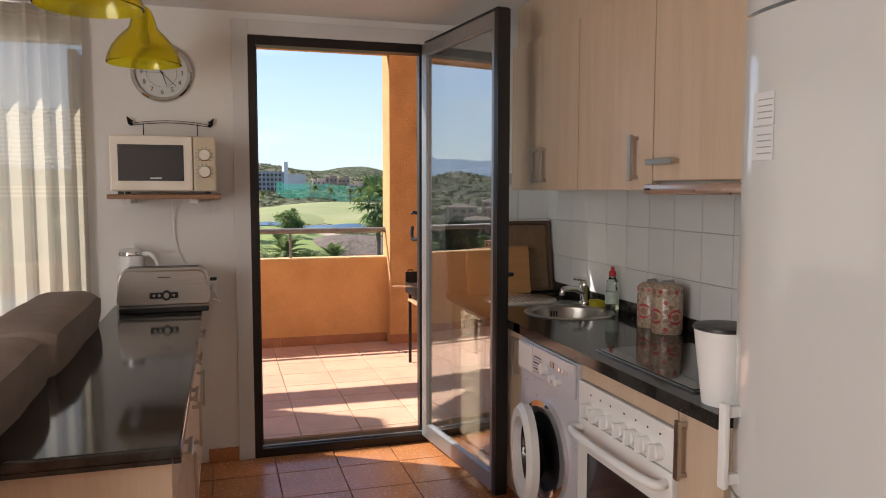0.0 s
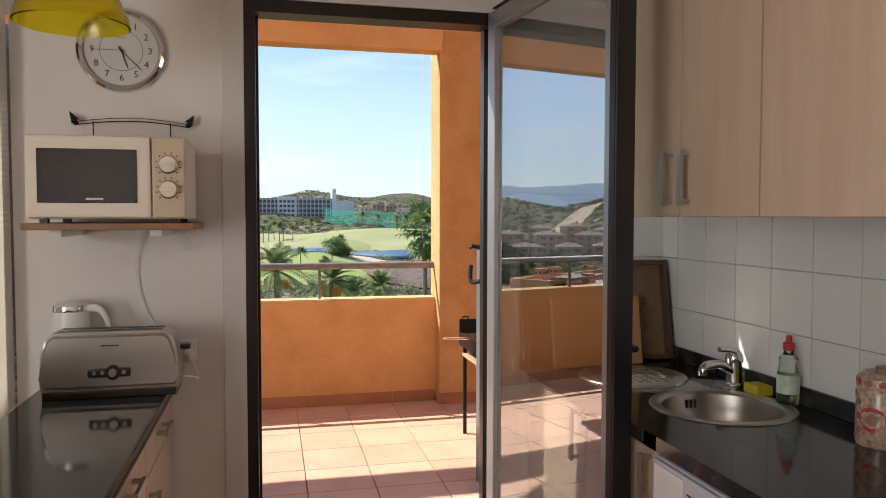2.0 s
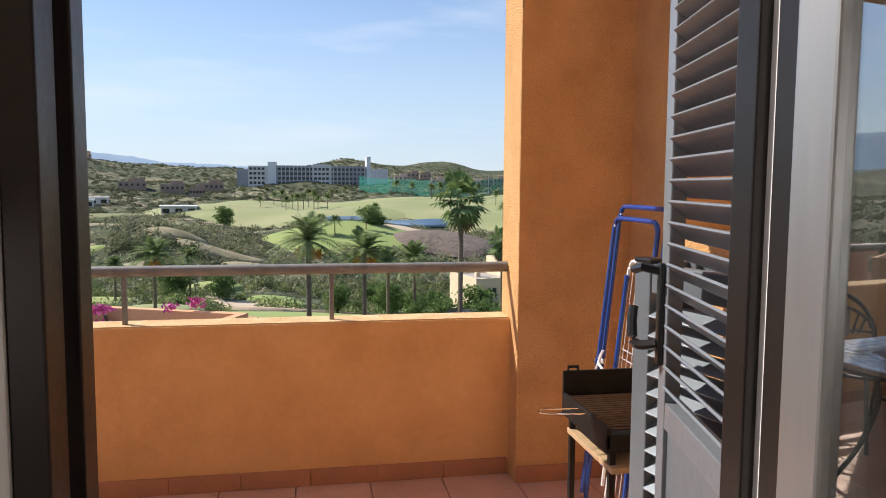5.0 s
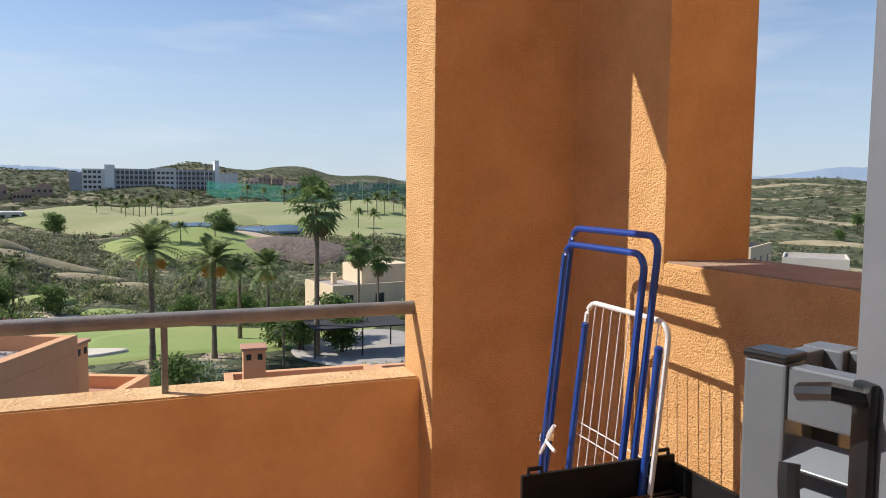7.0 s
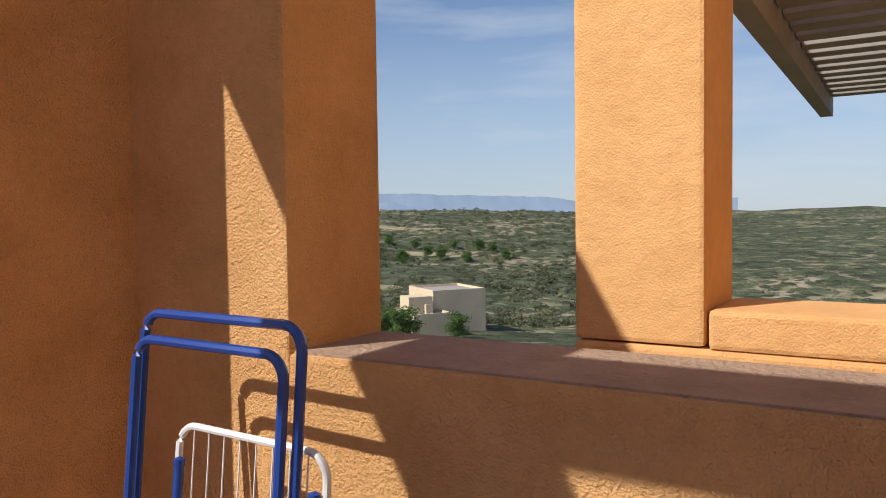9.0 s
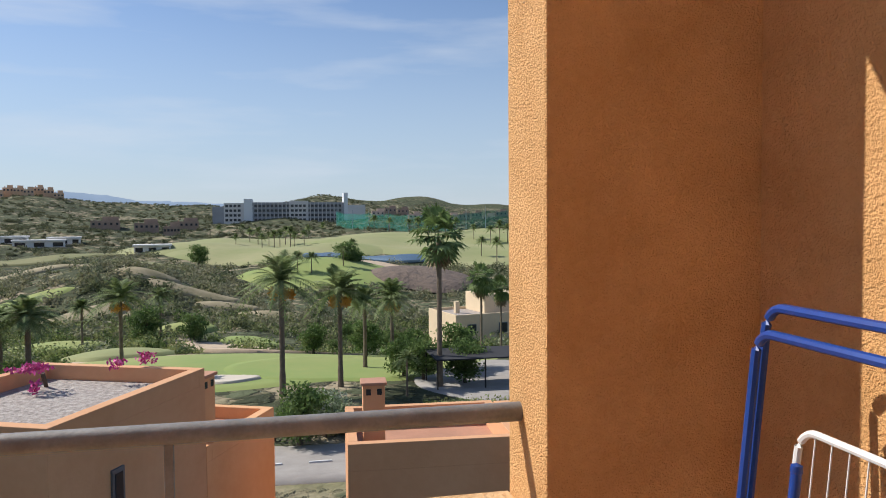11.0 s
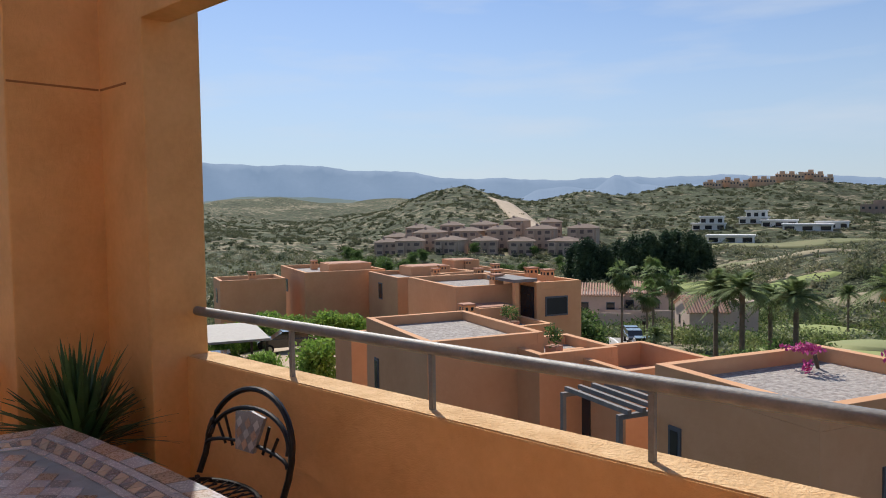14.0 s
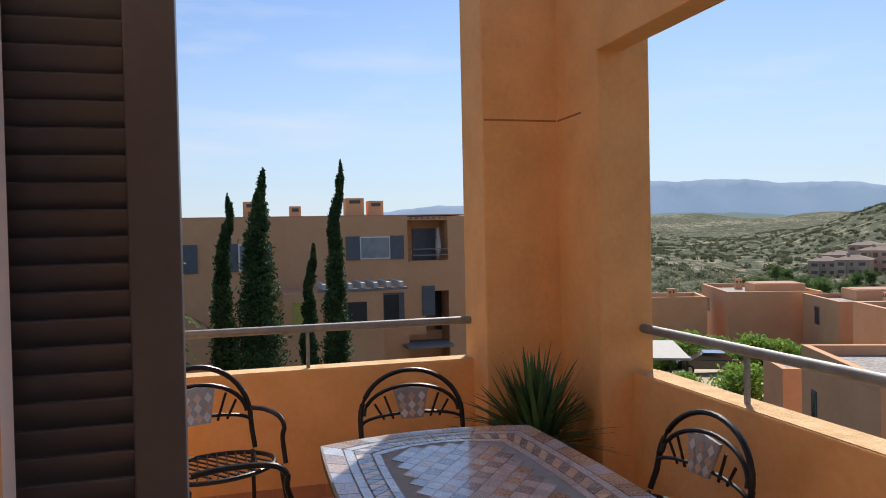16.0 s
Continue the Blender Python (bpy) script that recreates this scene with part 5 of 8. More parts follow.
ra = math.atan2(0.53, 0.115)
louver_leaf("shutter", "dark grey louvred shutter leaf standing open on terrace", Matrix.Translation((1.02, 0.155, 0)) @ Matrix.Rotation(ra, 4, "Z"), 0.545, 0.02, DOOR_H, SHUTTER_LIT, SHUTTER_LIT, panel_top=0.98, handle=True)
louver_leaf("shutter", "dark grey louvred window shutter folded out from wall", Matrix.Translation((-0.885, -0.045, 0)) @ Matrix.Rotation(radians(89), 4, "Z"), 0.405, 0.02, 2.2, SHUTTER_SHADED, SHUTTER_SHADED, pitch=0.0455, stile=0.085, tilt=-62)

# louvred grey cover by the parapet
cover = thing("louvred_cover", "grey louvred aluminium cover with open top", "cover", Matrix.Translation((1.14, 0.88, TERR_Z)) @ Matrix.Rotation(radians(-76), 4, "Z"))
CW, CD, CH = 0.62, 0.20, 1.28
for x in (0, CW - 0.06):
    for y in (0, CD - 0.05):
        part("post", bx(x, x + 0.06, y, y + 0.05, 0.0, CH, bevel=0.004), SHUTTER_GREY, cover)
part("corner_cap", bx(-0.002, 0.062, -0.002, 0.052, CH, CH + 0.012, bevel=0.004), BLACK_PLASTIC, cover)
for y in (0.004, CD - 0.034):
    part("top_rail", bx(0.06, CW - 0.06, y, y + 0.03, CH - 0.075, CH - 0.001, bevel=0.004), SHUTTER_GREY, cover)
    part("bottom_rail", bx(0.06, CW - 0.06, y, y + 0.03, 0.05, 0.12, bevel=0.004), SHUTTER_GREY, cover)
for x in (0.004, CW - 0.034):
    part("side_rail", bx(x, x + 0.03, 0.05, CD - 0.05, CH - 0.075, CH - 0.001, bevel=0.004), SHUTTER_GREY, cover)
    part("side_panel", bx(x + 0.008, x + 0.018, 0.05, CD - 0.05, 0.1, CH - 0.075), SHUTTER_GREY, cover)
bm = bx(0.058, CW - 0.058, -0.026, 0.026, -0.003, 0.003, bevel=0.002)
bmesh.ops.transform(bm, matrix=Matrix.Rotation(radians(38), 4, "X"), verts=bm.verts)
slat_me = mesh_of("slat", bm, SHUTTER_GREY)
z = 0.16
while z < CH - 0.09:
    ob = new("slat", slat_me)
    ob.parent, ob.location = cover, (0, 0.02, z)
    z += 0.05

# barbecue
STEEL_DARK = mat("sooty black steel", (0.03, 0.028, 0.027), 0.5, 0.6, var=0.4, scale=15)
RUST = mat("greasy grill bars", (0.16, 0.12, 0.10), 0.35, 0.8, var=0.4, scale=25)
bbq = thing("barbecue", "black steel charcoal barbecue on thin legs", "barbecue", Matrix.Translation((1.295, 1.36, TERR_Z)))
BW, BD, BZ = 0.45, 0.40, 0.59
for x in (0.0, BW - 0.025):
    for y in (0.0, BD - 0.025):
        part("leg", bx(x, x + 0.022, y, y + 0.022, 0, BZ, bevel=0.002), STEEL_DARK, bbq)
part("tray", bx(-0.02, BW + 0.02, -0.02, BD + 0.02, BZ, BZ + 0.012), STEEL_DARK, bbq)
part("side_shelf", bx(-0.005, BW - 0.02, -0.03, BD, BZ - 0.07, BZ - 0.05, bevel=0.002), mat("pale shelf board", (0.5, 0.33, 0.18), 0.7, scale=5, stretch=(2, 10, 2)), bbq)
for x0, x1, y0, y1, h in ((-0.02, BW + 0.02, BD + 0.008, BD + 0.02, 0.17), (-0.02, -0.008, -0.02, BD + 0.008, 0.085), (BW + 0.008, BW + 0.02, -0.02, BD + 0.008, 0.15), (-0.02, BW + 0.02, -0.02, -0.008, 0.06)):
    part("side_wall", bx(x0, x1, y0, y1, BZ + 0.012, BZ + h, bevel=0.002), STEEL_DARK, bbq)
for x in (0.02, BW - 0.02):
    bm = B()
    tube(bm, [(x - 0.02, BD + 0.014, BZ + 0.17), (x - 0.02, BD + 0.014, BZ + 0.185), (x + 0.02, BD + 0.014, BZ + 0.185), (x + 0.02, BD + 0.014, BZ + 0.17)], 0.006, 6)
    part("bracket", bm, STEEL_DARK, bbq)
bm = B()
for y in (0.0, BD - 0.02):
    cyl(bm, (-0.005, y + 0.01, BZ + 0.072), (BW, y + 0.01, BZ + 0.072), 0.004, seg=6)
for x in (-0.004, BW - 0.004):
    cyl(bm, (x, 0.01, BZ + 0.072), (x, BD - 0.01, BZ + 0.072), 0.004, seg=6)
grill = part("grill_frame", bm, RUST, bbq)
for k in range(15):
    y = 0.025 + k * (BD - 0.05) / 14
    bm = B()
    cyl(bm, (0, y, BZ + 0.077), (BW - 0.005, y, BZ + 0.077), 0.0045, seg=6)
    part("grill_bar", bm, RUST, grill)
bm = B()
tube(bm, [(0.0, 0.17, BZ + 0.074), (-0.16, 0.175, BZ + 0.082), (-0.185, 0.19, BZ + 0.082), (-0.185, 0.215, BZ + 0.082), (-0.16, 0.23, BZ + 0.082), (0.0, 0.235, BZ + 0.074)], 0.0028, 6)
part("wire_handle", bm, CHROME, bbq, smooth=True)

# clothes rack leaning folded in the corner
BLUE = mat("blue coated steel tube", (0.015, 0.06, 0.30), 0.3, var=0.15, scale=10, coat=0.3)
WIRE = mat("white coated wire", (0.74, 0.74, 0.73), 0.4, var=0.06)
lean = math.atan2(0.14, 1.40)
rack = thing("drying_rack", "folded blue and white clothes drying rack, leaning", "drying rack", Matrix.Translation((1.575, 2.265, TERR_Z)) @ Matrix.Rotation(radians(-91.5), 4, "Z") @ Matrix.Rotation(-lean, 4, "X"))


def u_frame(w, h, z0, r, x, y):
    c = 0.05
    return droop([(x, y, z0), (x, y, h - c)], 4)[:-1] + [(x + c - c * math.cos(t), y, h - c + c * math.sin(t)) for t in [k * math.pi / 12 for k in range(7)]] + \
        [(x + w - c + c * math.sin(t), y, h - c + c * math.cos(t)) for t in [k * math.pi / 12 for k in range(7)]] + [(x + w, y, z0)]


for name, w, h, z0, x, y, mt in (("outer_frame", 0.475, 1.39, 0.0, 0.0, 0.0, BLUE), ("inner_frame", 0.445, 1.335, 0.05, 0.012, -0.026, BLUE), ("wing_frame", 0.425, 1.155, 0.12, 0.10, 0.03, WIRE), ("lower_wing_frame", 0.40, 0.55, 0.06, 0.12, 0.045, WIRE)):
    bm = B()
    tube(bm, u_frame(w, h, z0, 0.01, x, y), 0.0105 if mt is BLUE else 0.008, 8)
    part(name, bm, mt, rack, smooth=True)
for k in range(1, 9):
    bm = B()
    cyl(bm, (0.10 + 0.047 * k, 0.03, 0.14), (0.10 + 0.047 * k, 0.03, 1.15), 0.0018, seg=5)
    part("line_wire", bm, WIRE, rack)
for z in (0.30, 0.50, 0.72, 0.76):
    bm = B()
    cyl(bm, (0.10, 0.03, z), (0.525, 0.03, z), 0.0018, seg=5)
    part("cross_wire", bm, WIRE, rack)
for x in (0.12, 0.508):
    bm = B()
    cyl(bm, (x, 0.012, 0.22), (x, 0.016, 1.07), 0.011, seg=10)
    lathe(bm, [(0.011, 1.068), (0.013, 1.072), (0.012, 1.085), (0.0, 1.09)], centre=(x, 0.016, 0), seg=10)
    part("stay", bm, BLUE, rack, smooth=True)
part("peg", bx(0.40, 0.415, 0.004, 0.024, 0.66, 0.74, bevel=0.003), mat("lime peg", (0.55, 0.60, 0.08), 0.4), rack, "lime green clothes peg")
part("peg", bx(0.42, 0.434, 0.004, 0.024, 0.64, 0.72, bevel=0.003), WHITE_PLASTIC, rack)
part("safety_catch", bx(-0.012, 0.012, -0.045, 0.012, 0.66, 0.685, bevel=0.003), CHROME, rack)
bm = B()
tube(bm, droop([(0.02, -0.04, 0.62), (0.10, -0.045, 0.74), (0.06, -0.045, 0.68), (0.12, -0.045, 0.66)], 5), 0.006, 6)
part("clip", bm, WHITE_PLASTIC, rack, smooth=True)

# mosaic table
SLATE = mat("grey slate tile", (0.46, 0.47, 0.49), 0.24, var=0.25, scale=12, random_mix=0.16, coat=0.6)
SLATE_DARK = mat("dark slate tile", (0.24, 0.245, 0.26), 0.24, var=0.25, scale=12, random_mix=0.2, coat=0.6)
BROWN_TILE = mat("brown stone tile", (0.40, 0.29, 0.22), 0.26, var=0.3, scale=12, random_mix=0.25, coat=0.6)
SAND_TILE = mat("sand stone tile", (0.58, 0.46, 0.34), 0.30, var=0.2, scale=12, random_mix=0.15, coat=0.6)
TGROUT = mat("grey table grout", (0.30, 0.29, 0.27), 0.8, scale=20)
table = thing("garden_table", "slate and stone mosaic table with iron frame", "table", Matrix.Translation((-2.10, 1.325, TERR_Z)) @ Matrix.Rotation(radians(1.0), 4, "Z"))
TL, TW, TZ = 0.80, 0.515, 0.684


def table_outline(inset, n=18):
    """Long sides slightly bowed, ends more."""
    l, w = TL - inset, TW - inset
    pts = [(-l + 2 * l * k / n, -w - 0.025 * (1 - (2 * k / n - 1) ** 2)) for k in range(n)]
    pts += [(l + 0.09 * (1 - (2 * k / n - 1) ** 2), -w + 2 * w * k / n) for k in range(n)]
    pts += [(l - 2 * l * k / n, w + 0.025 * (1 - (2 * k / n - 1) ** 2)) for k in range(n)]
    pts += [(-l - 0.09 * (1 - (2 * k / n - 1) ** 2), w - 2 * w * k / n) for k in range(n)]
    return pts


bm = B()
slab(bm, table_outline(0.0), TZ - 0.028, TZ - 0.004)
top_part = part("tabletop", bm, TGROUT, table)


def poly_tile(points, material, z=TZ, name="tile"):
    bm = B()
    low, up = [bm.verts.new((x, y, z - 0.005)) for x, y in points], [bm.verts.new((x, y, z)) for x, y in points]
    bm.faces.new(up)
    n = len(points)
    for k in range(n):
        bm.faces.new((low[k], low[(k + 1) % n], up[(k + 1) % n], up[k]))
    return part(name, bm, material, top_part)


# rim tiles, inner bands and the diamond field
ro, ri = table_outline(0.004, 12), table_outline(0.085, 12)
for k in range(len(ro)):
    j = (k + 1) % len(ro)
    a, b, c, d = [Vector(p) for p in (ro[k], ro[j], ri[j], ri[k])]
    m = (a + b + c + d) / 4
    poly_tile([tuple(m + (p - m) * 0.965) for p in (a, b, c, d)], BROWN_TILE if k % 3 else SLATE)
b0, b1 = table_outline(0.09, 16), table_outline(0.125, 16)
for k in range(0, len(b0), 2):
    j, h = (k + 2) % len(b0), (k + 1) % len(b0)
    a, b, c, d = [Vector(p) for p in (b0[k], b0[j], b1[j], b1[k])]
    m = (a + b + c + d) / 4
    poly_tile([tuple(m + (p - m) * 0.97) for p in (a, b, c, d)], SLATE)
e0, e1 = table_outline(0.13, 20), table_outline(0.195, 20)
for k in range(0, len(e0), 1):
    j = (k + 1) % len(e0)
    a, b, c, d = [Vector(p) for p in (e0[k], e0[j], e1[j], e1[k])]
    for tri, mt in (((a, b, d), SAND_TILE if k % 2 else SLATE_DARK), ((b, c, d), SLATE_DARK if k % 2 else SAND_TILE)):
        m = sum(tri, Vector((0, 0))) / 3
        poly_tile([tuple(m + (p - m) * 0.90) for p in tri], mt)
f0, f1 = table_outline(0.20, 14), table_outline(0.232, 14)
for k in range(0, len(f0), 2):
    j = (k + 2) % len(f0)
    a, b, c, d = [Vector(p) for p in (f0[k], f0[j], f1[j], f1[k])]
    m = (a + b + c + d) / 4
    poly_tile([tuple(m + (p - m) * 0.97) for p in (a, b, c, d)], SLATE)
s = 0.086
for i in range(-14, 15):
    for j in range(-14, 15):
        u, v = (i + j) * s * 0.62, (i - j) * s * 0.5
        if abs(u) < TL - 0.27 + 0.09 * (1 - min(1, (v / 0.3) ** 2)) and abs(v) < TW - 0.275:
            h = 0.485
            poly_tile([(u - s * 0.62 * 2 * h, v), (u, v - s * h), (u + s * 0.62 * 2 * h, v), (u, v + s * h)], (SLATE, SLATE_DARK, BROWN_TILE)[(i * 2 + j * 3) % 3] if (i + j) % 2 else SLATE)
bm = B()
tube(bm, [(x, y, TZ - 0.03) for x, y in table_outline(0.01, 10)], 0.014, 8, closed=True)
part("iron_rim", bm, DARK_IRON, table, smooth=True)
for sx in (-1, 1):
    for sy in (-1, 1):
        bm = B()
        tube(bm, droop([(sx * 0.55, sy * 0.32, TZ - 0.03), (sx * 0.5, sy * 0.28, 0.45), (sx * 0.56, sy * 0.33, 0.2), (sx * 0.66, sy * 0.40, 0.012)], 6), 0.013, 8)
        part("leg", bm, DARK_IRON, table, smooth=True)
bm = B()
tube(bm, [(-0.5, 0, 0.45), (0.5, 0, 0.45)], 0.009, 8)
for sx in (-1, 1):
    tube(bm, [(sx * 0.5, -0.28, 0.45), (sx * 0.5, 0.28, 0.45)], 0.009, 8)
part("stretcher", bm, DARK_IRON, table, smooth=True)


# iron mosaic chairs
def iron_chair(m, arms=True):
    """Origin on the floor under the seat; the back stands on the +y side."""
    ch = thing("garden_chair", "black iron chair with arched mosaic back", "chair", m, "chairs round the mosaic table")
    W, SZ = 0.275, 0.41
    arch = [(-W, 0.20, SZ)] + [(-W, 0.215 + 0.02 * k, SZ + 0.085 * k) for k in range(1, 3)]
    top = [(W * math.cos(t) * 1.0, 0.25 + 0.06 * math.sin(t), 0.57 + 0.25 * math.sin(t)) for t in [math.pi - k * math.pi / 20 for k in range(21)]]
    bm = B()
    tube(bm, arch + top + [(-x, y, z) for x, y, z in reversed(arch)], 0.0135, 8)
    part("back_arch", bm, DARK_IRON, ch, smooth=True)
    bm = B()
    inner = [(W * 0.93 * math.cos(t), 0.25 + 0.05 * math.sin(t), 0.585 + 0.15 * math.sin(t)) for t in [math.pi - k * math.pi / 16 for k in range(17)]]
    tube(bm, inner, 0.011, 8)
    part("inner_arch", bm, DARK_IRON, ch, smooth=True)
    low = [(W * 0.98 * math.cos(t), 0.235 + 0.02 * math.sin(t), 0.54 + 0.05 * math.sin(t)) for t in [math.pi - k * math.pi / 12 for k in range(13)]]
    bm = B()
    tube(bm, low, 0.009, 8)
    part("lower_rail", bm, DARK_IRON, ch, smooth=True)
    for f in (-0.82, -0.55, 0.55, 0.82):
        bm = B()
        box(bm, -0.006, 0.006, -0.003, 0.003, 0, 0.21 - 0.13 * abs(f), m=Matrix.Translation((W * f * 0.66, 0.25, 0.56)) @ Matrix.Rotation(f * 0.62, 4, "Y"))
        part("spindle", bm, DARK_IRON, ch)
    bm = B()
    pl = [(-0.058, 0.56), (0.058, 0.56), (0.095, 0.715), (0.0, 0.730), (-0.095, 0.715)]
    fr, bk = [bm.verts.new((x, 0.245 + 0.22 * (z - 0.62), z)) for x, z in pl], [bm.verts.new((x, 0.262 + 0.22 * (z - 0.62), z)) for x, z in pl]
    bm.faces.new(fr)
    bm.faces.new(bk[::-1])
    for k in range(5):
        bm.faces.new((fr[k], fr[(k + 1) % 5], bk[(k + 1) % 5], bk[k]))
    plate = part("mosaic_plate", bm, SLATE_DARK, ch, "grey slate mosaic back plate")
    for i in range(3):
        for j in range(3):
            x, z = (i - 1) * (0.042 + 0.007 * j), 0.59 + 0.044 * j
            bm = B()
            for dy, s in ((-0.003, 1), (0.020, 1)):
                q = [bm.verts.new((x + a * 0.021, 0.245 + dy + 0.22 * (z + b * 0.026 - 0.62), z + b * 0.026)) for a, b in ((-1, 0), (0, -1), (1, 0), (0, 1))]
                bm.faces.new(q if dy < 0 else q[::-1])
            part("diamond", bm, BROWN_TILE if (i + j) % 2 else SLATE, plate)
    bm = B()
    ring = [(W * 1.02 * math.cos(t) * (1 if abs(math.cos(t)) < 0.9 else 0.98), 0.215 * math.sin(t), SZ) for t in [k * math.tau / 28 for k in range(28)]]
    tube(bm, ring, 0.011, 8, closed=True)
    part("seat_ring", bm, DARK_IRON, ch, smooth=True)
    bm = B()
    for k in range(-4, 5):
        u = k * 0.048
        ln = math.sqrt(max(0.0, 1 - (u / 0.22) ** 2))
        for s in (-1, 1):
            p = [Vector((u + s * 0.5 * (t - 0.5) * 0.30 * ln, (t - 0.5) * 0.42 * ln, SZ + 0.004)) for t in (0, 0.5, 1)]
            tube(bm, p, 0.0045, 5)
    part("seat_lattice", bm, DARK_IRON, ch)
    for s in (-1, 1):
        bm = B()
        tube(bm, droop([(s * W, 0.23, 0.60), (s * (W + 0.015), 0.10, 0.612), (s * (W + 0.015), -0.06, 0.608), (s * (W + 0.015), -0.12, 0.57), (s * (W + 0.005), -0.12, 0.52), (s * W, -0.16, SZ)], 6), 0.012, 8)
        if arms:
            part("armrest", bm, DARK_IRON, ch, smooth=True)
        else:
            bm.free()
        for y0, y1 in ((-0.16, -0.22), (0.17, 0.26)):
            bm = B()
            tube(bm, [(s * W * 0.9, y0, SZ), (s * W * 0.98, (y0 + y1) / 2, 0.2), (s * W * 1.05, y1, 0.01)], 0.011, 8)
            part("leg", bm, DARK_IRON, ch, smooth=True)
    return ch


chair = iron_chair(Matrix.Translation((-3.42, 1.40, TERR_Z)) @ Matrix.Rotation(radians(88), 4, "Z"), arms=False)
chair.scale = (1.09, 1.05, 1.03)
other = copy_thing(chair, Matrix.Translation((-2.29, 2.12, TERR_Z)) @ Matrix.Rotation(radians(4), 4, "Z"))
other.scale = (1.09, 1.05, 1.0)
armchair = iron_chair(Matrix.Translation((-3.45, 0.33, TERR_Z)) @ Matrix.Rotation(radians(112), 4, "Z"))
armchair.scale = (1.08, 1.08, 1.14)
tagged(armchair, "black iron armchair with arched mosaic back")
copy_thing(armchair, Matrix.Translation((-2.33, 0.50, TERR_Z)) @ Matrix.Rotation(radians(180), 4, "Z"))

# potted yucca in the corner
LEAF = mat("yucca leaf", (0.075, 0.16, 0.055), 0.45, var=0.45, scale=6, island=0.3)
pot = thing("potted_yucca", "spiky green yucca in a terracotta pot", "plant", (-3.52, 2.12, TERR_Z))
bm = B()
lathe(bm, [(0, 0), (0.13, 0), (0.17, 0.26), (0.185, 0.27), (0.185, 0.31), (0.17, 0.31), (0.16, 0.27), (0, 0.265)], seg=28)
part("flower_pot", bm, mat("terracotta pot", (0.42, 0.17, 0.08), 0.8, var=0.25, scale=8), pot, smooth=True)
bm, rnd = B(), random.Random(4)
for k in range(260):
    a, el = rnd.uniform(0, math.tau), radians(rnd.choice([rnd.uniform(-5, 30), rnd.uniform(20, 75), rnd.uniform(60, 88)]))
    ln, w = rnd.uniform(0.36, 0.62), rnd.uniform(0.012, 0.021)
    base = Vector((rnd.uniform(-0.03, 0.03), rnd.uniform(-0.03, 0.03), rnd.uniform(0.29, 0.45)))
    d = Vector((math.cos(a) * math.cos(el), math.sin(a) * math.cos(el), math.sin(el)))
    side = d.cross(Vector((0, 0, 1))).normalized()
    prev = None
    for i in range(6):
        f = i / 5
        p = base + d * ln * f + Vector((0, 0, -0.22 * ln * f * f * math.cos(el)))
        ww = w * (1 - f) ** 0.6 * (0.6 + 0.8 * min(f * 3, 1)) + 0.0006
        cur_ = (bm.verts.new(p - side * ww), bm.verts.new(p + side * ww + Vector((0, 0, 0.002))))
        if prev:
            bm.faces.new((prev[0], prev[1], cur_[1], cur_[0]))
        prev = cur_
part("leaves", bm, LEAF, pot, keep=True)

# grooves on the left pillar: flat strips with the groove's shadow as their colour
for x0, x1, y0, y1 in ((-3.905, -3.895, 1.96, 2.45), ):
    solid("groove", bx(x0, -3.8985, y0, y1, 2.40, 2.412), mat("groove shadow render", (0.35, 0.16, 0.06), 0.9), "joint line on stucco pillar, its shadow as a dark strip", "joint", kind="structure")
solid("groove", bx(-3.895, -3.56, 2.4565, 2.4605, 2.40, 2.412), mat("groove shadow render", (0.35, 0.16, 0.06), 0.9), "joint line on stucco pillar, its shadow as a dark strip", "joint", kind="structure")

# neighbouring terrace
nb = thing("neighbour_terrace", "sunlit orange stucco pillar and parapet next door", "building", (0, 0, 0), kind="structure")
part("parapet", bx(2.475, 2.80, -2.5, 1.56, -10, 1.322, bevel=0.012), STUCCO, nb)
part("coping", bx(2.475, 2.80, -2.5, 1.225, 1.3225, 1.416, bevel=0.012), STUCCO, nb)
part("pillar", bx(2.48, 2.83, 1.234, 1.56, 1.326, 4.5, bevel=0.012), STUCCO, nb)
PERG = mat("weathered pergola slat", (0.34, 0.31, 0.28), 0.7, var=0.2, scale=5)
for k in range(14):
    part("pergola_slat", bx(3.3 + 0.2 * k, 3.42 + 0.2 * k, -1.6, 1.22, 2.38, 2.41, bevel=0.003), PERG, nb)
part("pergola_beam", bx(3.0, 6.2, 1.225, 1.30, 2.28, 2.42), PERG, nb)

# ================= golf course, houses and hills =================
FAIRWAY = mat("mown fairway grass", (0.23, 0.26, 0.095), 0.9, scale=0.05, color2=(0.32, 0.305, 0.15), bump=0.2, bscale=2)
GREEN = mat("watered golf green", (0.20, 0.275, 0.07), 0.9, scale=0.08, color2=(0.29, 0.31, 0.10), bump=0.15, bscale=3)
SAND = mat("bunker sand", (0.62, 0.55, 0.45), 0.95, scale=0.4, var=0.15)
PATHM = mat("pale sandy path", (0.56, 0.43, 0.30), 0.95, scale=0.5, var=0.25)
WATER = mat("pond water", (0.05, 0.08, 0.09), 0.08, scale=0.5, var=0.2, bump=0.1, bscale=1.5)
ASPHALT = mat("sun-bleached asphalt", (0.36, 0.33, 0.30), 0.9, scale=1.2, var=0.2, bump=0.2, bscale=30)
ROCKS = mat("brown rock slope", (0.22, 0.16, 0.12), 0.95, scale=0.6, color2=(0.10, 0.08, 0.07), bump=1.0, bscale=1.2, bdist=0.4)
DRYG = mat("dry grass clearing", (0.24, 0.22, 0.10), 0.95, scale=0.05, color2=(0.14, 0.16, 0.06), bump=0.3, bscale=1)
AREAS = []


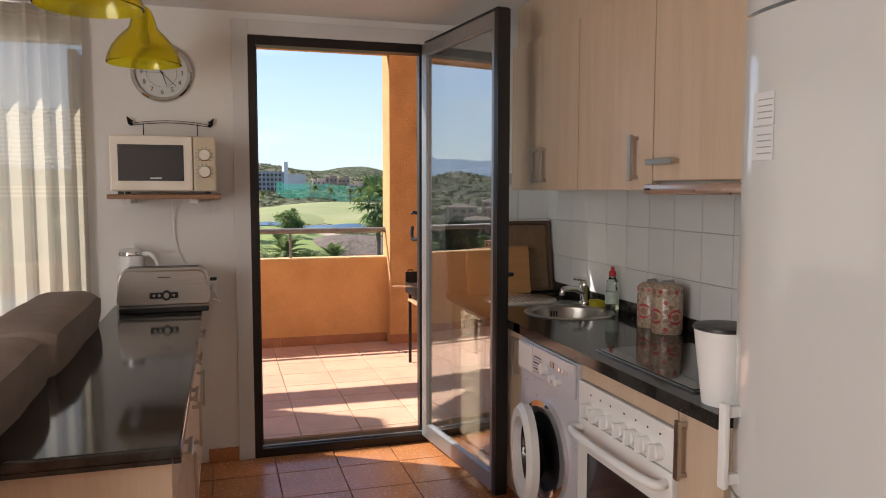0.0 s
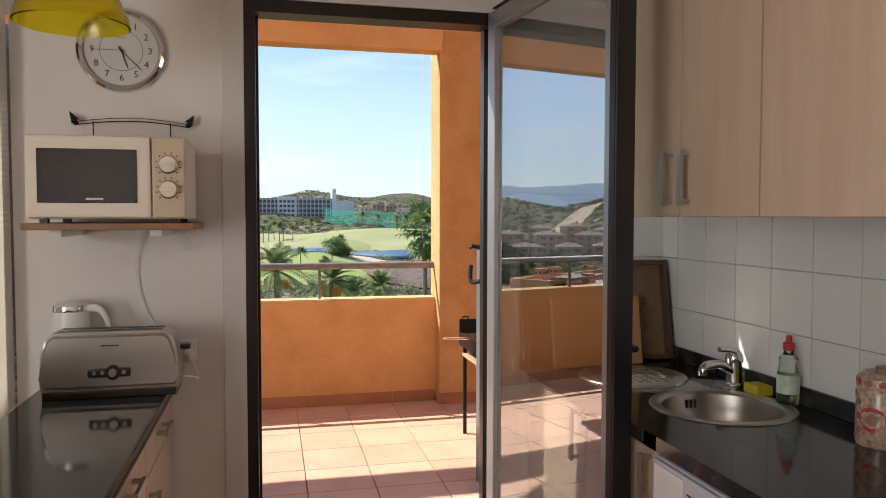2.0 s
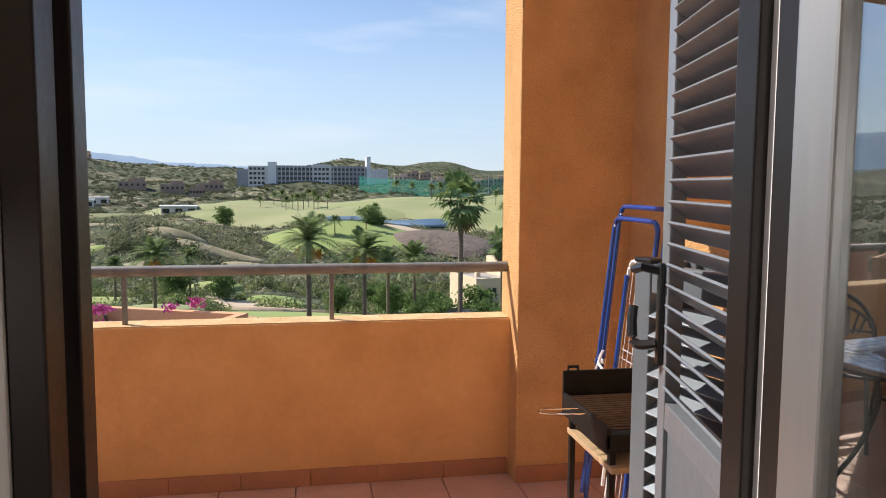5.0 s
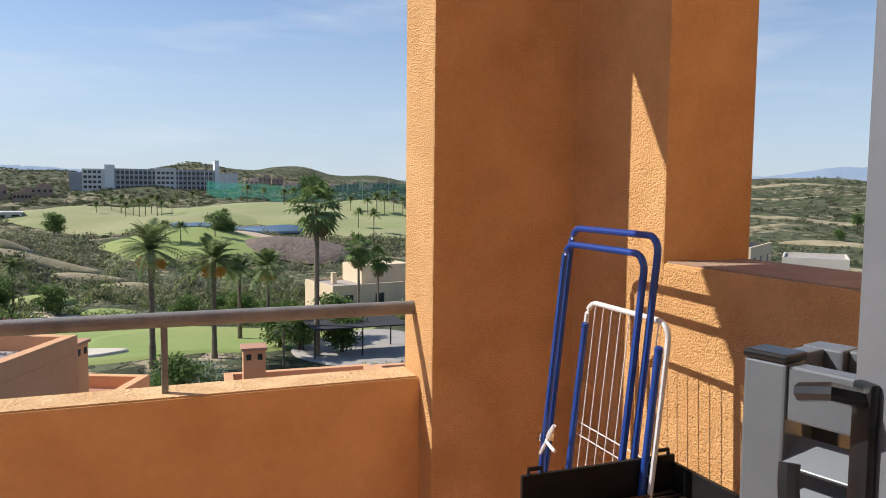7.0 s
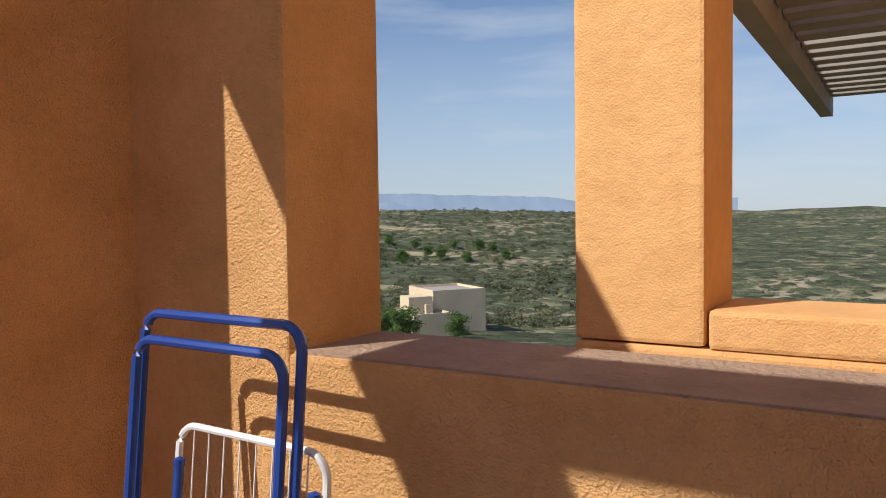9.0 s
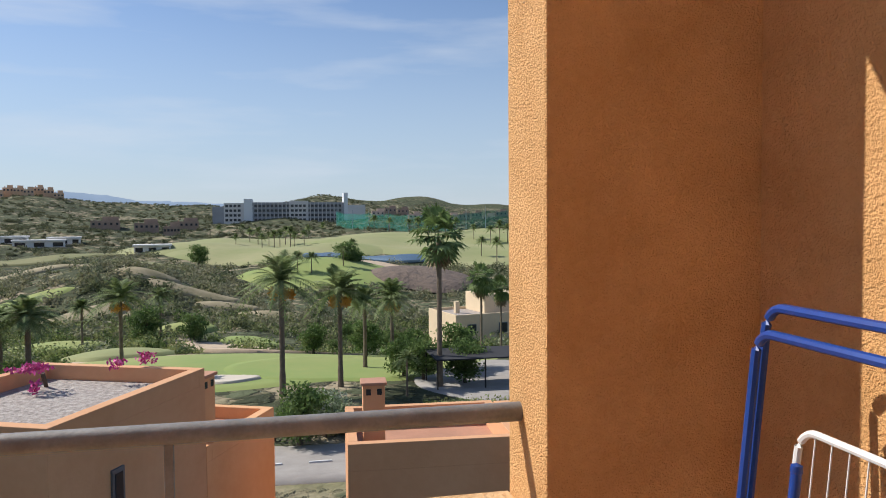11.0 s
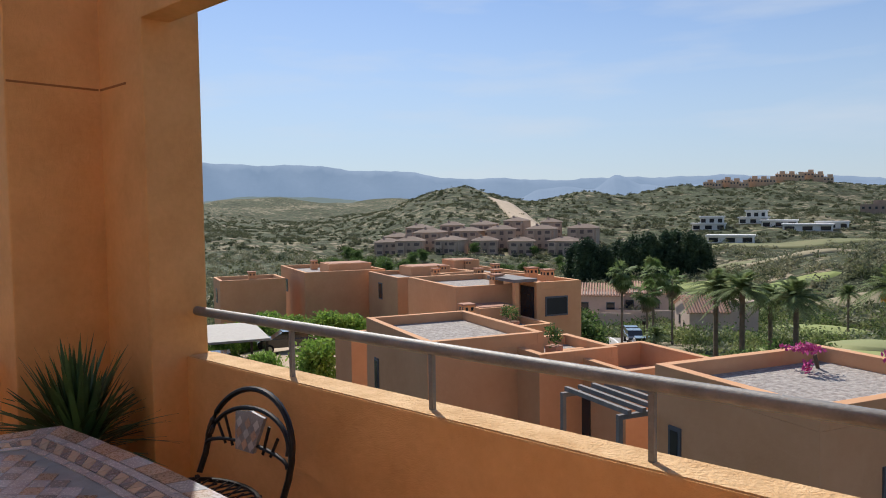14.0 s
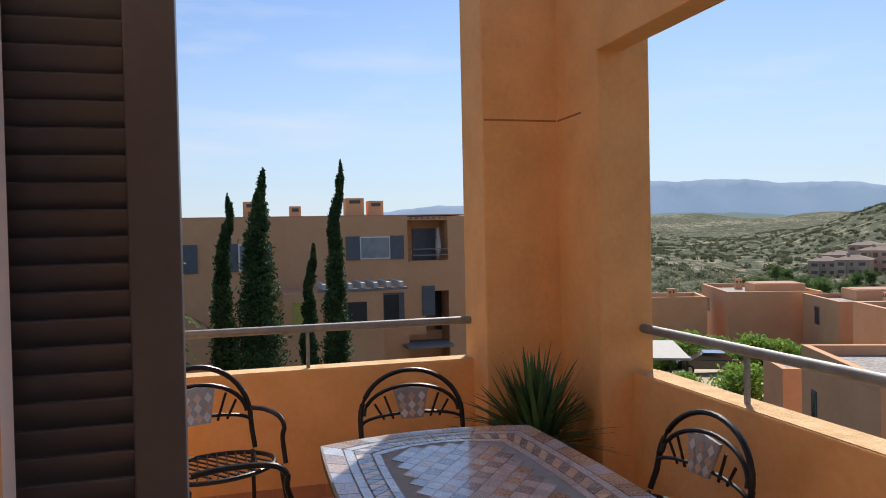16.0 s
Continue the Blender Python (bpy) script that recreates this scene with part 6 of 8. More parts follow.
def area(name, az, d, rx, ry, material, label, category, **k):
    AREAS.append((polar(az, d), rx, ry, radians(az)))
    return patch(name, az, d, rx, ry, az, material, label, category, **k)


area("lawn", 2, 76, 25, 15, GREEN, "bright mown golf lawn below the houses", "lawn", lift=0.15)
area("lawn", -4, 72, 10, 9, GREEN, "bright mown golf lawn beside palms", "lawn", lift=0.2)
area("bunker", 4.6, 67, 3.6, 2.2, SAND, "pale sand bunker in the lawn", "bunker", lift=0.35)
area("sand_path", 3.8, 105, 7, 6.5, PATHM, "sandy waste area with a curved path", "path", lift=0.2)
area("tee", 2.2, 111, 4.6, 5, GREEN, "raised green golf tee", "lawn", lift=0.4, crown=0.5)
area("tee", 6.9, 128, 5.4, 6, GREEN, "raised green golf tee", "lawn", lift=0.4, crown=1.2)
area("tee", 11.3, 93, 6, 6, FAIRWAY, "mounded grassy tee beside path", "lawn", lift=0.3, crown=0.8)
area("lawn", 15.5, 112, 7, 6, GREEN, "small green clearing among shrubs", "lawn", lift=0.3, crown=0.6)
area("clearing", 9, 84, 14, 7, PATHM, "stony dry clearing beside the lawn", "clearing", lift=0.1)
area("fairway", -3.3, 215, 26, 24, GREEN, "green golf fairway above the ravine", "lawn", lift=0.5, crown=2.2)
area("fairway", 4.5, 335, 38, 50, FAIRWAY, "pale upper fairway near hotel", "lawn", lift=0.8, crown=2.0)
area("fairway", 0.5, 290, 42, 32, FAIRWAY, "pale fairway beside rocky stream", "lawn", lift=0.7, crown=1.0)
area("fairway", -8, 370, 60, 75, FAIRWAY, "pale fairway before practice net", "lawn", lift=0.8, crown=1.5)
area("fairway", -15, 310, 45, 75, FAIRWAY, "pale fairway dotted with palms", "lawn", lift=0.8, crown=1.0)
area("pond", -8.3, 262, 13, 9, WATER, "small still golf pond", "pond", lift=0.9, wob=0.2)
area("pond", -3.2, 262, 7, 6, WATER, "small pond by the rocks", "pond", lift=1.3, wob=0.2)
area("bunker", -7.6, 236, 9, 8, PATHM, "orange sand waste by the pond", "bunker", lift=1.4)
area("rock_slope", -10.5, 205, 14, 14, ROCKS, "dark brown rock bank", "rocks", lift=1.0, crown=3)
area("lawn", 27.5, 178, 24, 7, GREEN, "green lawn strip before the conifers", "lawn", lift=0.6)
area("lawn", 47, 215, 28, 8, GREEN, "green lawn strip in the valley", "lawn", lift=0.6)
area("lawn", 19, 168, 14, 4, GREEN, "small green strip among the shrubs", "lawn", lift=0.4)
area("clearing", 15, 250, 40, 18, DRYG, "dry grass terrace on the slope", "clearing", lift=0.6)
area("clearing", 17.5, 312, 30, 8, DRYG, "bare building ground by the villas", "clearing", lift=0.7)
area("yard", -15.5, 66, 8, 10, ASPHALT, "pale paved yard with shade roof", "yard", lift=0.15)

# roads
ROAD = [(-46, 80), (-41, 74), (-33, 62), (-26, 52), (-14, 44.5), (0, 40.5), (14, 39.5), (40, 41)]
ribbon("road", ROAD, 7.2, ASPHALT, "sun-bleached residential road", "road", lift=0.08)
LINE = mat("white road paint", (0.7, 0.7, 0.68), 0.8, var=0.1)
for k in range(14):
    x = -6 + 2.6 * k
    ribbon("road_line", [(x, 40.4 - 0.02 * x + 0.002 * x * x * 0.5), (x + 1.2, 40.4 - 0.02 * x)], 0.14, LINE, "white dashed line on asphalt", "road marking", lift=0.16)
ribbon("road_line", [(-44.2, 78), (-39.6, 71.5), (-31.5, 59.5)], 0.16, LINE, "white line along the street", "road marking", lift=0.16)
ribbon("hill_road", [tuple(polar(a, d).xy) for a, d in ((34.8, 360), (35.8, 410), (37.0, 470), (38.5, 540))], 13, PATHM, "pale road cut climbing the hill", "road", lift=1.2)
ribbon("sand_path_track", [tuple(polar(a, d).xy) for a, d in ((6.4, 118), (6.9, 108), (6.2, 99), (4.4, 95), (1.5, 93), (-2, 92), (-6, 94))], 2.6, PATHM, "curved sandy golf path", "path", lift=0.45)
ribbon("garden_path", [tuple(polar(a, d).xy) for a, d in ((-8, 128), (-10.5, 112), (-10.8, 100), (-12, 92), (-14, 84))], 2.4, PATHM, "pale path winding to the villa", "path", lift=0.4)

PALE_SOIL = mat("pale dry soil", (0.40, 0.33, 0.21), 0.95, scale=0.15, color2=(0.17, 0.15, 0.07), bump=0.5, bscale=1.0, detail=10)
for az, d, u, v in ((-46, 210, 16, 5), (-52, 255, 24, 6), (-43, 300, 20, 5), (-49, 340, 30, 8), (-55, 390, 26, 7), (-45, 430, 34, 9), (-51, 190, 12, 4), (-58, 300, 20, 7), (-47, 520, 44, 10)):
    area("clearing", az, d, u, v, PALE_SOIL, "pale bare soil between the dry scrub", "clearing", lift=0.25, crown=0.3)

for az, d, u, v in ((6.1, 166, 9, 4), (4.0, 158, 6, 3), (9.5, 172, 8, 3), (-10.6, 128, 5, 5), (13.5, 150, 9, 4), (-7.5, 120, 5, 3), (17.5, 210, 14, 5), (1.0, 150, 7, 3), (11, 205, 12, 4), (20.5, 240, 14, 5)):
    area("clearing", az, d, u, v, PALE_SOIL, "pale eroded bank among the shrubs", "clearing", lift=0.3, crown=0.9)
for a, d in ((6.4, 118), (6.9, 108), (6.2, 99), (4.4, 95), (1.5, 93), (-2, 92), (-6, 94), (-8, 128), (-9.4, 119), (-10.5, 112), (-10.8, 104), (-11.4, 96), (-12, 92), (-14, 84)):
    AREAS.append((polar(a, d), 3.4, 3.4, 0.0))

# ---- scrub ----
def leaf_mesh(name, clusters, material, size, seed=1):
    """Leaves as small tilted quads; a cluster is (centre, radii, count)."""
    rng = np.random.default_rng(seed)
    out = []
    for c, r, n in clusters:
        d = rng.standard_normal((n, 3))
        d /= np.linalg.norm(d, axis=1)[:, None]
        p = np.array(c) + d * np.array(r) * (rng.random((n, 1)) ** 0.4) * (1 + 0.18 * rng.standard_normal((n, 1)))
        a, b = rng.standard_normal((n, 3)), rng.standard_normal((n, 3))
        a /= np.linalg.norm(a, axis=1)[:, None]
        b -= (a * b).sum(1)[:, None] * a
        b /= np.linalg.norm(b, axis=1)[:, None]
        s = size * (0.6 + 0.8 * rng.random((n, 1)))
        out.append(np.stack([p - a * s, p - b * s * 0.5, p + a * s, p + b * s * 0.5], 1))
    v = np.concatenate(out).reshape(-1, 3)
    n = len(v) // 4
    me = bpy.data.meshes.new(name)
    me.vertices.add(len(v))
    me.vertices.foreach_set("co", v.reshape(-1))
    me.loops.add(n * 4)
    me.loops.foreach_set("vertex_index", np.arange(n * 4, dtype=np.int32))
    me.polygons.add(n)
    me.polygons.foreach_set("loop_start", np.arange(0, n * 4, 4, dtype=np.int32))
    me.update(calc_edges=True)
    me.materials.append(material)
    return me


def shrub_mesh(name, spots, material, leaf, seed):
    """Many bushes as loose leaf quads in one mesh."""
    return leaf_mesh(name, [((x, y, z + 0.2 * h), (r, r, h), int(26 + 1.5 * (r / leaf) ** 2)) for x, y, z, r, h in spots], material, leaf, seed)


SCRUB = foliage("olive scrub", ((0.065, 0.085, 0.04), (0.18, 0.195, 0.095), (0.31, 0.29, 0.18), (0.14, 0.165, 0.10)), 0.12, 0.3)
SHRUB = foliage("dense green shrub", ((0.05, 0.085, 0.025), (0.15, 0.21, 0.06), (0.30, 0.32, 0.13), (0.09, 0.14, 0.05), (0.36, 0.37, 0.24)), 0.22, 0.3)
HILLSCRUB = foliage("hillside maquis", ((0.09, 0.105, 0.055), (0.14, 0.15, 0.08), (0.20, 0.195, 0.115)), 0.05, 0.2)
rnd = random.Random(11)


def free_spot(x, y, margin=1.0):
    for c, rx, ry, a in AREAS:
        u, v = (x - c.x) * math.cos(a) + (y - c.y) * math.sin(a), -(x - c.x) * math.sin(a) + (y - c.y) * math.cos(a)
        if (u / (rx * margin)) ** 2 + (v / (ry * margin)) ** 2 < 1:
            return False
    for (x0, y0), (x1, y1) in zip(ROAD, ROAD[1:]):
        t = max(0, min(1, ((x - x0) * (x1 - x0) + (y - y0) * (y1 - y0)) / ((x1 - x0) ** 2 + (y1 - y0) ** 2)))
        if math.hypot(x - x0 - t * (x1 - x0), y - y0 - t * (y1 - y0)) < 5.5:
            return False
    return True


def scatter(n, az0, az1, d0, d1, r0, r1, flat=0.7, keep=lambda x, y: True, power=1.0):
    out = []
    while len(out) < n:
        a, d = radians(rnd.uniform(az0, az1)), d0 + (d1 - d0) * rnd.random() ** power
        x, y = -d * math.sin(a), d * math.cos(a)
        if noise.noise((x / 26, y / 26, 0)) < -0.22 + rnd.uniform(-0.3, 0.3) or not free_spot(x, y) or not keep(x, y):
            n -= 0.35
            continue
        r = rnd.uniform(r0, r1) * (0.6 + 0.8 * rnd.random())
        out.append((x, y, terrain(x, y) + 0.2 * r, r, r * flat * rnd.uniform(0.7, 1.3)))
    return out


me = shrub_mesh("shrubs", scatter(1700, -22, 30, 84, 150, 0.6, 1.7), SHRUB, 0.20, 2)
tagged(new("shrubs", me), "dense green shrubs filling the ravine", "shrubs", kind="stuff")
me = shrub_mesh("scrub", scatter(4200, -24, 64, 120, 330, 0.7, 2.2), SCRUB, 0.34, 3)
tagged(new("scrub", me), "olive scrub covering the rolling slopes", "scrub", kind="stuff")
me = shrub_mesh("maquis", scatter(9500, -26, 66, 330, 950, 0.8, 2.4, 0.4), HILLSCRUB, 0.5, 4)
tagged(new("maquis", me), "low maquis on the far hills", "scrub", kind="stuff")
me = shrub_mesh("scrub", scatter(2800, -78, -38, 130, 700, 0.5, 1.9, 0.5, power=1.3), HILLSCRUB, 0.3, 5)
tagged(new("scrub", me), "sparse dry scrub on the plain", "scrub", kind="stuff")
me = shrub_mesh("shrubs", scatter(420, 16, 60, 60, 118, 0.7, 1.9, keep=lambda x, y: not 25.5 < math.degrees(math.atan2(-x, y)) < 31.5), SHRUB, 0.17, 6)
tagged(new("shrubs", me), "garden shrubs between the houses", "shrubs", kind="stuff")

# ---- trees ----
TRUNK = mat("palm trunk bark", (0.22, 0.17, 0.12), 0.95, scale=3, var=0.4, bump=0.8, bscale=14, bdist=0.05)
FROND = foliage("palm frond", ((0.12, 0.17, 0.06), (0.20, 0.26, 0.10), (0.27, 0.31, 0.15)), 0.8, 0.3, 0.35)
FANLEAF = foliage("fan palm leaf", ((0.09, 0.14, 0.045), (0.16, 0.23, 0.08), (0.23, 0.29, 0.12)), 0.8, 0.3, 0.35)
DEADLEAF = mat("dead palm skirt", (0.32, 0.25, 0.15), 0.95, var=0.3, scale=1, island=0.3)
FRUIT = mat("orange date clusters", (0.75, 0.36, 0.04), 0.7, var=0.3, scale=3)


def palm_trunk(h, r, lean=0.0):
    bm = B()
    n = 14
    tube(bm, [(lean * (k / n) ** 2, 0, -0.6 + (h + 0.6) * k / n) for k in range(n + 1)], [r * (1.25 - 0.4 * min(1, 3 * k / n)) * (1.06 if k % 2 else 0.96) for k in range(n + 1)], 9)
    return bm


def feather_crown(h, size, seed, count=58, lean=0.0):
    """Arching feather fronds with paired leaflets."""
    bm, r = B(), random.Random(seed)
    for k in range(count):
        a, el = r.uniform(0, math.tau), radians(r.uniform(-12, 85))
        ln = size * r.uniform(0.8, 1.1)
        hor = Vector((math.cos(a), math.sin(a), 0))
        side = Vector((-math.sin(a), math.cos(a), 0))
        pts = []
        for i in range(9):
            f = i / 8
            pts.append(Vector((lean, 0, h)) + hor * ln * (f * math.cos(el) + 0.12 * f * f) + Vector((0, 0, ln * (f * math.sin(el) - (0.36 + 0.26 * math.cos(el)) * f * f))))
        for i in range(8):
            p, q = pts[i], pts[i + 1]
            d = (q - p).normalized()
            up = side.cross(d)
            for s in (-1, 1):
                for w in (0.25, 0.75):
                    o = p.lerp(q, w)
                    reach = size * 0.20 * math.sin(math.pi * min(1, 0.14 + 0.84 * (i + w) / 8)) + 0.04
                    tip = o + (side * s * 0.85 + d * 0.75 - up * 0.05 - Vector((0, 0, 0.25))) * reach
                    bm.faces.new((bm.verts.new(o - d * 0.085), bm.verts.new(o + d * 0.085), bm.verts.new(tip)))
            bm.faces.new((bm.verts.new(p - side * 0.035), bm.verts.new(p + side * 0.035), bm.verts.new(q + side * 0.025), bm.verts.new(q - side * 0.025)))
    return bm


def fan_crown(h, size, seed, count=34, down=False):
    """Round pleated fan leaves on stalks."""
    bm, r = B(), random.Random(seed)
    for k in range(count):
        a, el = r.uniform(0, math.tau), radians(r.uniform(-78, -40) if down else r.uniform(-60, 80))
        d = Vector((math.cos(a) * math.cos(el), math.sin(a) * math.cos(el), math.sin(el)))
        base = Vector((0, 0, h - (r.uniform(0.1, 1.1) if down else 0)))
        c = base + d * size * (0.35 if down else 0.6) * r.uniform(0.55, 1.25)
        side = Vector((-math.sin(a), math.cos(a), 0))
        up = side.cross(d)
        bm.faces.new((bm.verts.new(base - side * 0.02), bm.verts.new(base + side * 0.02), bm.verts.new(c)))
        for i in range(13):
            t = radians(-105 + 210 * i / 12)
            v = d * math.cos(t) + side * math.sin(t)
            tip = c + v * size * 0.48 + up * size * 0.05 * (1 if i % 2 else -1) - Vector((0, 0, size * 0.13 * (0.4 + abs(math.sin(t)))))
            w = v.cross(up) * size * 0.045
            m = c + v * size * 0.27
            bm.faces.new((bm.verts.new(c), bm.verts.new(m - w), bm.verts.new(tip), bm.verts.new(m + w)))
    return bm


def date_palm(h, size, seed, fruit=False, r=0.2):
    t = thing("palm_tree", "date palm with arching green fronds", "palm tree", (0, 0, 0), "palms on the golf course")
    part("trunk", palm_trunk(h, r), TRUNK, t, smooth=True)
    part("crown", feather_crown(h, size, seed), FROND, t, keep=True)
    if fruit:
        t["label"] = "date palm with orange fruit clusters under fronds"
        rr = random.Random(seed)
        for k in range(5):
            a = k * math.tau / 5 + rr.uniform(-0.3, 0.3)
            cl = [((0.55 * math.cos(a) * size / 2.6, 0.55 * math.sin(a) * size / 2.6, h - 0.75 * size / 2.6), (0.34, 0.34, 0.5), 190)]
            ob = new("date_cluster", leaf_mesh("date_cluster", cl, FRUIT, 0.09, seed + k))
            ob.parent = t
    return t


def fan_palm(h, size, seed, r=0.16):
    t = thing("palm_tree", "tall fan palm with shaggy dead skirt", "palm tree", (0, 0, 0), "palms on the golf course")
    part("trunk", palm_trunk(h, r), TRUNK, t, smooth=True)
    part("crown", fan_crown(h, size, seed), FANLEAF, t, keep=True)
    part("dead_skirt", fan_crown(h - 0.3, size * 0.8, seed + 1, 16, True), DEADLEAF, t, keep=True)
    return t


def plant_at(ob, az, d, scale=1.0, turn=0.0, z=None):
    p = polar(az, d)
    ob.matrix_basis = Matrix.Translation((p.x, p.y, p.z if z is None else z)) @ Matrix.Rotation(turn, 4, "Z")
    ob.scale = (scale, scale, scale)
    return ob


def again(ob, az, d, scale, turn, label=""):
    p = polar(az, d)
    made = copy_thing(ob, Matrix.Translation((p.x, p.y, p.z)) @ Matrix.Rotation(turn, 4, "Z"))
    made.scale = (scale, scale, scale)
    if label:
        made["label"] = label
    return made


fruit_a = plant_at(date_palm(9.0, 3.6, 1, True, 0.24), -0.4, 59)
fruit_b = plant_at(date_palm(8.0, 3.3, 2, True, 0.22), -4.7, 62)
again(fruit_b, -8.6, 69, 0.88, 2.0)
again(fruit_b, 10.9, 73, 0.90, 1.0)
plain_a = plant_at(date_palm(7.0, 2.7, 3, False, 0.22), -6.5, 72, 0.95)
for az, d, s, t in ((16.5, 60, 1.0, 1), (20.0, 61, 1.05, 2), (21.8, 63, 1.05, 4), (18.2, 66, 0.9, 5), (8.5, 115, 0.9, 3), (-9.8, 57, 0.42, 2), (26.0, 62, 0.5, 1), (13.6, 110, 0.8, 0.3), (100.5, 24, 1.5, 0.8)):
    again(plain_a, az, d, s, t)
big = plant_at(fan_palm(12.3, 2.6, 7, 0.24), -12.3, 60.5)
fan_b = plant_at(fan_palm(8.5, 2.1, 9, 0.15), -15.4, 80)
for az, d, s, t in ((-16.9, 82, 0.85, 1), (-16.2, 120, 0.9, 2.2), (28.6, 78, 0.9, 0.4), (26.3, 76, 0.92, 1.4), (26.7, 70, 0.75, 2.6), (25.0, 82, 0.8, 3.1)):
    again(fan_b, az, d, s, t)
small = plant_at(date_palm(6.5, 2.6, 12, False, 0.16), -1.15, 206)
for az, d, s in ((-2.2, 204, 1.0), (-4.6, 210, 1.05), (1.0, 335, 1.1), (0.2, 345, 1.25), (-0.9, 330, 1.1), (1.8, 340, 1.3), (2.4, 352, 1.1), (-0.2, 360, 1.3), (-1.6, 350, 1.1), (3.4, 330, 0.9),
                 (-9.6, 400, 1.3), (-10.3, 395, 1.5), (-11.1, 400, 1.3), (-11.6, 395, 1.6), (-15.9, 340, 1.2), (-16.6, 345, 1.4), (-17.2, 340, 1.3), (-17.9, 350, 1.4), (-18.6, 340, 1.2), (-15.2, 270, 1.1), (-16.4, 255, 1.2), (-14.6, 350, 1.1), (0.6, 300, 1.1), (1.5, 305, 0.95), (-0.6, 292, 1.2), (-5.3, 255, 1.0), (-6.9, 430, 1.4), (-8.1, 425, 1.2), (-12.4, 398, 1.5), (-13.2, 402, 1.3), (4.6, 400, 0.9), (2.9, 405, 1.0), (-1.9, 420, 1.1), (-3.0, 425, 1.2)):
    again(small, az, d, s, az * 3)

# broad trees and tall shrubs made of leaf clumps
CONIFER = foliage("dark conifer needles", ((0.03, 0.055, 0.032), (0.055, 0.09, 0.045), (0.09, 0.125, 0.06)), 0.3, 0.3, 0.15)
BROAD = foliage("broad tree leaves", ((0.06, 0.11, 0.03), (0.12, 0.19, 0.055), (0.18, 0.24, 0.08)), 0.6, 0.35, 0.35)
BRIGHT = foliage("bright hedge leaves", ((0.13, 0.24, 0.04), (0.24, 0.38, 0.07), (0.32, 0.42, 0.10)), 0.9, 0.3, 0.35)
OLEANDER = foliage("grey green oleander leaves", ((0.16, 0.21, 0.11), (0.28, 0.34, 0.20), (0.42, 0.44, 0.36)), 1.2, 0.3, 0.3)
BARK = mat("tree bark", (0.10, 0.075, 0.055), 0.95, bump=0.5, bscale=12)


def leafy_tree(name, label, category, h, w, material, seed, leaf=0.16, count=240, blobs=9, base=0.25, conical=0.0, group=""):
    r = random.Random(seed)
    t = thing(name, label, category, (0, 0, 0), group)
    bm = B()
    cyl(bm, (0, 0, -0.5), (0, 0, h * 0.6), 0.05 * w + 0.05, 0.02 * w, seg=8)
    tips = []
    for k in range(blobs):
        f = base + (1 - base) * (k + 0.5) / blobs
        spread = w * 0.5 * (1 - conical * f) * math.sqrt(max(0.1, 1 - (2 * f - 1 - 0.1) ** 2 * (1 - conical))) * 0.6
        a = r.uniform(0, math.tau)
        c = Vector((spread * math.cos(a) * r.uniform(0.5, 1), spread * math.sin(a) * r.uniform(0.5, 1), h * f * 0.92))
        tips.append((tuple(c), (w * 0.34 * (1 - 0.8 * conical * f) + 0.1, w * 0.34 * (1 - 0.8 * conical * f) + 0.1, h * 0.16), count))
        tube(bm, [(0, 0, h * 0.15 + 0.3 * c.z), c * 0.6 + Vector((0, 0, 0.1 * h)), c], [0.03 * w, 0.02 * w, 0.008 * w], 5)
    part("trunk", bm, BARK, t)
    ob = new("crown", leaf_mesh("crown", tips, material, leaf, seed))
    ob.parent = t
    return t


con = plant_at(leafy_tree("conifer", "dark evergreen conifer in the windbreak", "tree", 11, 7.5, CONIFER, 21, 0.36, 420, 14, 0.08, 0.45, "conifer windbreak"), 32.4, 205)
for k, (az, s) in enumerate([(31.6, 1.1), (30.9, 0.95), (30.2, 0.85), (29.4, 0.95), (28.6, 0.9), (27.9, 1.05), (27.1, 1.1), (26.3, 0.95), (25.6, 1.1), (24.9, 1.15), (24.2, 1.05), (23.5, 0.95), (22.9, 0.75), (31.2, 0.7), (28.2, 0.7), (26.7, 0.75), (25.2, 0.9)]):
    again(con, az, 200 + (k * 7) % 13, s, k * 1.7)
bush = plant_at(leafy_tree("garden_tree", "rounded dark green garden tree", "tree", 4.5, 4.2, BROAD, 31, 0.17, 300, 10), 31.2, 62)
for az, d, s in ((32.4, 62, 1.2), (31.8, 70, 1.1), (32.2, 52, 0.9), (19, 54, 0.8), (17.4, 55, 0.9), (15, 60, 0.8), (-1.8, 44.5, 0.75), (-9.5, 66, 0.85), (-11, 64, 0.8), (-13.5, 70, 0.95), (-14.2, 62, 0.8), (-6.5, 84, 0.9), (-2.5, 90, 0.8), (6.2, 110, 0.9), (9.5, 112, 1.1), (6, 265, 1.6), (-4.9, 222, 1.7), (-5.5, 226, 1.3), (-55, 95, 1.0), (-53.5, 98, 0.9), (-50, 90, 0.9), (-59, 104, 0.8), (43, 75, 0.8)):
    again(bush, az, d, s, az)
for k in range(34):
    again(bush, 31 + 0.62 * k + 0.9 * math.sin(k * 2.3), 225 + 40 * math.sin(k * 1.7) ** 2 + (60 if k % 4 == 0 else 0), 0.9 + 0.5 * math.sin(k * 3.1) ** 2, k)
for k in range(16):
    again(bush, -4 - 1.05 * k, 100 + 34 * math.sin(k * 2.1) ** 2, 0.5 + 0.35 * math.sin(k * 1.3) ** 2, k * 1.1)
for k in range(14):
    again(bush, -50 - 1.0 * k, 262 + 60 * math.sin(k * 1.9) ** 2, 0.8 + 0.4 * math.sin(k) ** 2, k * 1.1)
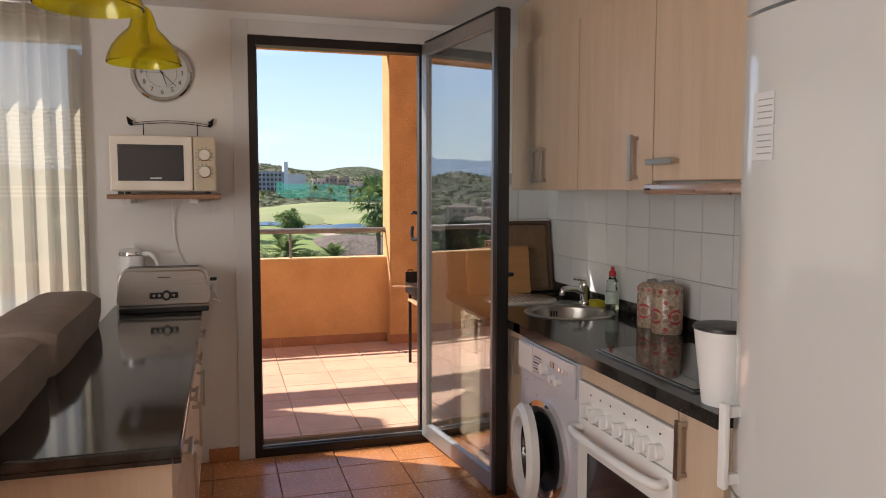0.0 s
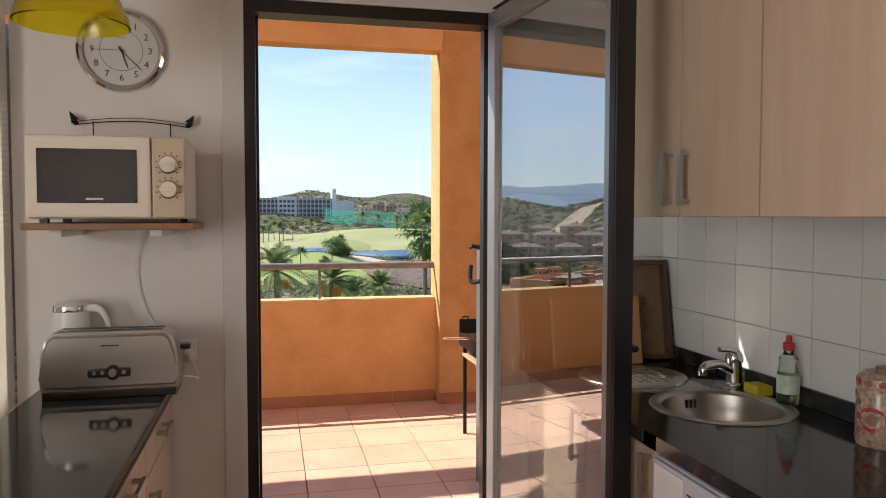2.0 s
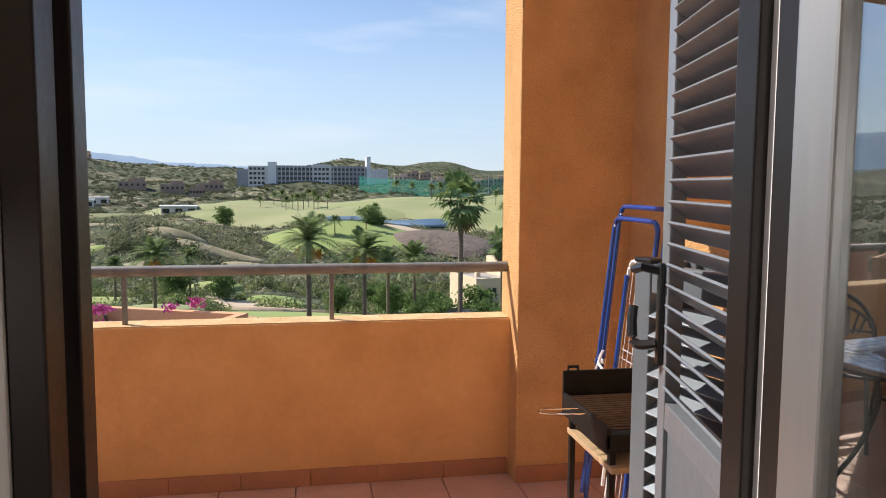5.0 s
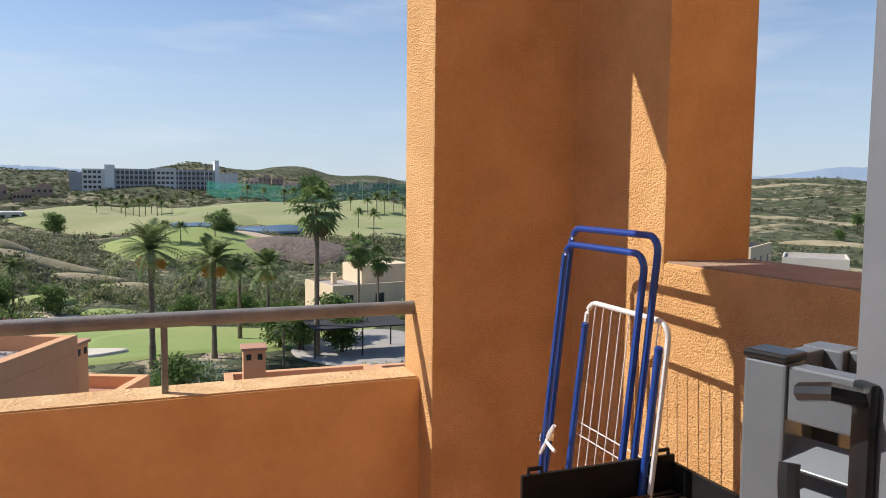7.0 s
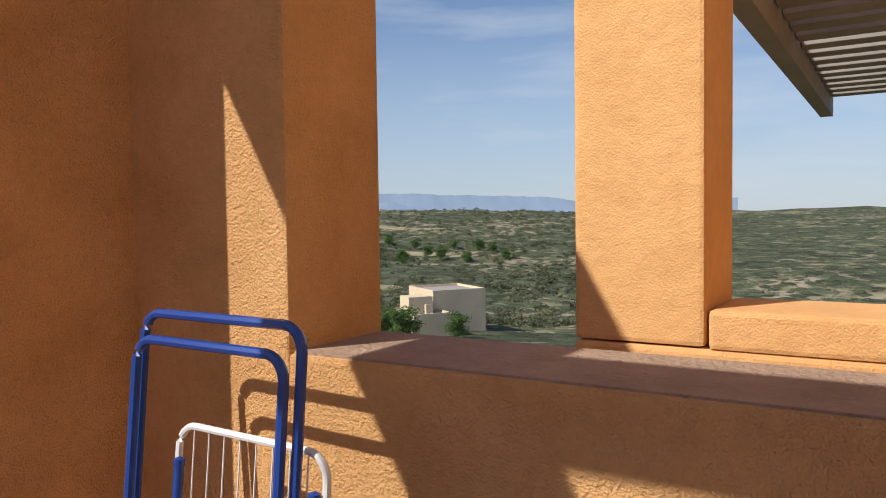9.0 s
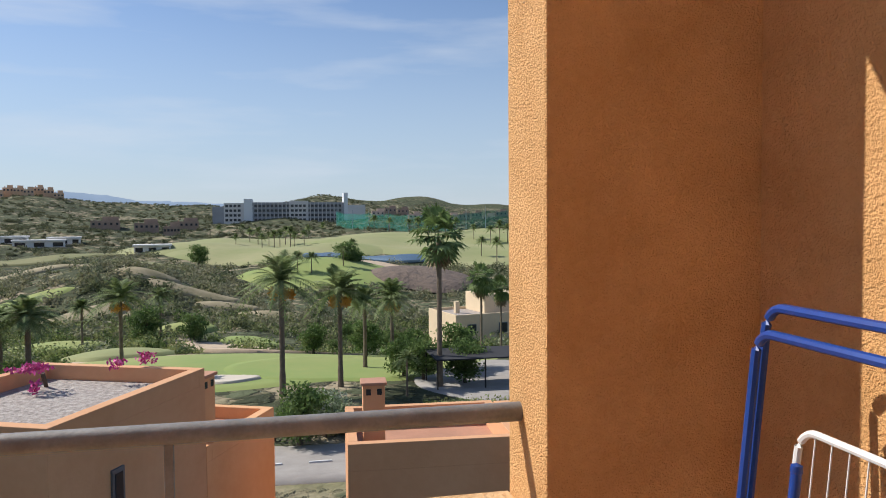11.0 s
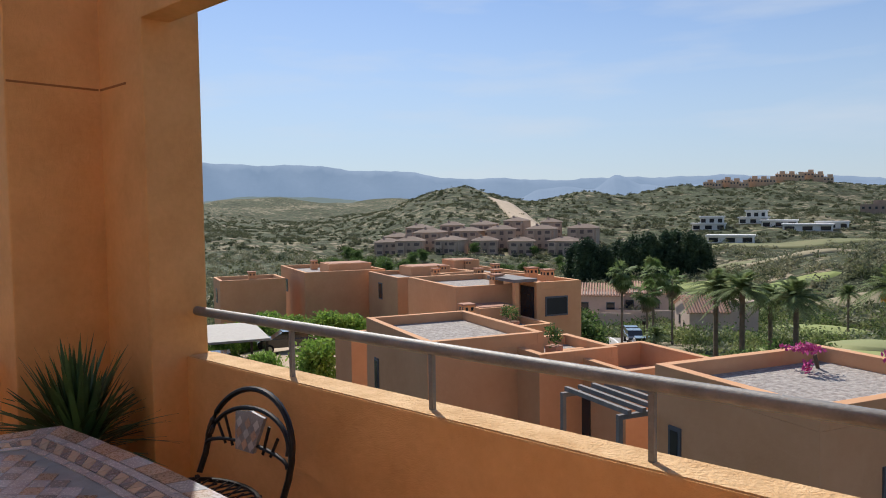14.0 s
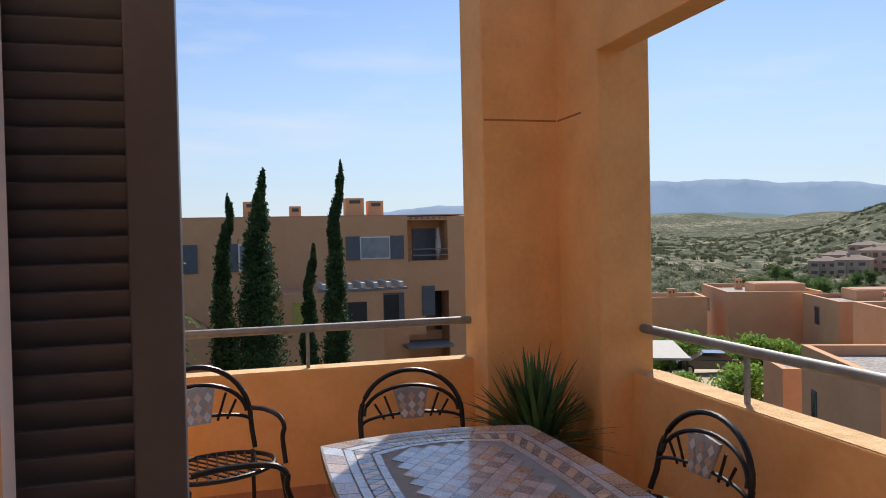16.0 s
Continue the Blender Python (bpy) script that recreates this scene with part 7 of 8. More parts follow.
hedge = plant_at(leafy_tree("clipped_shrub", "bright green rounded garden shrub", "shrub", 2.2, 2.6, BRIGHT, 41, 0.10, 420, 9, 0.15, 0, "bright shrubs by the lane"), 56.2, 61, 1.2)
for az, d, s in ((57.0, 63, 1.25), (55.2, 62, 1.35), (53.8, 64, 1.2), (51.2, 60, 1.3), (50.0, 61, 1.15), (48.9, 60, 1.3), (48.0, 62, 1.2), (51.9, 43, 1.35), (55.3, 45, 0.85), (59.2, 60, 1.3), (31.8, 58, 1.1), (30.9, 60, 1.1), (22.8, 57, 1.2), (17.6, 47, 1.1), (16.8, 48, 0.9)):
    again(hedge, az, d, s, az)
ole = plant_at(leafy_tree("oleander", "grey green flowering oleander bush", "shrub", 3.0, 5.0, OLEANDER, 51, 0.12, 420, 10, 0.15), 22.0, 50)
for az, d, s in ((20.0, 50, 0.9), (18.4, 49, 0.8), (29.5, 17.5, 0.42), (-3.6, 47, 0.8), (-2.4, 50, 0.6)):
    again(ole, az, d, s, az)
MAGENTA = mat("magenta bougainvillea bracts", (0.68, 0.09, 0.33), 0.7, var=0.3, scale=3, island=0.3)

# cypresses beside the apartment block
CYP = foliage("cypress foliage", ((0.028, 0.055, 0.02), (0.05, 0.09, 0.03), (0.08, 0.12, 0.045)), 1.5, 0.35, 0.15)
for az, d, top, w, seed in ((91.0, 26.5, 2.91, 1.1, 1), (88.5, 26.0, 4.87, 2.2, 2), (82.7, 27.5, 5.4, 1.05, 3), (84.8, 27.0, -0.74, 0.75, 4)):
    a = radians(az)
    x, y = 0.48 - d * math.sin(a), 0.45 + d * math.cos(a)
    zt = 1.69 + d * math.tan(radians(top))
    g = terrain(x, y)
    hh = zt - g
    t = thing("cypress", "slender dark green cypress with bent tip", "tree", (x, y, g), "cypresses by the apartments")
    bm = B()
    cyl(bm, (0, 0, -0.3), (0, 0, hh * 0.9), 0.14, 0.03, seg=8)
    part("trunk", bm, BARK, t)
    r = random.Random(seed)
    cl = []
    for k in range(60):
        f = (k + 0.5) / 60
        ww = w * 0.5 * min(1, 1.75 * (1 - f)) ** 0.85 * min(1, 0.55 + 2.2 * f) * r.uniform(0.93, 1.06) + 0.04
        bend = 0.35 * max(0, f - 0.86) / 0.14
        cl.append(((r.uniform(-0.08, 0.08) + 0.0, bend * 0.9 + r.uniform(-0.08, 0.08), hh * (0.04 + 0.955 * f)), (ww, ww, hh * 0.024), 800))
    ob = new("crown", leaf_mesh("crown", cl, CYP, 0.062, seed))
    ob.parent = t

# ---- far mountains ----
# Distance haze is put into the backdrops as bluish colour and a faint glow.
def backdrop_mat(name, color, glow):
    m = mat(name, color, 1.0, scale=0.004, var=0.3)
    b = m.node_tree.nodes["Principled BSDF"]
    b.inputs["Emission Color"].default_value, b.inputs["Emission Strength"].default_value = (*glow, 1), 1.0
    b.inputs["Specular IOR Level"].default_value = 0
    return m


HAZE_GLOW = backdrop_mat("hazy blue mountain", (0.10, 0.11, 0.13), (0.20, 0.28, 0.40))
HAZE_GLOW_GREEN = backdrop_mat("hazy green foothill", (0.10, 0.11, 0.08), (0.10, 0.14, 0.17))


def ridge(name, d, az0, az1, heights, material, label, seed):
    """A mountain chain with a jagged crest, as a thick body."""
    r, grid = random.Random(seed), []
    n = 240
    ph = [r.uniform(0, 6.3) for _ in range(8)]
    crest, calm = [], min(1.0, abs(az1 - az0) / 70) ** 1.5
    for k in range(n + 1):
        f = k / n * (len(heights) - 1)
        i = min(int(f), len(heights) - 2)
        g = f - i
        g = g * g * (3 - 2 * g)
        e = heights[i] * (1 - g) + heights[i + 1] * g
        e += calm * (0.05 * math.sin(k * 0.31 + ph[0]) + 0.035 * math.sin(k * 0.73 + ph[1]) + 0.02 * math.sin(k * 1.7 + ph[2]) + 0.012 * math.sin(k * 2.9 + ph[3]))
        crest.append(max(e, -0.4))
    for j, (dd, hf) in enumerate(((-420, -0.2), (-300, 0.25), (-160, 0.62), (-60, 0.86), (0, 1.0), (80, 0.8), (200, -0.2))):
        row = []
        for k in range(n + 1):
            a = radians(az0 + (az1 - az0) * k / n)
            q = d + dd + 25 * calm * math.sin(k * 0.5 + j)
            w = 1 + calm * (0.05 * math.sin(k * 0.9 + j * 1.7 + ph[4]) + 0.03 * math.sin(k * 2.3 + j + ph[5])) * (1 if 0 < j < 4 else 0)
            row.append((-q * math.sin(a), q * math.cos(a), 1.7 + q * math.tan(radians(crest[k])) * hf * w if hf > 0 else -60))
        grid.append(row)
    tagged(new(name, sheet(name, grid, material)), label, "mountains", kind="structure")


ridge("backdrop", 4400, 100, 8, [1.0, 1.2, 1.4, 1.8, 2.3, 3.1, 3.75, 3.6, 3.15, 2.5, 2.3, 2.35, 2.3, 2.0, 1.4], HAZE_GLOW, "long hazy blue mountain range", 3)
ridge("backdrop", 3300, 37, 22, [0.9, 1.6, 1.75, 1.5, 2.55, 1.8, 1.6, 1.7, 1.1], HAZE_GLOW, "dark hazy conical foothills", 5)
ridge("backdrop", 2000, 70, 40, [0.1, 0.5, 0.9, 1.3, 1.2, 0.9, 0.7, 0.4], HAZE_GLOW_GREEN, "hazy green foothills in the valley", 9)
ridge("backdrop", 4400, -40, -80, [1.0, 1.3, 1.9, 1.95, 1.75, 1.6, 1.1, 1.0, 1.2], HAZE_GLOW, "pale blue mountains over the plain", 7)
ridge("backdrop", 2600, -50, -62, [0.2, 0.8, 1.35, 0.9, 0.6, 0.5, 0.2], HAZE_GLOW, "small hazy cone hill", 8)
ridge("backdrop", 4500, 8, -30, [1.4, 1.2, 0.8, 0.7, 0.9, 0.8, 0.9, 0.6], HAZE_GLOW, "faint hazy skyline over the sea", 6)

bm, r_ = B(), random.Random(17)
for k in range(70):
    a, q = radians(-57.2 - 8.5 * r_.random() ** 1.2), r_.uniform(2050, 2350)
    x, y, w_, h_ = -q * math.sin(a), q * math.cos(a), r_.uniform(4, 13), r_.uniform(6, 16)
    box(bm, x - w_, x + w_, y - w_, y + w_, -30, q * 0.0008 + h_)
# the town gets its haze from the same painted glow
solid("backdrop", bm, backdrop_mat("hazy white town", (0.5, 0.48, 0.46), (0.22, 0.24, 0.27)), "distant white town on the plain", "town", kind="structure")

# ---- houses ----
GRAVEL = mat("grey roof gravel", (0.50, 0.45, 0.41), 0.95, scale=7, color2=(0.20, 0.17, 0.15), bump=1.0, bscale=9, bdist=0.06)
ROOFTILE = mat("terracotta roof terrace", (0.50, 0.26, 0.17), 0.9, scale=1, var=0.2)
PANTILE = mat("clay pantile roof", (0.66, 0.38, 0.27), 0.9, scale=1.5, var=0.3, random_mix=0.1)
WINDOW_DARK = mat("dark window glass", (0.03, 0.035, 0.045), 0.1, var=0.3, scale=0.5)
SHUT_BLUE = mat("blue grey shutter", (0.10, 0.115, 0.14), 0.5, var=0.2, scale=4)
GREY_WOOD = mat("grey pergola timber", (0.24, 0.22, 0.21), 0.8, var=0.25, scale=3)


def chimney(parent, u, v, z0, h, s=0.32, material=None):
    c = part("chimney", bx(u - s, u + s, v - s, v + s, z0, z0 + h, bevel=0.02), material or STUCCO_FAR, parent)
    part("chimney_cap", bx(u - s - 0.06, u + s + 0.06, v - s - 0.06, v + s + 0.06, z0 + h, z0 + h + 0.09, bevel=0.02), ROOFTILE, c)
    for k in (-1, 1):
        part("vent", bx(u + k * s * 0.5 - 0.07, u + k * s * 0.5 + 0.07, v - s - 0.012, v - s - 0.002, z0 + h - 0.28, z0 + h - 0.10), WINDOW_DARK, c)
        part("vent", bx(u + s + 0.002, u + s + 0.012, v + k * s * 0.5 - 0.07, v + k * s * 0.5 + 0.07, z0 + h - 0.28, z0 + h - 0.10), WINDOW_DARK, c)


def shutter_window(parent, face, pos, z, w, h, depth_at):
    """A shuttered window proud of a wall: face is 'front' (y = depth_at) or 'side' (x = depth_at)."""
    q = 0.05
    if face == "front":
        f = part("window", bx(pos - w / 2, pos + w / 2, depth_at - q, depth_at + 0.02, z, z + h, bevel=0.01), SHUT_BLUE, parent)
        part("pane", bx(pos - w / 2 + 0.08, pos + w / 2 - 0.08, depth_at - q - 0.012, depth_at - q - 0.002, z + 0.1, z + h - 0.1), WINDOW_DARK, f)
    else:
        f = part("window", bx(depth_at - 0.02, depth_at + q, pos - w / 2, pos + w / 2, z, z + h, bevel=0.01), SHUT_BLUE, parent)
        part("pane", bx(depth_at + q + 0.002, depth_at + q + 0.012, pos - w / 2 + 0.08, pos + w / 2 - 0.08, z + 0.1, z + h - 0.1), WINDOW_DARK, f)


def flat_house(label, x, y, w, d, top, rot=-23.5, roof=None, material=None, base=-13.0, par=0.45, chims=(), wins=()):
    """A flat-roofed house with parapet; (x, y) is its corner nearest the terrace, walls run back and to the left."""
    hs = thing("house", label, "house", Matrix.Translation((x, y, 0)) @ Matrix.Rotation(radians(rot), 4, "Z"), "houses below the terrace")
    mt, t = material or STUCCO_FAR, 0.28
    part("wall", bx(-w, 0, 0, d, base, top - par), mt, hs)
    for x0, x1, y0, y1 in ((-w, 0, 0, t), (-w, 0, d - t, d), (-w, -w + t, t, d - t), (-t, 0, t, d - t)):
        part("parapet", bx(x0, x1, y0, y1, top - par + 0.0005, top, bevel=0.015), mt, hs)
    part("roof", bx(-w + t, -t, t, d - t, top - par + 0.001, top - par + 0.06), roof or GRAVEL, hs)
    for u, v, h in chims:
        chimney(hs, u, v, top - par + 0.06, h, material=mt)
    for face, pos, z, ww, hh in wins:
        shutter_window(hs, face, pos, z, ww, hh, 0)
    return hs


hA = flat_house("orange house with gravel roof and bougainvillea", -3.66, 15.68, 4.75, 5.7, -2.2, wins=(("front", -4.0, -5.1, 0.42, 1.5), ("side", 2.0, -5.2, 0.42, 1.6)))
hA2 = flat_house("lower orange wing with chimney and roof terrace", -1.38, 20.95, 3.6, 4.2, -4.3, roof=ROOFTILE, chims=((-0.55, 0.6, 2.1),), material=STUCCO_FAR2)
bv = [((-5.35, 20.7, -1.95), (0.36, 0.34, 0.14), 150), ((-5.7, 21.0, -2.05), (0.55, 0.3, 0.10), 110), ((-5.25, 20.3, -2.35), (0.13, 0.13, 0.2), 60), ((-3.6, 21.25, -2.05), (0.22, 0.2, 0.14), 80), ((-2.9, 21.45, -1.95), (0.3, 0.25, 0.2), 110)]
bo = thing("bougainvillea", "magenta bougainvillea spilling over the roof edge", "plant", (0, 0, 0))
o = new("blossom", leaf_mesh("blossom", bv, MAGENTA, 0.06, 3))
o.parent = bo
bm = B()
tube(bm, [(-5.2, 22.4, -9), (-5.2, 22.0, -4), (-5.35, 21.2, -2.2)], 0.05, 6)
part("stem", bm, BARK, bo)
hB = flat_house("orange house with sunlit roof terrace", 7.2, 20.6, 4.9, 4.2, -4.5, rot=-3.5, roof=ROOFTILE, par=0.75, chims=((-4.1, 1.6, 2.0),))
hB2 = flat_house("long orange house wing behind", 14.5, 19.6, 7.2, 5.0, -4.6, rot=-3.5, roof=ROOFTILE)
hC = flat_house("orange house with gravel roof", -17.5, 19.2, 7.0, 4.8, -2.95, wins=(("front", -5.6, -6.0, 0.5, 1.5),))
hC2 = flat_house("stepped orange house wing with small roof", -14.6, 21.9, 3.4, 3.4, -3.45)
hC3 = flat_house("low orange terrace block with roof patio", -11.6, 22.6, 4.4, 4.2, -3.75, roof=ROOFTILE, par=0.95)
part("door", bx(-3.3, -2.0, -0.06, 0.01, -7.4, -5.1), WINDOW_DARK, hC3, "dark glazed entrance door")
part("door", bx(-4.35, -3.7, -0.05, 0.01, -7.4, -5.4), WHITE_PLASTIC, hC3, "white panelled door")
bm = B()
lathe(bm, [(0.0, 0), (0.12, 0.02), (0.12, 0.1), (0.0, 0.12)], centre=(-3.5, -0.08, -5.2), seg=14)
part("wall_lamp", bm, WHITE_PLASTIC, hC3)
hD = flat_house("orange house with stepped parapet", -29.0, 33.6, 8.0, 6.0, -2.9, chims=((-0.8, 3.2, 0.9),))
hD1 = flat_house("lower orange house with chimney", -25.0, 29.0, 6.5, 6.0, -4.6, material=STUCCO_FAR2, chims=((-1.0, 1.2, 1.6),))
hD2 = flat_house("orange house with corner balconies", -25.5, 37.0, 6.2, 3.2, -2.7, material=STUCCO_FAR2, roof=ROOFTILE, chims=((-2.0, 2.0, 0.9), (-4.0, 2.0, 0.9)), wins=(("side", 1.4, -4.8, 1.6, 1.2), ("side", 1.4, -8.0, 1.6, 1.4)))
CURTAIN_ORANGE = mat("orange sun curtain", (0.70, 0.33, 0.07), 0.9, var=0.2, scale=3)
for z in (-5.0, -8.0):
    part("balcony_recess", bx(-3.0, -0.3, -0.06, 0.02, z, z + 2.0), WINDOW_DARK, hD2, "dark glazed balcony doors")
    part("balcony_slab", bx(-3.3, 0.0, -1.5, -0.001, z - 0.25, z - 0.001, bevel=0.02), STUCCO_FAR2, hD2)
    part("balcony_front", bx(-3.3, 0.0, -1.5, -1.32, z, z + 0.55, bevel=0.02), STUCCO_FAR2, hD2)
    part("balcony_rail", bx(-3.2, -0.1, -1.45, -1.39, z + 0.85, z + 0.9), ALU_DARK, hD2)
    for u in (-3.3, -0.3):
        part("balcony_pier", bx(u, u + 0.3, -1.5, -1.2, z + 0.551, z + 2.4, bevel=0.02), STUCCO_FAR2, hD2)
    part("balcony_curtain", bx(-2.9, -1.6 if z < -6 else -2.3, -0.4, -0.34, z + 0.1, z + 1.9), CURTAIN_ORANGE, hD2, "orange sun curtain")
part("balcony_roof", bx(-3.4, 0.1, -1.6, -0.001, -2.64, -2.45, bevel=0.02), GREY_WOOD, hD2)
hE = flat_house("far orange house with square window", -56, 42.5, 11, 8, -3.9, wins=(("front", -8.0, -6.4, 1.1, 1.3),), chims=((-8.5, 3, 0.9),))
hE2 = flat_house("far orange house by the steps", -60.0, 36.0, 5, 6, -4.4, wins=(("front", -2.4, -6.6, 0.9, 1.3),), chims=((-0.8, 3, 1.0),))
hF = flat_house("long flat orange house row", -45.5, 44.5, 8, 9, -4.0, wins=(("front", -4.5, -6.3, 1.0, 1.5),), chims=((-1, 4, 0.9), (-4, 6, 0.9)))
hF2 = flat_house("long flat orange house row", -34.5, 43.0, 9, 4, -3.6, chims=((-2, 2, 1.0), (-5, 2, 0.9)))
hF3 = flat_house("orange house at the street", -41.0, 51.0, 12, 4, -3.9, chims=((-2, 2, 1.0), (-8, 2, 1.0)))
hF4 = flat_house("small orange outbuilding with gravel roof", -27.6, 24.2, 3.0, 3.2, -4.7, par=0.3)
for hs_, u0, u1, v0, v1, zb, zt in ((hD1, -6.2, -3.4, 3.2, 5.8, -5.05, -4.0), (hF, -7.6, -4.4, 3, 7, -4.45, -3.5), (hE, -6.0, -2.5, 3, 7.4, -4.35, -3.4), (hF3, -11, -8, 0.6, 3.4, -4.35, -3.2)):
    part("stair_tower", bx(u0, u1, v0, v1, zb, zt, bevel=0.02), STUCCO_FAR, hs_)
    part("tower_cap", bx(u0 + 0.2, u1 - 0.2, v0 + 0.2, v1 - 0.2, zt + 0.001, zt + 0.04), ROOFTILE, hs_)
for x, y, z in ((-24.8, 33.8, -5.0), (-25.7, 34.3, -5.0), (-15.4, 24.0, -3.9)):
    pl_ = thing("roof_plant", "green potted shrub on a roof terrace", "plant", (x, y, z))
    part("flower_pot", bx(-0.25, 0.25, -0.25, 0.25, 0, 0.4, bevel=0.03), ROOFTILE, pl_)
    o = new("leaves", leaf_mesh("leaves", [((0, 0, 0.85), (0.36, 0.32, 0.4), 200)], BROAD, 0.07, int(abs(x) * 10)))
    o.parent = pl_
# pergola by the gravel-roofed house
pg = thing("pergola", "grey timber pergola over a house entrance", "pergola", Matrix.Translation((-8.75, 16.7, -3.5)) @ Matrix.Rotation(radians(-23.5), 4, "Z"))
for k in range(6):
    part("slat", bx(-2.4, 0.4, 0.2 + 0.45 * k, 0.32 + 0.45 * k, 0.12, 0.24), GREY_WOOD, pg)
for u in (-2.3, 0.2):
    part("beam", bx(u, u + 0.12, 0.0, 2.8, 0, 0.119), GREY_WOOD, pg)
    part("post", bx(u, u + 0.12, 0.0, 0.12, -7.0, -0.001), GREY_WOOD, pg)
# street-side fence, hedge, shade roof
fence = thing("street_fence", "low dark timber fence along the road", "fence", (0, 0, 0))
for k in range(9):
    x = -6 + 1.5 * k
    part("post", bx(x - 0.05, x + 0.05, 45.4, 45.5, terrain(x, 45.4) - 0.2, terrain(x, 45.4) + 1.0), BARK, fence)
for zz in (0.45, 0.85):
    bm = B()
    tube(bm, [(-6 + 1.5 * k, 45.45, terrain(-6 + 1.5 * k, 45.4) + zz) for k in range(9)], 0.04, 5)
    part("rail", bm, BARK, fence)
me = leaf_mesh("hedge", [((3.2 + 0.5 * k, 46 + 0.15 * k, terrain(4, 46) + 0.7), (0.7, 0.6, 0.8), 300) for k in range(5)] + [((10 + 1.0 * k, 49, terrain(10 + k, 49) + 0.6), (0.8, 0.6, 0.6), 220) for k in range(14)], SHRUB, 0.10, 8)
tagged(new("hedge", me), "clipped dark hedge along the street", "hedge", kind="stuff")
sh = thing("shade_roof", "black mesh shade roof on thin posts", "shade roof", (polar(-15.2, 62).x, polar(-15.2, 62).y, polar(-15.2, 62).z))
part("canopy", bx(-4, 4, -2.5, 2.5, 2.6, 2.7), mat("black shade net", (0.03, 0.03, 0.035), 0.9), sh)
for u in (-3.9, 0, 3.9):
    for v in (-2.4, 2.4):
        part("post", bx(u - 0.05, u + 0.05, v - 0.05, v + 0.05, -0.5, 2.599), ALU_DARK, sh)

# cream villas
def villa(label, az, d, w, dep, h, rot, material, wins=3, steps=True):
    p = polar(az, d)
    v = thing("villa", label, "villa", Matrix.Translation(p) @ Matrix.Rotation(radians(rot), 4, "Z"), "pale villas")
    part("wall", bx(-w / 2, w / 2, 0, dep, -3, h), material, v)
    part("roof", bx(-w / 2 + 0.25, w / 2 - 0.25, 0.25, dep - 0.25, h, h + 0.05), GRAVEL, v)
    for x0, x1, y0, y1 in ((-w / 2, w / 2, 0, 0.25), (-w / 2, w / 2, dep - 0.25, dep), (-w / 2, -w / 2 + 0.25, 0.25, dep - 0.25), (w / 2 - 0.25, w / 2, 0.25, dep - 0.25)):
        part("parapet", bx(x0, x1, y0, y1, h + 0.0005, h + 0.4), material, v)
    if steps:
        part("upper_storey", bx(-w * 0.1, w / 2 - 0.6, dep * 0.3, dep - 0.4, h + 0.06, h + 2.6), material, v)
        part("chimney", bx(-w * 0.35, -w * 0.35 + 0.6, dep * 0.5, dep * 0.5 + 0.6, h + 0.06, h + 1.6), material, v)
    for k in range(wins):
        x = -w / 2 + w * (k + 0.5) / wins
        f = part("window", bx(x - 0.65, x + 0.65, -0.06, 0.02, h - 2.3, h - 0.9), SHUT_BLUE, v)
        part("pane", bx(x - 0.55, x + 0.55, -0.08, -0.065, h - 2.2, h - 1.0), WINDOW_DARK, f)
    return v


OFFWHITE_WARM = mat("warm off white render", (0.64, 0.58, 0.50), 0.9, scale=0.4, var=0.12)
CREST = mat("sandy terraced render", (0.72, 0.49, 0.32), 0.92, scale=0.4, var=0.2)
# far house brown with the distance haze mixed into the colour
HAZED_BROWN = mat("brown render dulled by haze", (0.40, 0.29, 0.22), 0.92, scale=0.4, var=0.25)
villa("cream flat-roofed villa among palms", -17.0, 100, 14, 9, 4.2, 12, CREAM_RENDER)
villa("cream flat-roofed villa on the plain", -60.2, 122, 10, 9, 6.6, 56, CREAM_RENDER, 1, steps=False)
villa("low cream villa wing with roof terrace", -57.9, 112, 7, 6, 3.2, 56, CREAM_RENDER, 1)
villa("pale villa with blue shutters", -50.6, 128, 11, 9, 6.4, 42, OFFWHITE_WARM, 3, steps=False)
villa("cream stepped villa with blue shutters", -45.2, 97, 12, 9, 4.0, 34, CREAM_RENDER, 3)
OFFWHITE = mat("white villa render", (0.82, 0.80, 0.77), 0.85, scale=0.4, var=0.12)


def modern_villa(az, d, w, storeys, rot):
    """Long white slabs over bands of dark glazing."""
    v = thing("villa", "white modern villa with wide dark glazing", "villa", Matrix.Translation(polar(az, d)) @ Matrix.Rotation(radians(rot), 4, "Z"), "white villas on the slope")
    part("terrace_wall", bx(-w * 0.62, w * 0.62, -3.5, 0, -4, 0.3), PALE_SOIL, v, "grey retaining wall")
    for k in range(storeys):
        z, ww, off = 0.3 + 3.2 * k, w * (1 - 0.3 * k), w * 0.1 * k
        part("wall", bx(off - ww / 2, off + ww / 2, 0.9, 8, z, z + 2.7), OFFWHITE, v)
        part("roof", bx(off - ww / 2 - 0.5, off + ww / 2 + 0.5, -0.3, 8.4, z + 2.7, z + 3.3), OFFWHITE, v)
        for q in range(3):
            x = off - ww * 0.36 + ww * 0.36 * q
            part("window", bx(x - ww * 0.10, x + ww * 0.10, 0.8, 0.95, z + 0.3, z + 2.1), WINDOW_DARK, v)
        part("pier", bx(off + ww / 2 - 0.6, off + ww / 2, -0.4, 0.9, z, z + 2.7), OFFWHITE, v)
    return v


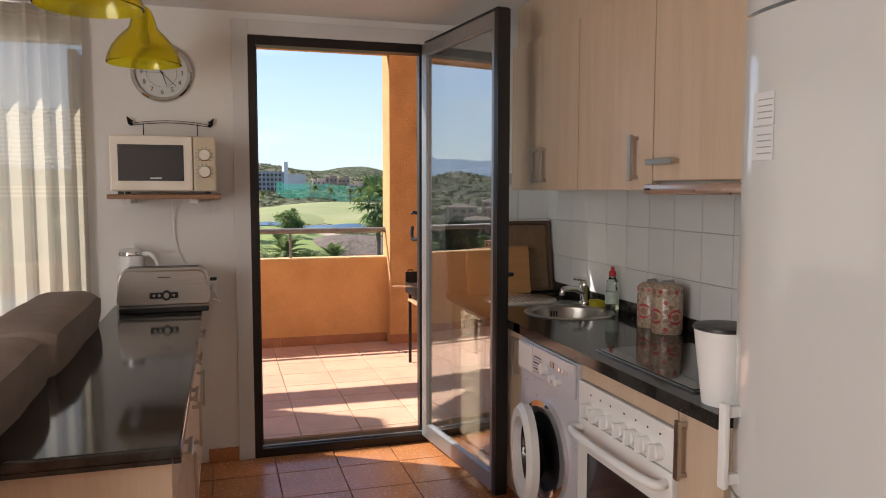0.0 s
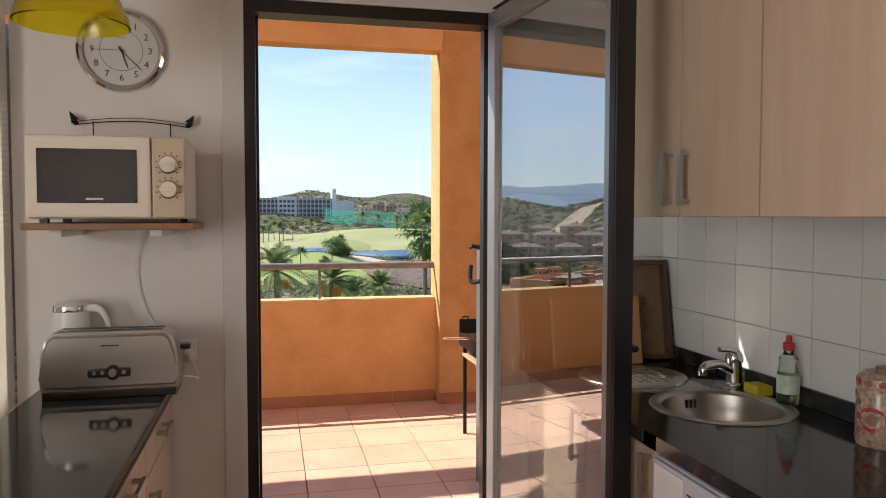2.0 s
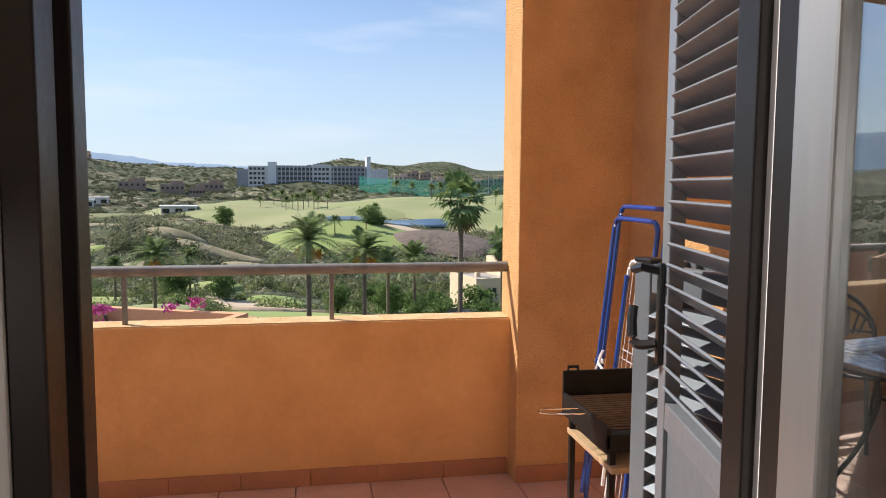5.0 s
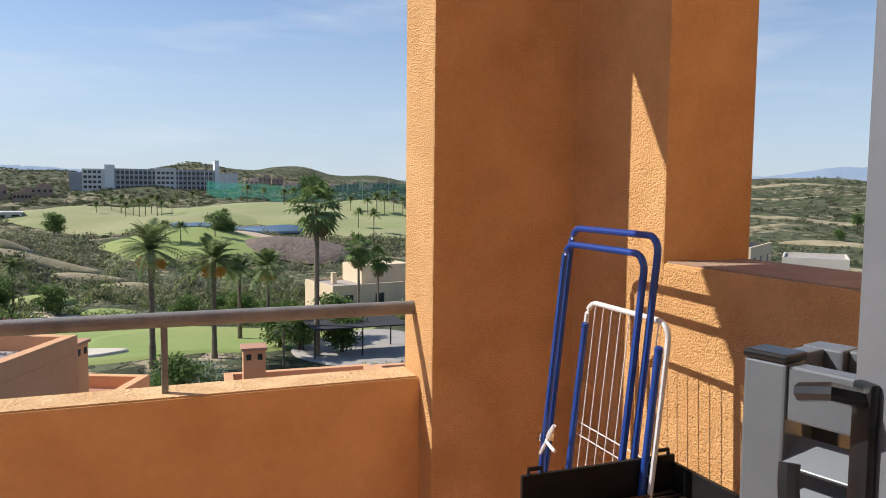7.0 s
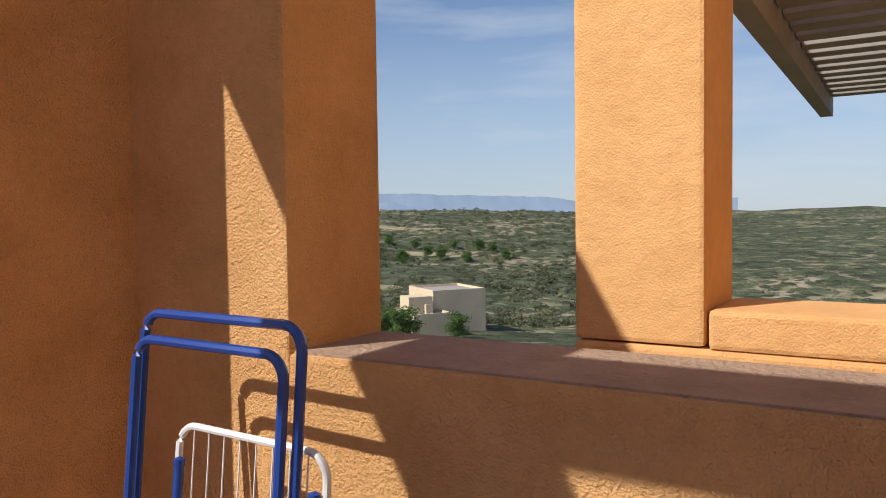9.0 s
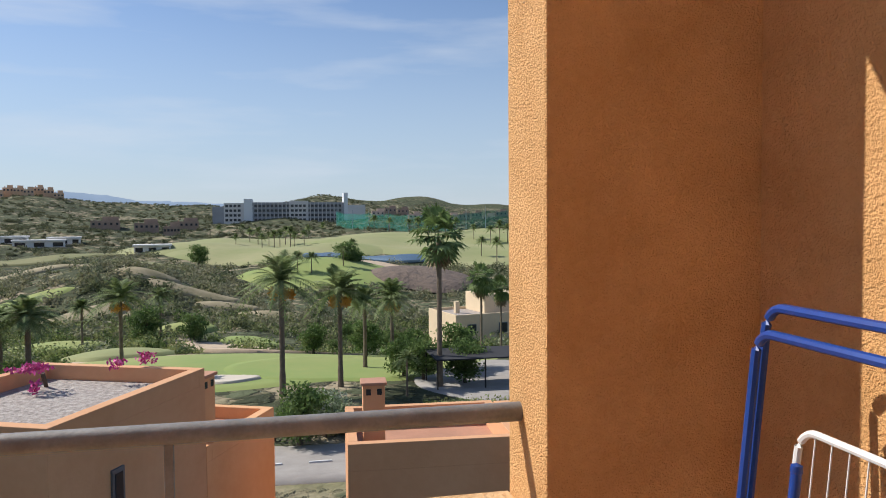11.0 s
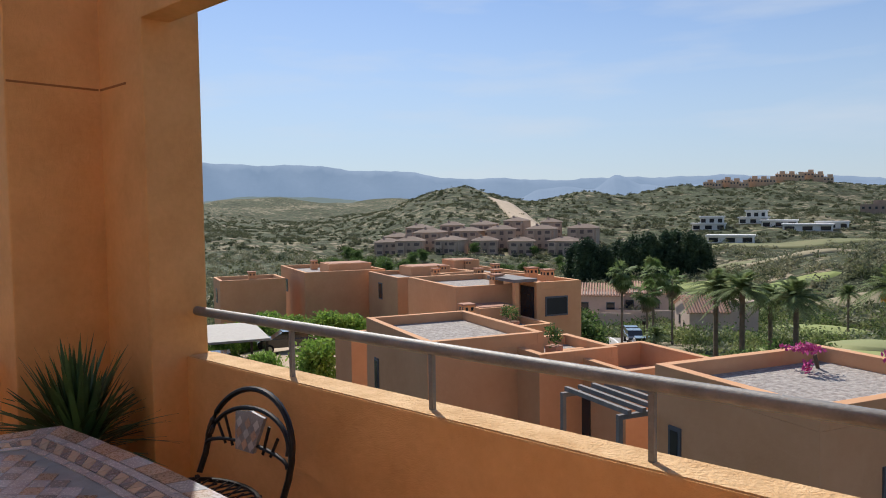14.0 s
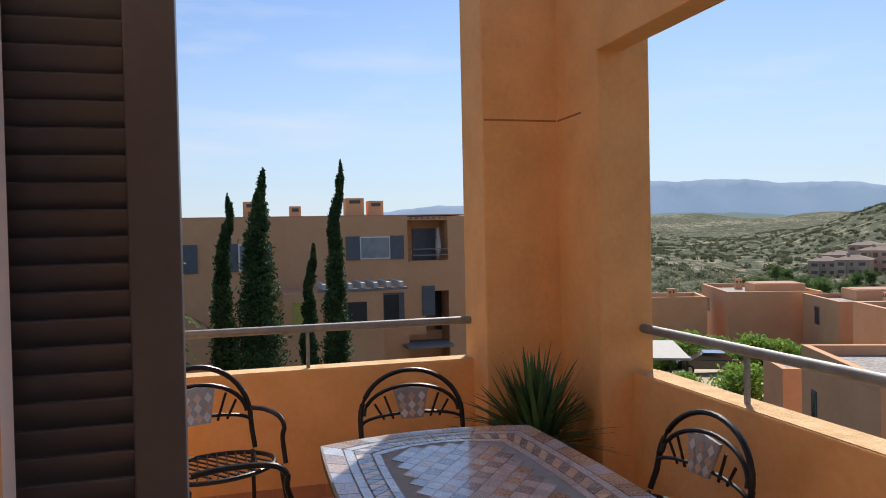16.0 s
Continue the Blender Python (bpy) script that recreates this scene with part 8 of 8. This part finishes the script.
for az, d, w, n_, r_ in ((22.9, 372, 15, 2, 20), (19.9, 385, 13, 2, 14), (18.2, 372, 15, 1, 16), (16.4, 362, 20, 1, 15), (14.9, 372, 13, 1, 12), (21.4, 322, 18, 1, 18), (9.2, 300, 13, 1, 8)):
    modern_villa(az, d, w, n_, r_)
for az, d, w in ((12.3, 470, 26), (9.6, 455, 22), (6.9, 480, 24), (7.9, 420, 14)):
    villa("reddish villa on the hillside", az, d, w * 0.6, 12, 5, az, HAZED_BROWN, 5)
for k in range(14):
    villa("sandy terraced block on the hill crest", 15.2 + 0.6 * k, 690 + 7 * (k % 3), 7.8, 10, 4.6 + (k % 3) * 1.3, 15, CREST, 3)
for k in range(12):
    villa("small pinkish house beyond the net", -7.2 - 0.95 * k, 640 + 37 * (k % 3), 11, 9, 4.5 + (k % 3), -5 - k, HAZED_BROWN if k % 3 else PINK_RENDER, 3)

# pink gable house at the street
gp = polar(24.4, 98)
gh = thing("gable_house", "pale pink house with clay pantile roof", "house", Matrix.Translation(gp) @ Matrix.Rotation(radians(-48), 4, "Z"))
bm = B()
pts = [(-3, 0), (3, 0), (3, 4.0), (0.6, 5.6), (-3, 4.3)]
fr_, bk_ = [bm.verts.new((x, 0, z - (3 if z == 0 else 0))) for x, z in pts], [bm.verts.new((x, 5, z - (3 if z == 0 else 0))) for x, z in pts]
bm.faces.new(fr_[::-1]); bm.faces.new(bk_)
for k in range(5):
    bm.faces.new((fr_[k], fr_[(k + 1) % 5], bk_[(k + 1) % 5], bk_[k]))
part("wall", bm, PINK_RENDER, gh)
for k in range(15):
    y = -0.3 + 0.37 * k
    bm = B()
    tube(bm, [(3.35, y, 3.86), (0.62, y, 5.72)], 0.13, 6)
    part("pantile", bm, PANTILE, gh)
for k in range(14):
    y = -0.3 + 0.4 * k
    bm = B()
    tube(bm, [(-3.3, y, 4.25), (0.55, y, 5.74)], 0.13, 6)
    part("pantile", bm, PANTILE, gh)
part("wing", bx(-2.6, 1.6, 5.3, 9, -3, 5.0), PINK_RENDER, gh)
part("window", bx(-1.2, -0.6, -0.05, 0.02, 2.0, 3.2), WINDOW_DARK, gh)
part("window", bx(0.6, 1.4, -0.05, 0.02, 1.2, 2.4), WINDOW_DARK, gh)
for az, d in ((30.6, 118), (27.3, 122)):
    v_ = villa("pale pink house with tiled roof at street end", az, d, 8, 7, 3.6, 30, PINK_RENDER, 2, steps=False)
    for k in range(20):
        bm = B()
        tube(bm, [(-4.1 + 0.43 * k, -0.5, 3.7), (-4.1 + 0.43 * k, 3.6, 5.3)], 0.15, 6)
        part("pantile", bm, PANTILE, v_)
    part("garden_wall", bx(-6, 5, -5.2, -5.0, -3, 1.7), PINK_RENDER, v_)

# parked cars
CARP = [mat("black car paint", (0.012, 0.012, 0.014), 0.15, 0.2, coat=1.0), mat("grey car paint", (0.12, 0.12, 0.13), 0.2, 0.5, coat=1.0), mat("dark red car paint", (0.06, 0.012, 0.014), 0.18, 0.2, coat=1.0)]
TYRE = mat("tyre rubber", (0.02, 0.02, 0.02), 0.9)


def car(x, y, rot, paint, label):
    z = terrain(x, y) + 0.09
    c = thing("car", label, "car", Matrix.Translation((x, y, z)) @ Matrix.Rotation(radians(rot), 4, "Z"), "cars parked on the street")
    bm = B()
    prof = [(-2.0, 0.35), (-2.05, 0.75), (-1.9, 0.92), (-1.0, 0.98), (1.6, 1.0), (2.0, 0.9), (2.05, 0.4)]
    a, b = [bm.verts.new((u, -0.85, w)) for u, w in prof], [bm.verts.new((u, 0.85, w)) for u, w in prof]
    bm.faces.new(a); bm.faces.new(b[::-1])
    for k in range(len(prof)):
        j = (k + 1) % len(prof)
        bm.faces.new((a[k], a[j], b[j], b[k]))
    bmesh.ops.bevel(bm, geom=bm.edges[:], offset=0.06, segments=2, affect="EDGES")
    part("body", bm, paint, c, smooth=True)
    bm = B()
    prof = [(-1.05, 0.97), (-0.35, 1.42), (1.1, 1.45), (1.75, 0.99)]
    a, b = [bm.verts.new((u, -0.74, w)) for u, w in prof], [bm.verts.new((u, 0.74, w)) for u, w in prof]
    bm.faces.new(a); bm.faces.new(b[::-1])
    for k in range(4):
        j = (k + 1) % 4
        bm.faces.new((a[k], a[j], b[j], b[k]))
    cab = part("cabin_glass", bm, BLACK_GLASS, c)
    part("roof_panel", bx(-0.33, 1.1, -0.72, 0.72, 1.44, 1.475, bevel=0.01), paint, c)
    for u in (-1.25, 1.3):
        for v in (-0.84, 0.84):
            bm = B()
            cyl(bm, (u, v - 0.1, 0.32), (u, v + 0.1, 0.32), 0.32, seg=18)
            wh = part("wheel", bm, TYRE, c)
            bm = B()
            s = 1 if v > 0 else -1
            cyl(bm, (u, v + s * 0.1, 0.32), (u, v + s * 0.115, 0.32), 0.2, seg=14)
            part("rim", bm, STEEL, wh)
    for v in (-0.6, 0.6):
        part("headlight", bx(-2.07, -2.0, v - 0.18, v + 0.18, 0.66, 0.78), CHROME, c)
        part("tail_light", bx(2.0, 2.07, v - 0.15, v + 0.15, 0.7, 0.85), RED, c)


car(-40.2, 75.8, 128, CARP[0], "black hatchback parked on the street")
car(-37.4, 71.2, 126, CARP[1], "dark grey saloon parked on the street")
car(-33.8, 66.2, 124, CARP[0], "black estate car parked by the verge")
car(-45.0, 26.6, 60, CARP[2], "dark red car under the carport")
car(-43.5, 31.5, 60, CARP[0], "black car parked in the lane")
cp = thing("carport", "pale flat carport roof on thin posts", "carport", Matrix.Translation((-45.5, 27.2, terrain(-45.5, 27.2))) @ Matrix.Rotation(radians(-25), 4, "Z"))
part("roof_panel", bx(-4, 4, -3, 3, 2.6, 2.75), PERG, cp)
for u in (-3.8, 3.8):
    for v in (-2.8, 2.8):
        part("post", bx(u - 0.08, u + 0.08, v - 0.08, v + 0.08, -0.5, 2.599), ALU_DARK, cp)
lane = ribbon("lane", [(-58, 28), (-50, 33), (-43, 35), (-37, 31), (-31, 26)], 8, PATHM, "pale lane between the houses", "lane", lift=0.12)
st = thing("street_lamp", "thin black street lamp post", "street lamp", (-28.6, 56.5, terrain(-28.6, 56.5)))
bm = B()
cyl(bm, (0, 0, -0.2), (0, 0, 4.2), 0.06, 0.04, seg=8)
part("post", bm, ALU_DARK, st)
part("lantern", bx(-0.12, 0.12, -0.12, 0.12, 4.2, 4.5, bevel=0.02), ALU_DARK, st)

# apartment block beside the cypresses
ab = thing("apartment_building", "orange apartment block with shuttered windows and balconies", "building", (0, 0, 0))
FXX = -38.0
for y0, y1, z0, z1 in ((-24, 9.27, -11, 2.78), (11.5, 13.0, -11, 2.72), (9.27, 11.5, -1.3, 0.30), (9.27, 11.5, 2.52, 2.72), (9.27, 10.2, -3.6, -1.3), (9.27, 13.0, -11, -6.2)):
    part("wall", bx(FXX - 1.6, FXX, y0, y1, z0, z1), STUCCO_FAR, ab)
part("wall", bx(FXX - 13, FXX - 1.6, -24, 13.0, -11, 2.72), STUCCO_FAR, ab)
part("roof", bx(FXX - 12.7, FXX - 0.3, -23.7, 12.7, 2.79, 2.84), ROOFTILE, ab)
for y, s, h in ((8.0, 0.42, 0.85), (6.8, 0.5, 1.0), (3.6, 0.3, 0.6), (1.3, 0.45, 0.85)):
    c = part("chimney", bx(FXX - 3, FXX - 3 + 2 * s, y - s, y + s, 2.84, 2.84 + h), STUCCO_FAR2, ab)
    part("vent", bx(FXX - 3 + 2 * s, FXX - 3 + 2 * s + 0.03, y - s * 0.6, y + s * 0.6, 2.84 + h - 0.3, 2.84 + h - 0.12), WINDOW_DARK, c)
for y, z0, z1, w in ((7.5, 0.52, 1.70, 1.6), (1.0, 0.1, 1.45, 0.9), (-2.6, 0.1, 1.45, 0.9), (-6.5, 0.5, 1.7, 1.6), (-12, 0.5, 1.7, 1.6)):
    f = part("window", bx(FXX + 0.002, FXX + 0.08, y - w / 2, y + w / 2, z0, z1), WHITE_PLASTIC, ab)
    part("pane", bx(FXX + 0.082, FXX + 0.10, y - w / 2 + 0.06, y + w / 2 - 0.06, z0 + 0.06, z1 - 0.06), mat("curtained window glass", (0.30, 0.32, 0.34), 0.15, scale=2, var=0.4), f)
    for s in (-1, 1):
        part("window_shutter", bx(FXX + 0.002, FXX + 0.1, y + s * (w / 2 + 0.38) - 0.36, y + s * (w / 2 + 0.38) + 0.36, z0 - 0.03, z1 + 0.03), SHUT_BLUE, f)
bl = part("balcony", bx(FXX - 0.05, FXX + 0.05, 9.3, 11.5, 0.30, 0.36), STUCCO_FAR, ab)
for z in (0.62, 0.95):
    part("balcony_rail", bx(FXX - 0.03, FXX + 0.03, 9.27, 11.5, z, z + 0.05), RAIL_METAL, bl)
part("balcony_door", bx(FXX - 1.59, FXX - 1.5, 9.9, 11.2, 0.3, 2.1), SHUT_BLUE, bl)
bm = B()
lathe(bm, [(0.05, 0.45), (0.14, 0.9), (0.16, 1.3), (0.05, 2.1), (0.0, 2.15)], centre=(FXX - 0.5, 11.1, 0.0), seg=10)
part("closed_parasol", bm, mat("pale canvas", (0.6, 0.55, 0.5), 0.9), bl, smooth=True)
for k in range(7):
    part("pergola_slat", bx(FXX - 1.5, FXX + 0.1, 9.4 + 0.32 * k, 9.5 + 0.32 * k, 2.60, 2.70), GREY_WOOD, ab)
low = part("lower_block", bx(FXX, FXX + 3.5, 2.5, 7.2, -11, -0.9), STUCCO_FAR, ab)
part("opening", bx(FXX + 3.5, FXX + 3.53, 5.3, 6.4, -2.6, -1.4), WINDOW_DARK, low)
part("opening", bx(FXX + 3.5, FXX + 3.53, 2.9, 3.5, -2.7, -1.3), mat("yellow towel", (0.5, 0.42, 0.1), 0.9), low)
for k in range(7):
    part("pergola_slat", bx(FXX + 1.0, FXX + 3.6, 4.3 + 0.62 * k, 4.48 + 0.62 * k, -0.75, -0.5), mat("white pergola beam", (0.6, 0.58, 0.55), 0.7), low)
part("pergola_beam", bx(FXX + 3.3, FXX + 3.55, 4.1, 8.4, -0.88, -0.76), GREY_WOOD, low)
f = part("window", bx(FXX + 0.002, FXX + 0.07, 7.4, 9.0, -2.9, -1.3), SHUT_BLUE, ab)
part("pane", bx(FXX + 0.072, FXX + 0.09, 7.9, 8.7, -2.8, -1.4), WINDOW_DARK, f)
part("balcony_recess", bx(FXX - 1.59, FXX - 1.55, 10.2, 11.5, -3.6, -1.3), WINDOW_DARK, ab)
part("window_shutter", bx(FXX - 0.02, FXX + 0.06, 10.0, 10.7, -2.6, -1.0), SHUT_BLUE, ab)
part("awning", bx(FXX - 1.0, FXX + 1.2, 8.9, 11.4, -4.2, -4.05), GREY_WOOD, ab)
for z in (-0.6, -3.9):
    part("balcony_rail", bx(FXX - 1.0, FXX - 0.9, 13.0, 14.2, z + 0.5, z + 1.0), RAIL_METAL, ab)
    part("balcony_slab", bx(FXX - 4, FXX - 0.6, 13.0, 14.2, z - 0.2, z + 0.2), STUCCO_FAR, ab)

# ---- hotel ----
ho = thing("hotel", "long pale grey hotel with dark window bays", "building", Matrix.Translation((0.5, 555, -1.2)))
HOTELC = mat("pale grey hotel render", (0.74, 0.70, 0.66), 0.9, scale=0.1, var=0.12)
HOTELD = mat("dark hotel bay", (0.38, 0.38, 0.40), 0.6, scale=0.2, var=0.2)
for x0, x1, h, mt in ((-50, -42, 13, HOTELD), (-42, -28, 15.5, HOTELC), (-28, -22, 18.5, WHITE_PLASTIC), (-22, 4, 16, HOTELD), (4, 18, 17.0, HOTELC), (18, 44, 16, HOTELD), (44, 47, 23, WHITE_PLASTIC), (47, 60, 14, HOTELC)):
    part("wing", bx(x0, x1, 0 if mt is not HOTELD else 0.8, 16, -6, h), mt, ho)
wme = mesh_of("window", bx(-1.0, 1.0, -0.12, 0.1, -0.9, 0.9), WINDOW_DARK)
pme = mesh_of("pier", bx(-0.25, 0.25, -0.5, 0.3, -7.5, 7.5), HOTELC)
for k in range(30):
    x = -40 + 2.9 * k
    if -29 < x < -21 or x > 43:
        continue
    for j in range(4):
        ob = new("window", wme)
        ob.parent, ob.location = ho, (x, 0 if (-42 < x < -28 or 4 < x < 18) else 0.75, 3.2 + 3.4 * j)
    if not (-42 < x < -28 or 4 < x < 18):
        ob = new("pier", pme)
        ob.parent, ob.location = ho, (x + 1.45, 0.6, 8.3)

# ---- practice net ----
NET = bpy.data.materials.new("green net")
NET.use_nodes = True
nn, nl = NET.node_tree.nodes, NET.node_tree.links
nt, nm = nn.new("ShaderNodeBsdfTransparent"), nn.new("ShaderNodeMixShader")
nn["Principled BSDF"].inputs["Base Color"].default_value = (0.02, 0.28, 0.20, 1)
nm.inputs[0].default_value = 0.5
nl.new(nn["Principled BSDF"].outputs[0], nm.inputs[1])
nl.new(nt.outputs[0], nm.inputs[2])
nl.new(nm.outputs[0], nn["Material Output"].inputs[0])
net = thing("practice_net", "green driving range net on tall poles", "net", (0, 0, 0))
PN = [(-4.0, 505), (-6.5, 470), (-9.5, 448), (-12.5, 436), (-15.5, 430), (-19.5, 432)]
for (a0, d0), (a1, d1) in zip(PN, PN[1:]):
    for k in range(2):
        p, q = polar(a0 + (a1 - a0) * k / 2, d0 + (d1 - d0) * k / 2), polar(a0 + (a1 - a0) * (k + 1) / 2, d0 + (d1 - d0) * (k + 1) / 2)
        bm = B()
        vs = [bm.verts.new(v) for v in (p, q, q + Vector((0, 0, 10)), (p + q) / 2 + Vector((0, 0, 9.3)), p + Vector((0, 0, 10)))]
        bm.faces.new(vs)
        part("net_panel", bm, NET, net)
        bm = B()
        cyl(bm, p - Vector((0, 0, 1)), p + Vector((0, 0, 12.5)), 0.22, 0.14, seg=8)
        part("pole", bm, ALU_GREY, net)

# ---- apartment village under the hill ----
EAVE = mat("grey brown tiled roof", (0.24, 0.17, 0.13), 0.9, scale=0.5, var=0.25)


VILLAGE = mat("tan village render", (0.60, 0.44, 0.33), 0.92, scale=0.2, var=0.25)
# shade inside windows and tower openings is put in as flat brown
BROWN_BAY = mat("shaded brown window bay", (0.17, 0.125, 0.11), 0.7)


STOREY = 2.9


def village_block(az, d, w, dep, floors, rot):
    p = polar(az, d)
    v = thing("apartment_block", "pinkish apartment block with hipped roof", "building", Matrix.Translation(p) @ Matrix.Rotation(radians(rot), 4, "Z"), "apartment village")
    h = STOREY * floors
    part("wall", bx(-w / 2, w / 2, 0, dep, -6, h), VILLAGE, v)
    part("chimney", bx(-w * 0.2, -w * 0.2 + 0.9, dep * 0.4, dep * 0.4 + 0.9, h, h + 2.4), VILLAGE, v)
    bm = B()
    b_ = [bm.verts.new(q) for q in ((-w / 2 - 0.6, -0.6, h), (w / 2 + 0.6, -0.6, h), (w / 2 + 0.6, dep + 0.6, h), (-w / 2 - 0.6, dep + 0.6, h), (-w / 2 + dep * 0.4, dep / 2, h + 1.8), (w / 2 - dep * 0.4, dep / 2, h + 1.8))]
    for f in ((0, 1, 5, 4), (1, 2, 5), (2, 3, 4, 5), (3, 0, 4), (3, 2, 1, 0)):
        bm.faces.new([b_[i] for i in f])
    part("roof", bm, EAVE, v)
    n = max(2, int(w / 3.6))
    for j in range(floors):
        for k in range(n):
            x = -w / 2 + w * (k + 0.5) / n
            big_ = (k + j) % 2
            ob = new("window", VW[big_])
            ob.parent, ob.location = v, (x, 0, STOREY * j + 1.3)
    for x in (-w * 0.28, w * 0.3):
        part("balcony_tower", bx(x - 1.6, x + 1.6, -1.6, 0, -6, h - 1.0), VILLAGE, v)
        for j in range(floors):
            part("opening", bx(x - 1.1, x + 1.1, -1.63, -1.59, STOREY * j + 0.8, STOREY * j + 2.0), BROWN_BAY, v)
    return v


VW = [mesh_of("window", bx(-0.45, 0.45, -0.06, 0.05, -0.6, 0.6), BROWN_BAY), mesh_of("window", bx(-0.85, 0.85, -0.06, 0.05, -1.0, 0.7), BROWN_BAY)]
for az, d, w, f in ((45.3, 318, 12, 2), (43.9, 335, 13, 3), (42.4, 315, 11, 2), (40.9, 340, 13, 3), (39.4, 320, 11, 2), (38.1, 338, 13, 3), (36.6, 318, 11, 2), (35.2, 335, 13, 3), (33.6, 318, 12, 2), (47.0, 325, 11, 2), (32.0, 340, 13, 3), (44.7, 352, 11, 3), (42.0, 358, 11, 3), (39.7, 356, 11, 3), (46.4, 350, 11, 2), (37.2, 356, 10, 3), (34.3, 352, 10, 3)):
    village_block(az, d, w, 11, f, az - 12 + 13 * math.sin(az * 5))

# ---- floor tiles ----
def floor_tiles(parent, material, x0, x1, y0, y1, s, ox, oy, z, clip):
    me = {}
    i0, i1 = math.floor((x0 - ox) / s), math.ceil((x1 - ox) / s)
    j0, j1 = math.floor((y0 - oy) / s), math.ceil((y1 - oy) / s)
    for i in range(i0, i1):
        for j in range(j0, j1):
            a, b = max(ox + i * s, x0), min(ox + (i + 1) * s, x1)
            c, d = max(oy + j * s, y0), min(oy + (j + 1) * s, y1)
            if b - a < 0.02 or d - c < 0.02 or not clip((a + b) / 2, (c + d) / 2):
                continue
            key = (round(b - a, 3), round(d - c, 3))
            if key not in me:
                w, h = key[0] / 2 - 0.0025, key[1] / 2 - 0.0025
                me[key] = mesh_of("floor_tile", bx(-w, w, -h, h, -0.012, 0.0, bevel=0.0025), material)
            ob = new("floor_tile", me[key])
            ob.parent = parent
            ob.location = ((a + b) / 2, (c + d) / 2, z)


ft = thing("kitchen_tiles", "glazed terracotta kitchen floor tiles", "floor tiles", (0, 0, 0), kind="structure")
floor_tiles(ft, KIT_TILE, KIT_X0, KIT_X1, -6.2, 0.085, 0.33, 0.075, -0.27, 0.0, lambda x, y: True)
ft = thing("terrace_tiles", "sunlit terracotta terrace floor tiles", "floor tiles", (0, 0, 0), kind="structure")
floor_tiles(ft, TERRA_TILE, LEFT_IN, RIGHT_IN, WALL_T + 0.02, FRONT_IN, 0.36, 0.24, 2.34, TERR_Z, lambda x, y: True)
SKIRT_TILE = mat("red brown skirting tile", (0.50, 0.225, 0.115), 0.5, var=0.2, scale=6, random_mix=0.07)
sk = thing("terrace_skirting", "terracotta tile skirting along the parapets", "skirting", (0, 0, 0), kind="structure")
for k in range(16):
    x0 = 1.30 - 0.33 * (k + 1)
    if x0 < -3.9:
        break
    part("skirting_tile", bx(x0 + 0.0015, x0 + 0.3285, FRONT_IN - 0.012, FRONT_IN - 0.0005, TERR_Z + 0.001, TERR_Z + 0.085, bevel=0.003), SKIRT_TILE, sk)
for x0, x1 in ((1.31, 1.60), (1.60, 1.89)):
    part("skirting_tile", bx(x0 + 0.0015, x1 - 0.0015, 2.518, 2.5295, TERR_Z + 0.001, TERR_Z + 0.085, bevel=0.003), SKIRT_TILE, sk)
for k in range(6):
    y0 = 1.95 - 0.33 * (k + 1)
    part("skirting_tile", bx(LEFT_IN + 0.0005, LEFT_IN + 0.012, y0 + 0.0015, y0 + 0.3285, TERR_Z + 0.001, TERR_Z + 0.085, bevel=0.003), SKIRT_TILE, sk)
    part("skirting_tile", bx(RIGHT_IN - 0.012, RIGHT_IN - 0.0005, y0 + 0.0015, y0 + 0.3285, TERR_Z + 0.001, TERR_Z + 0.085, bevel=0.003), SKIRT_TILE, sk)
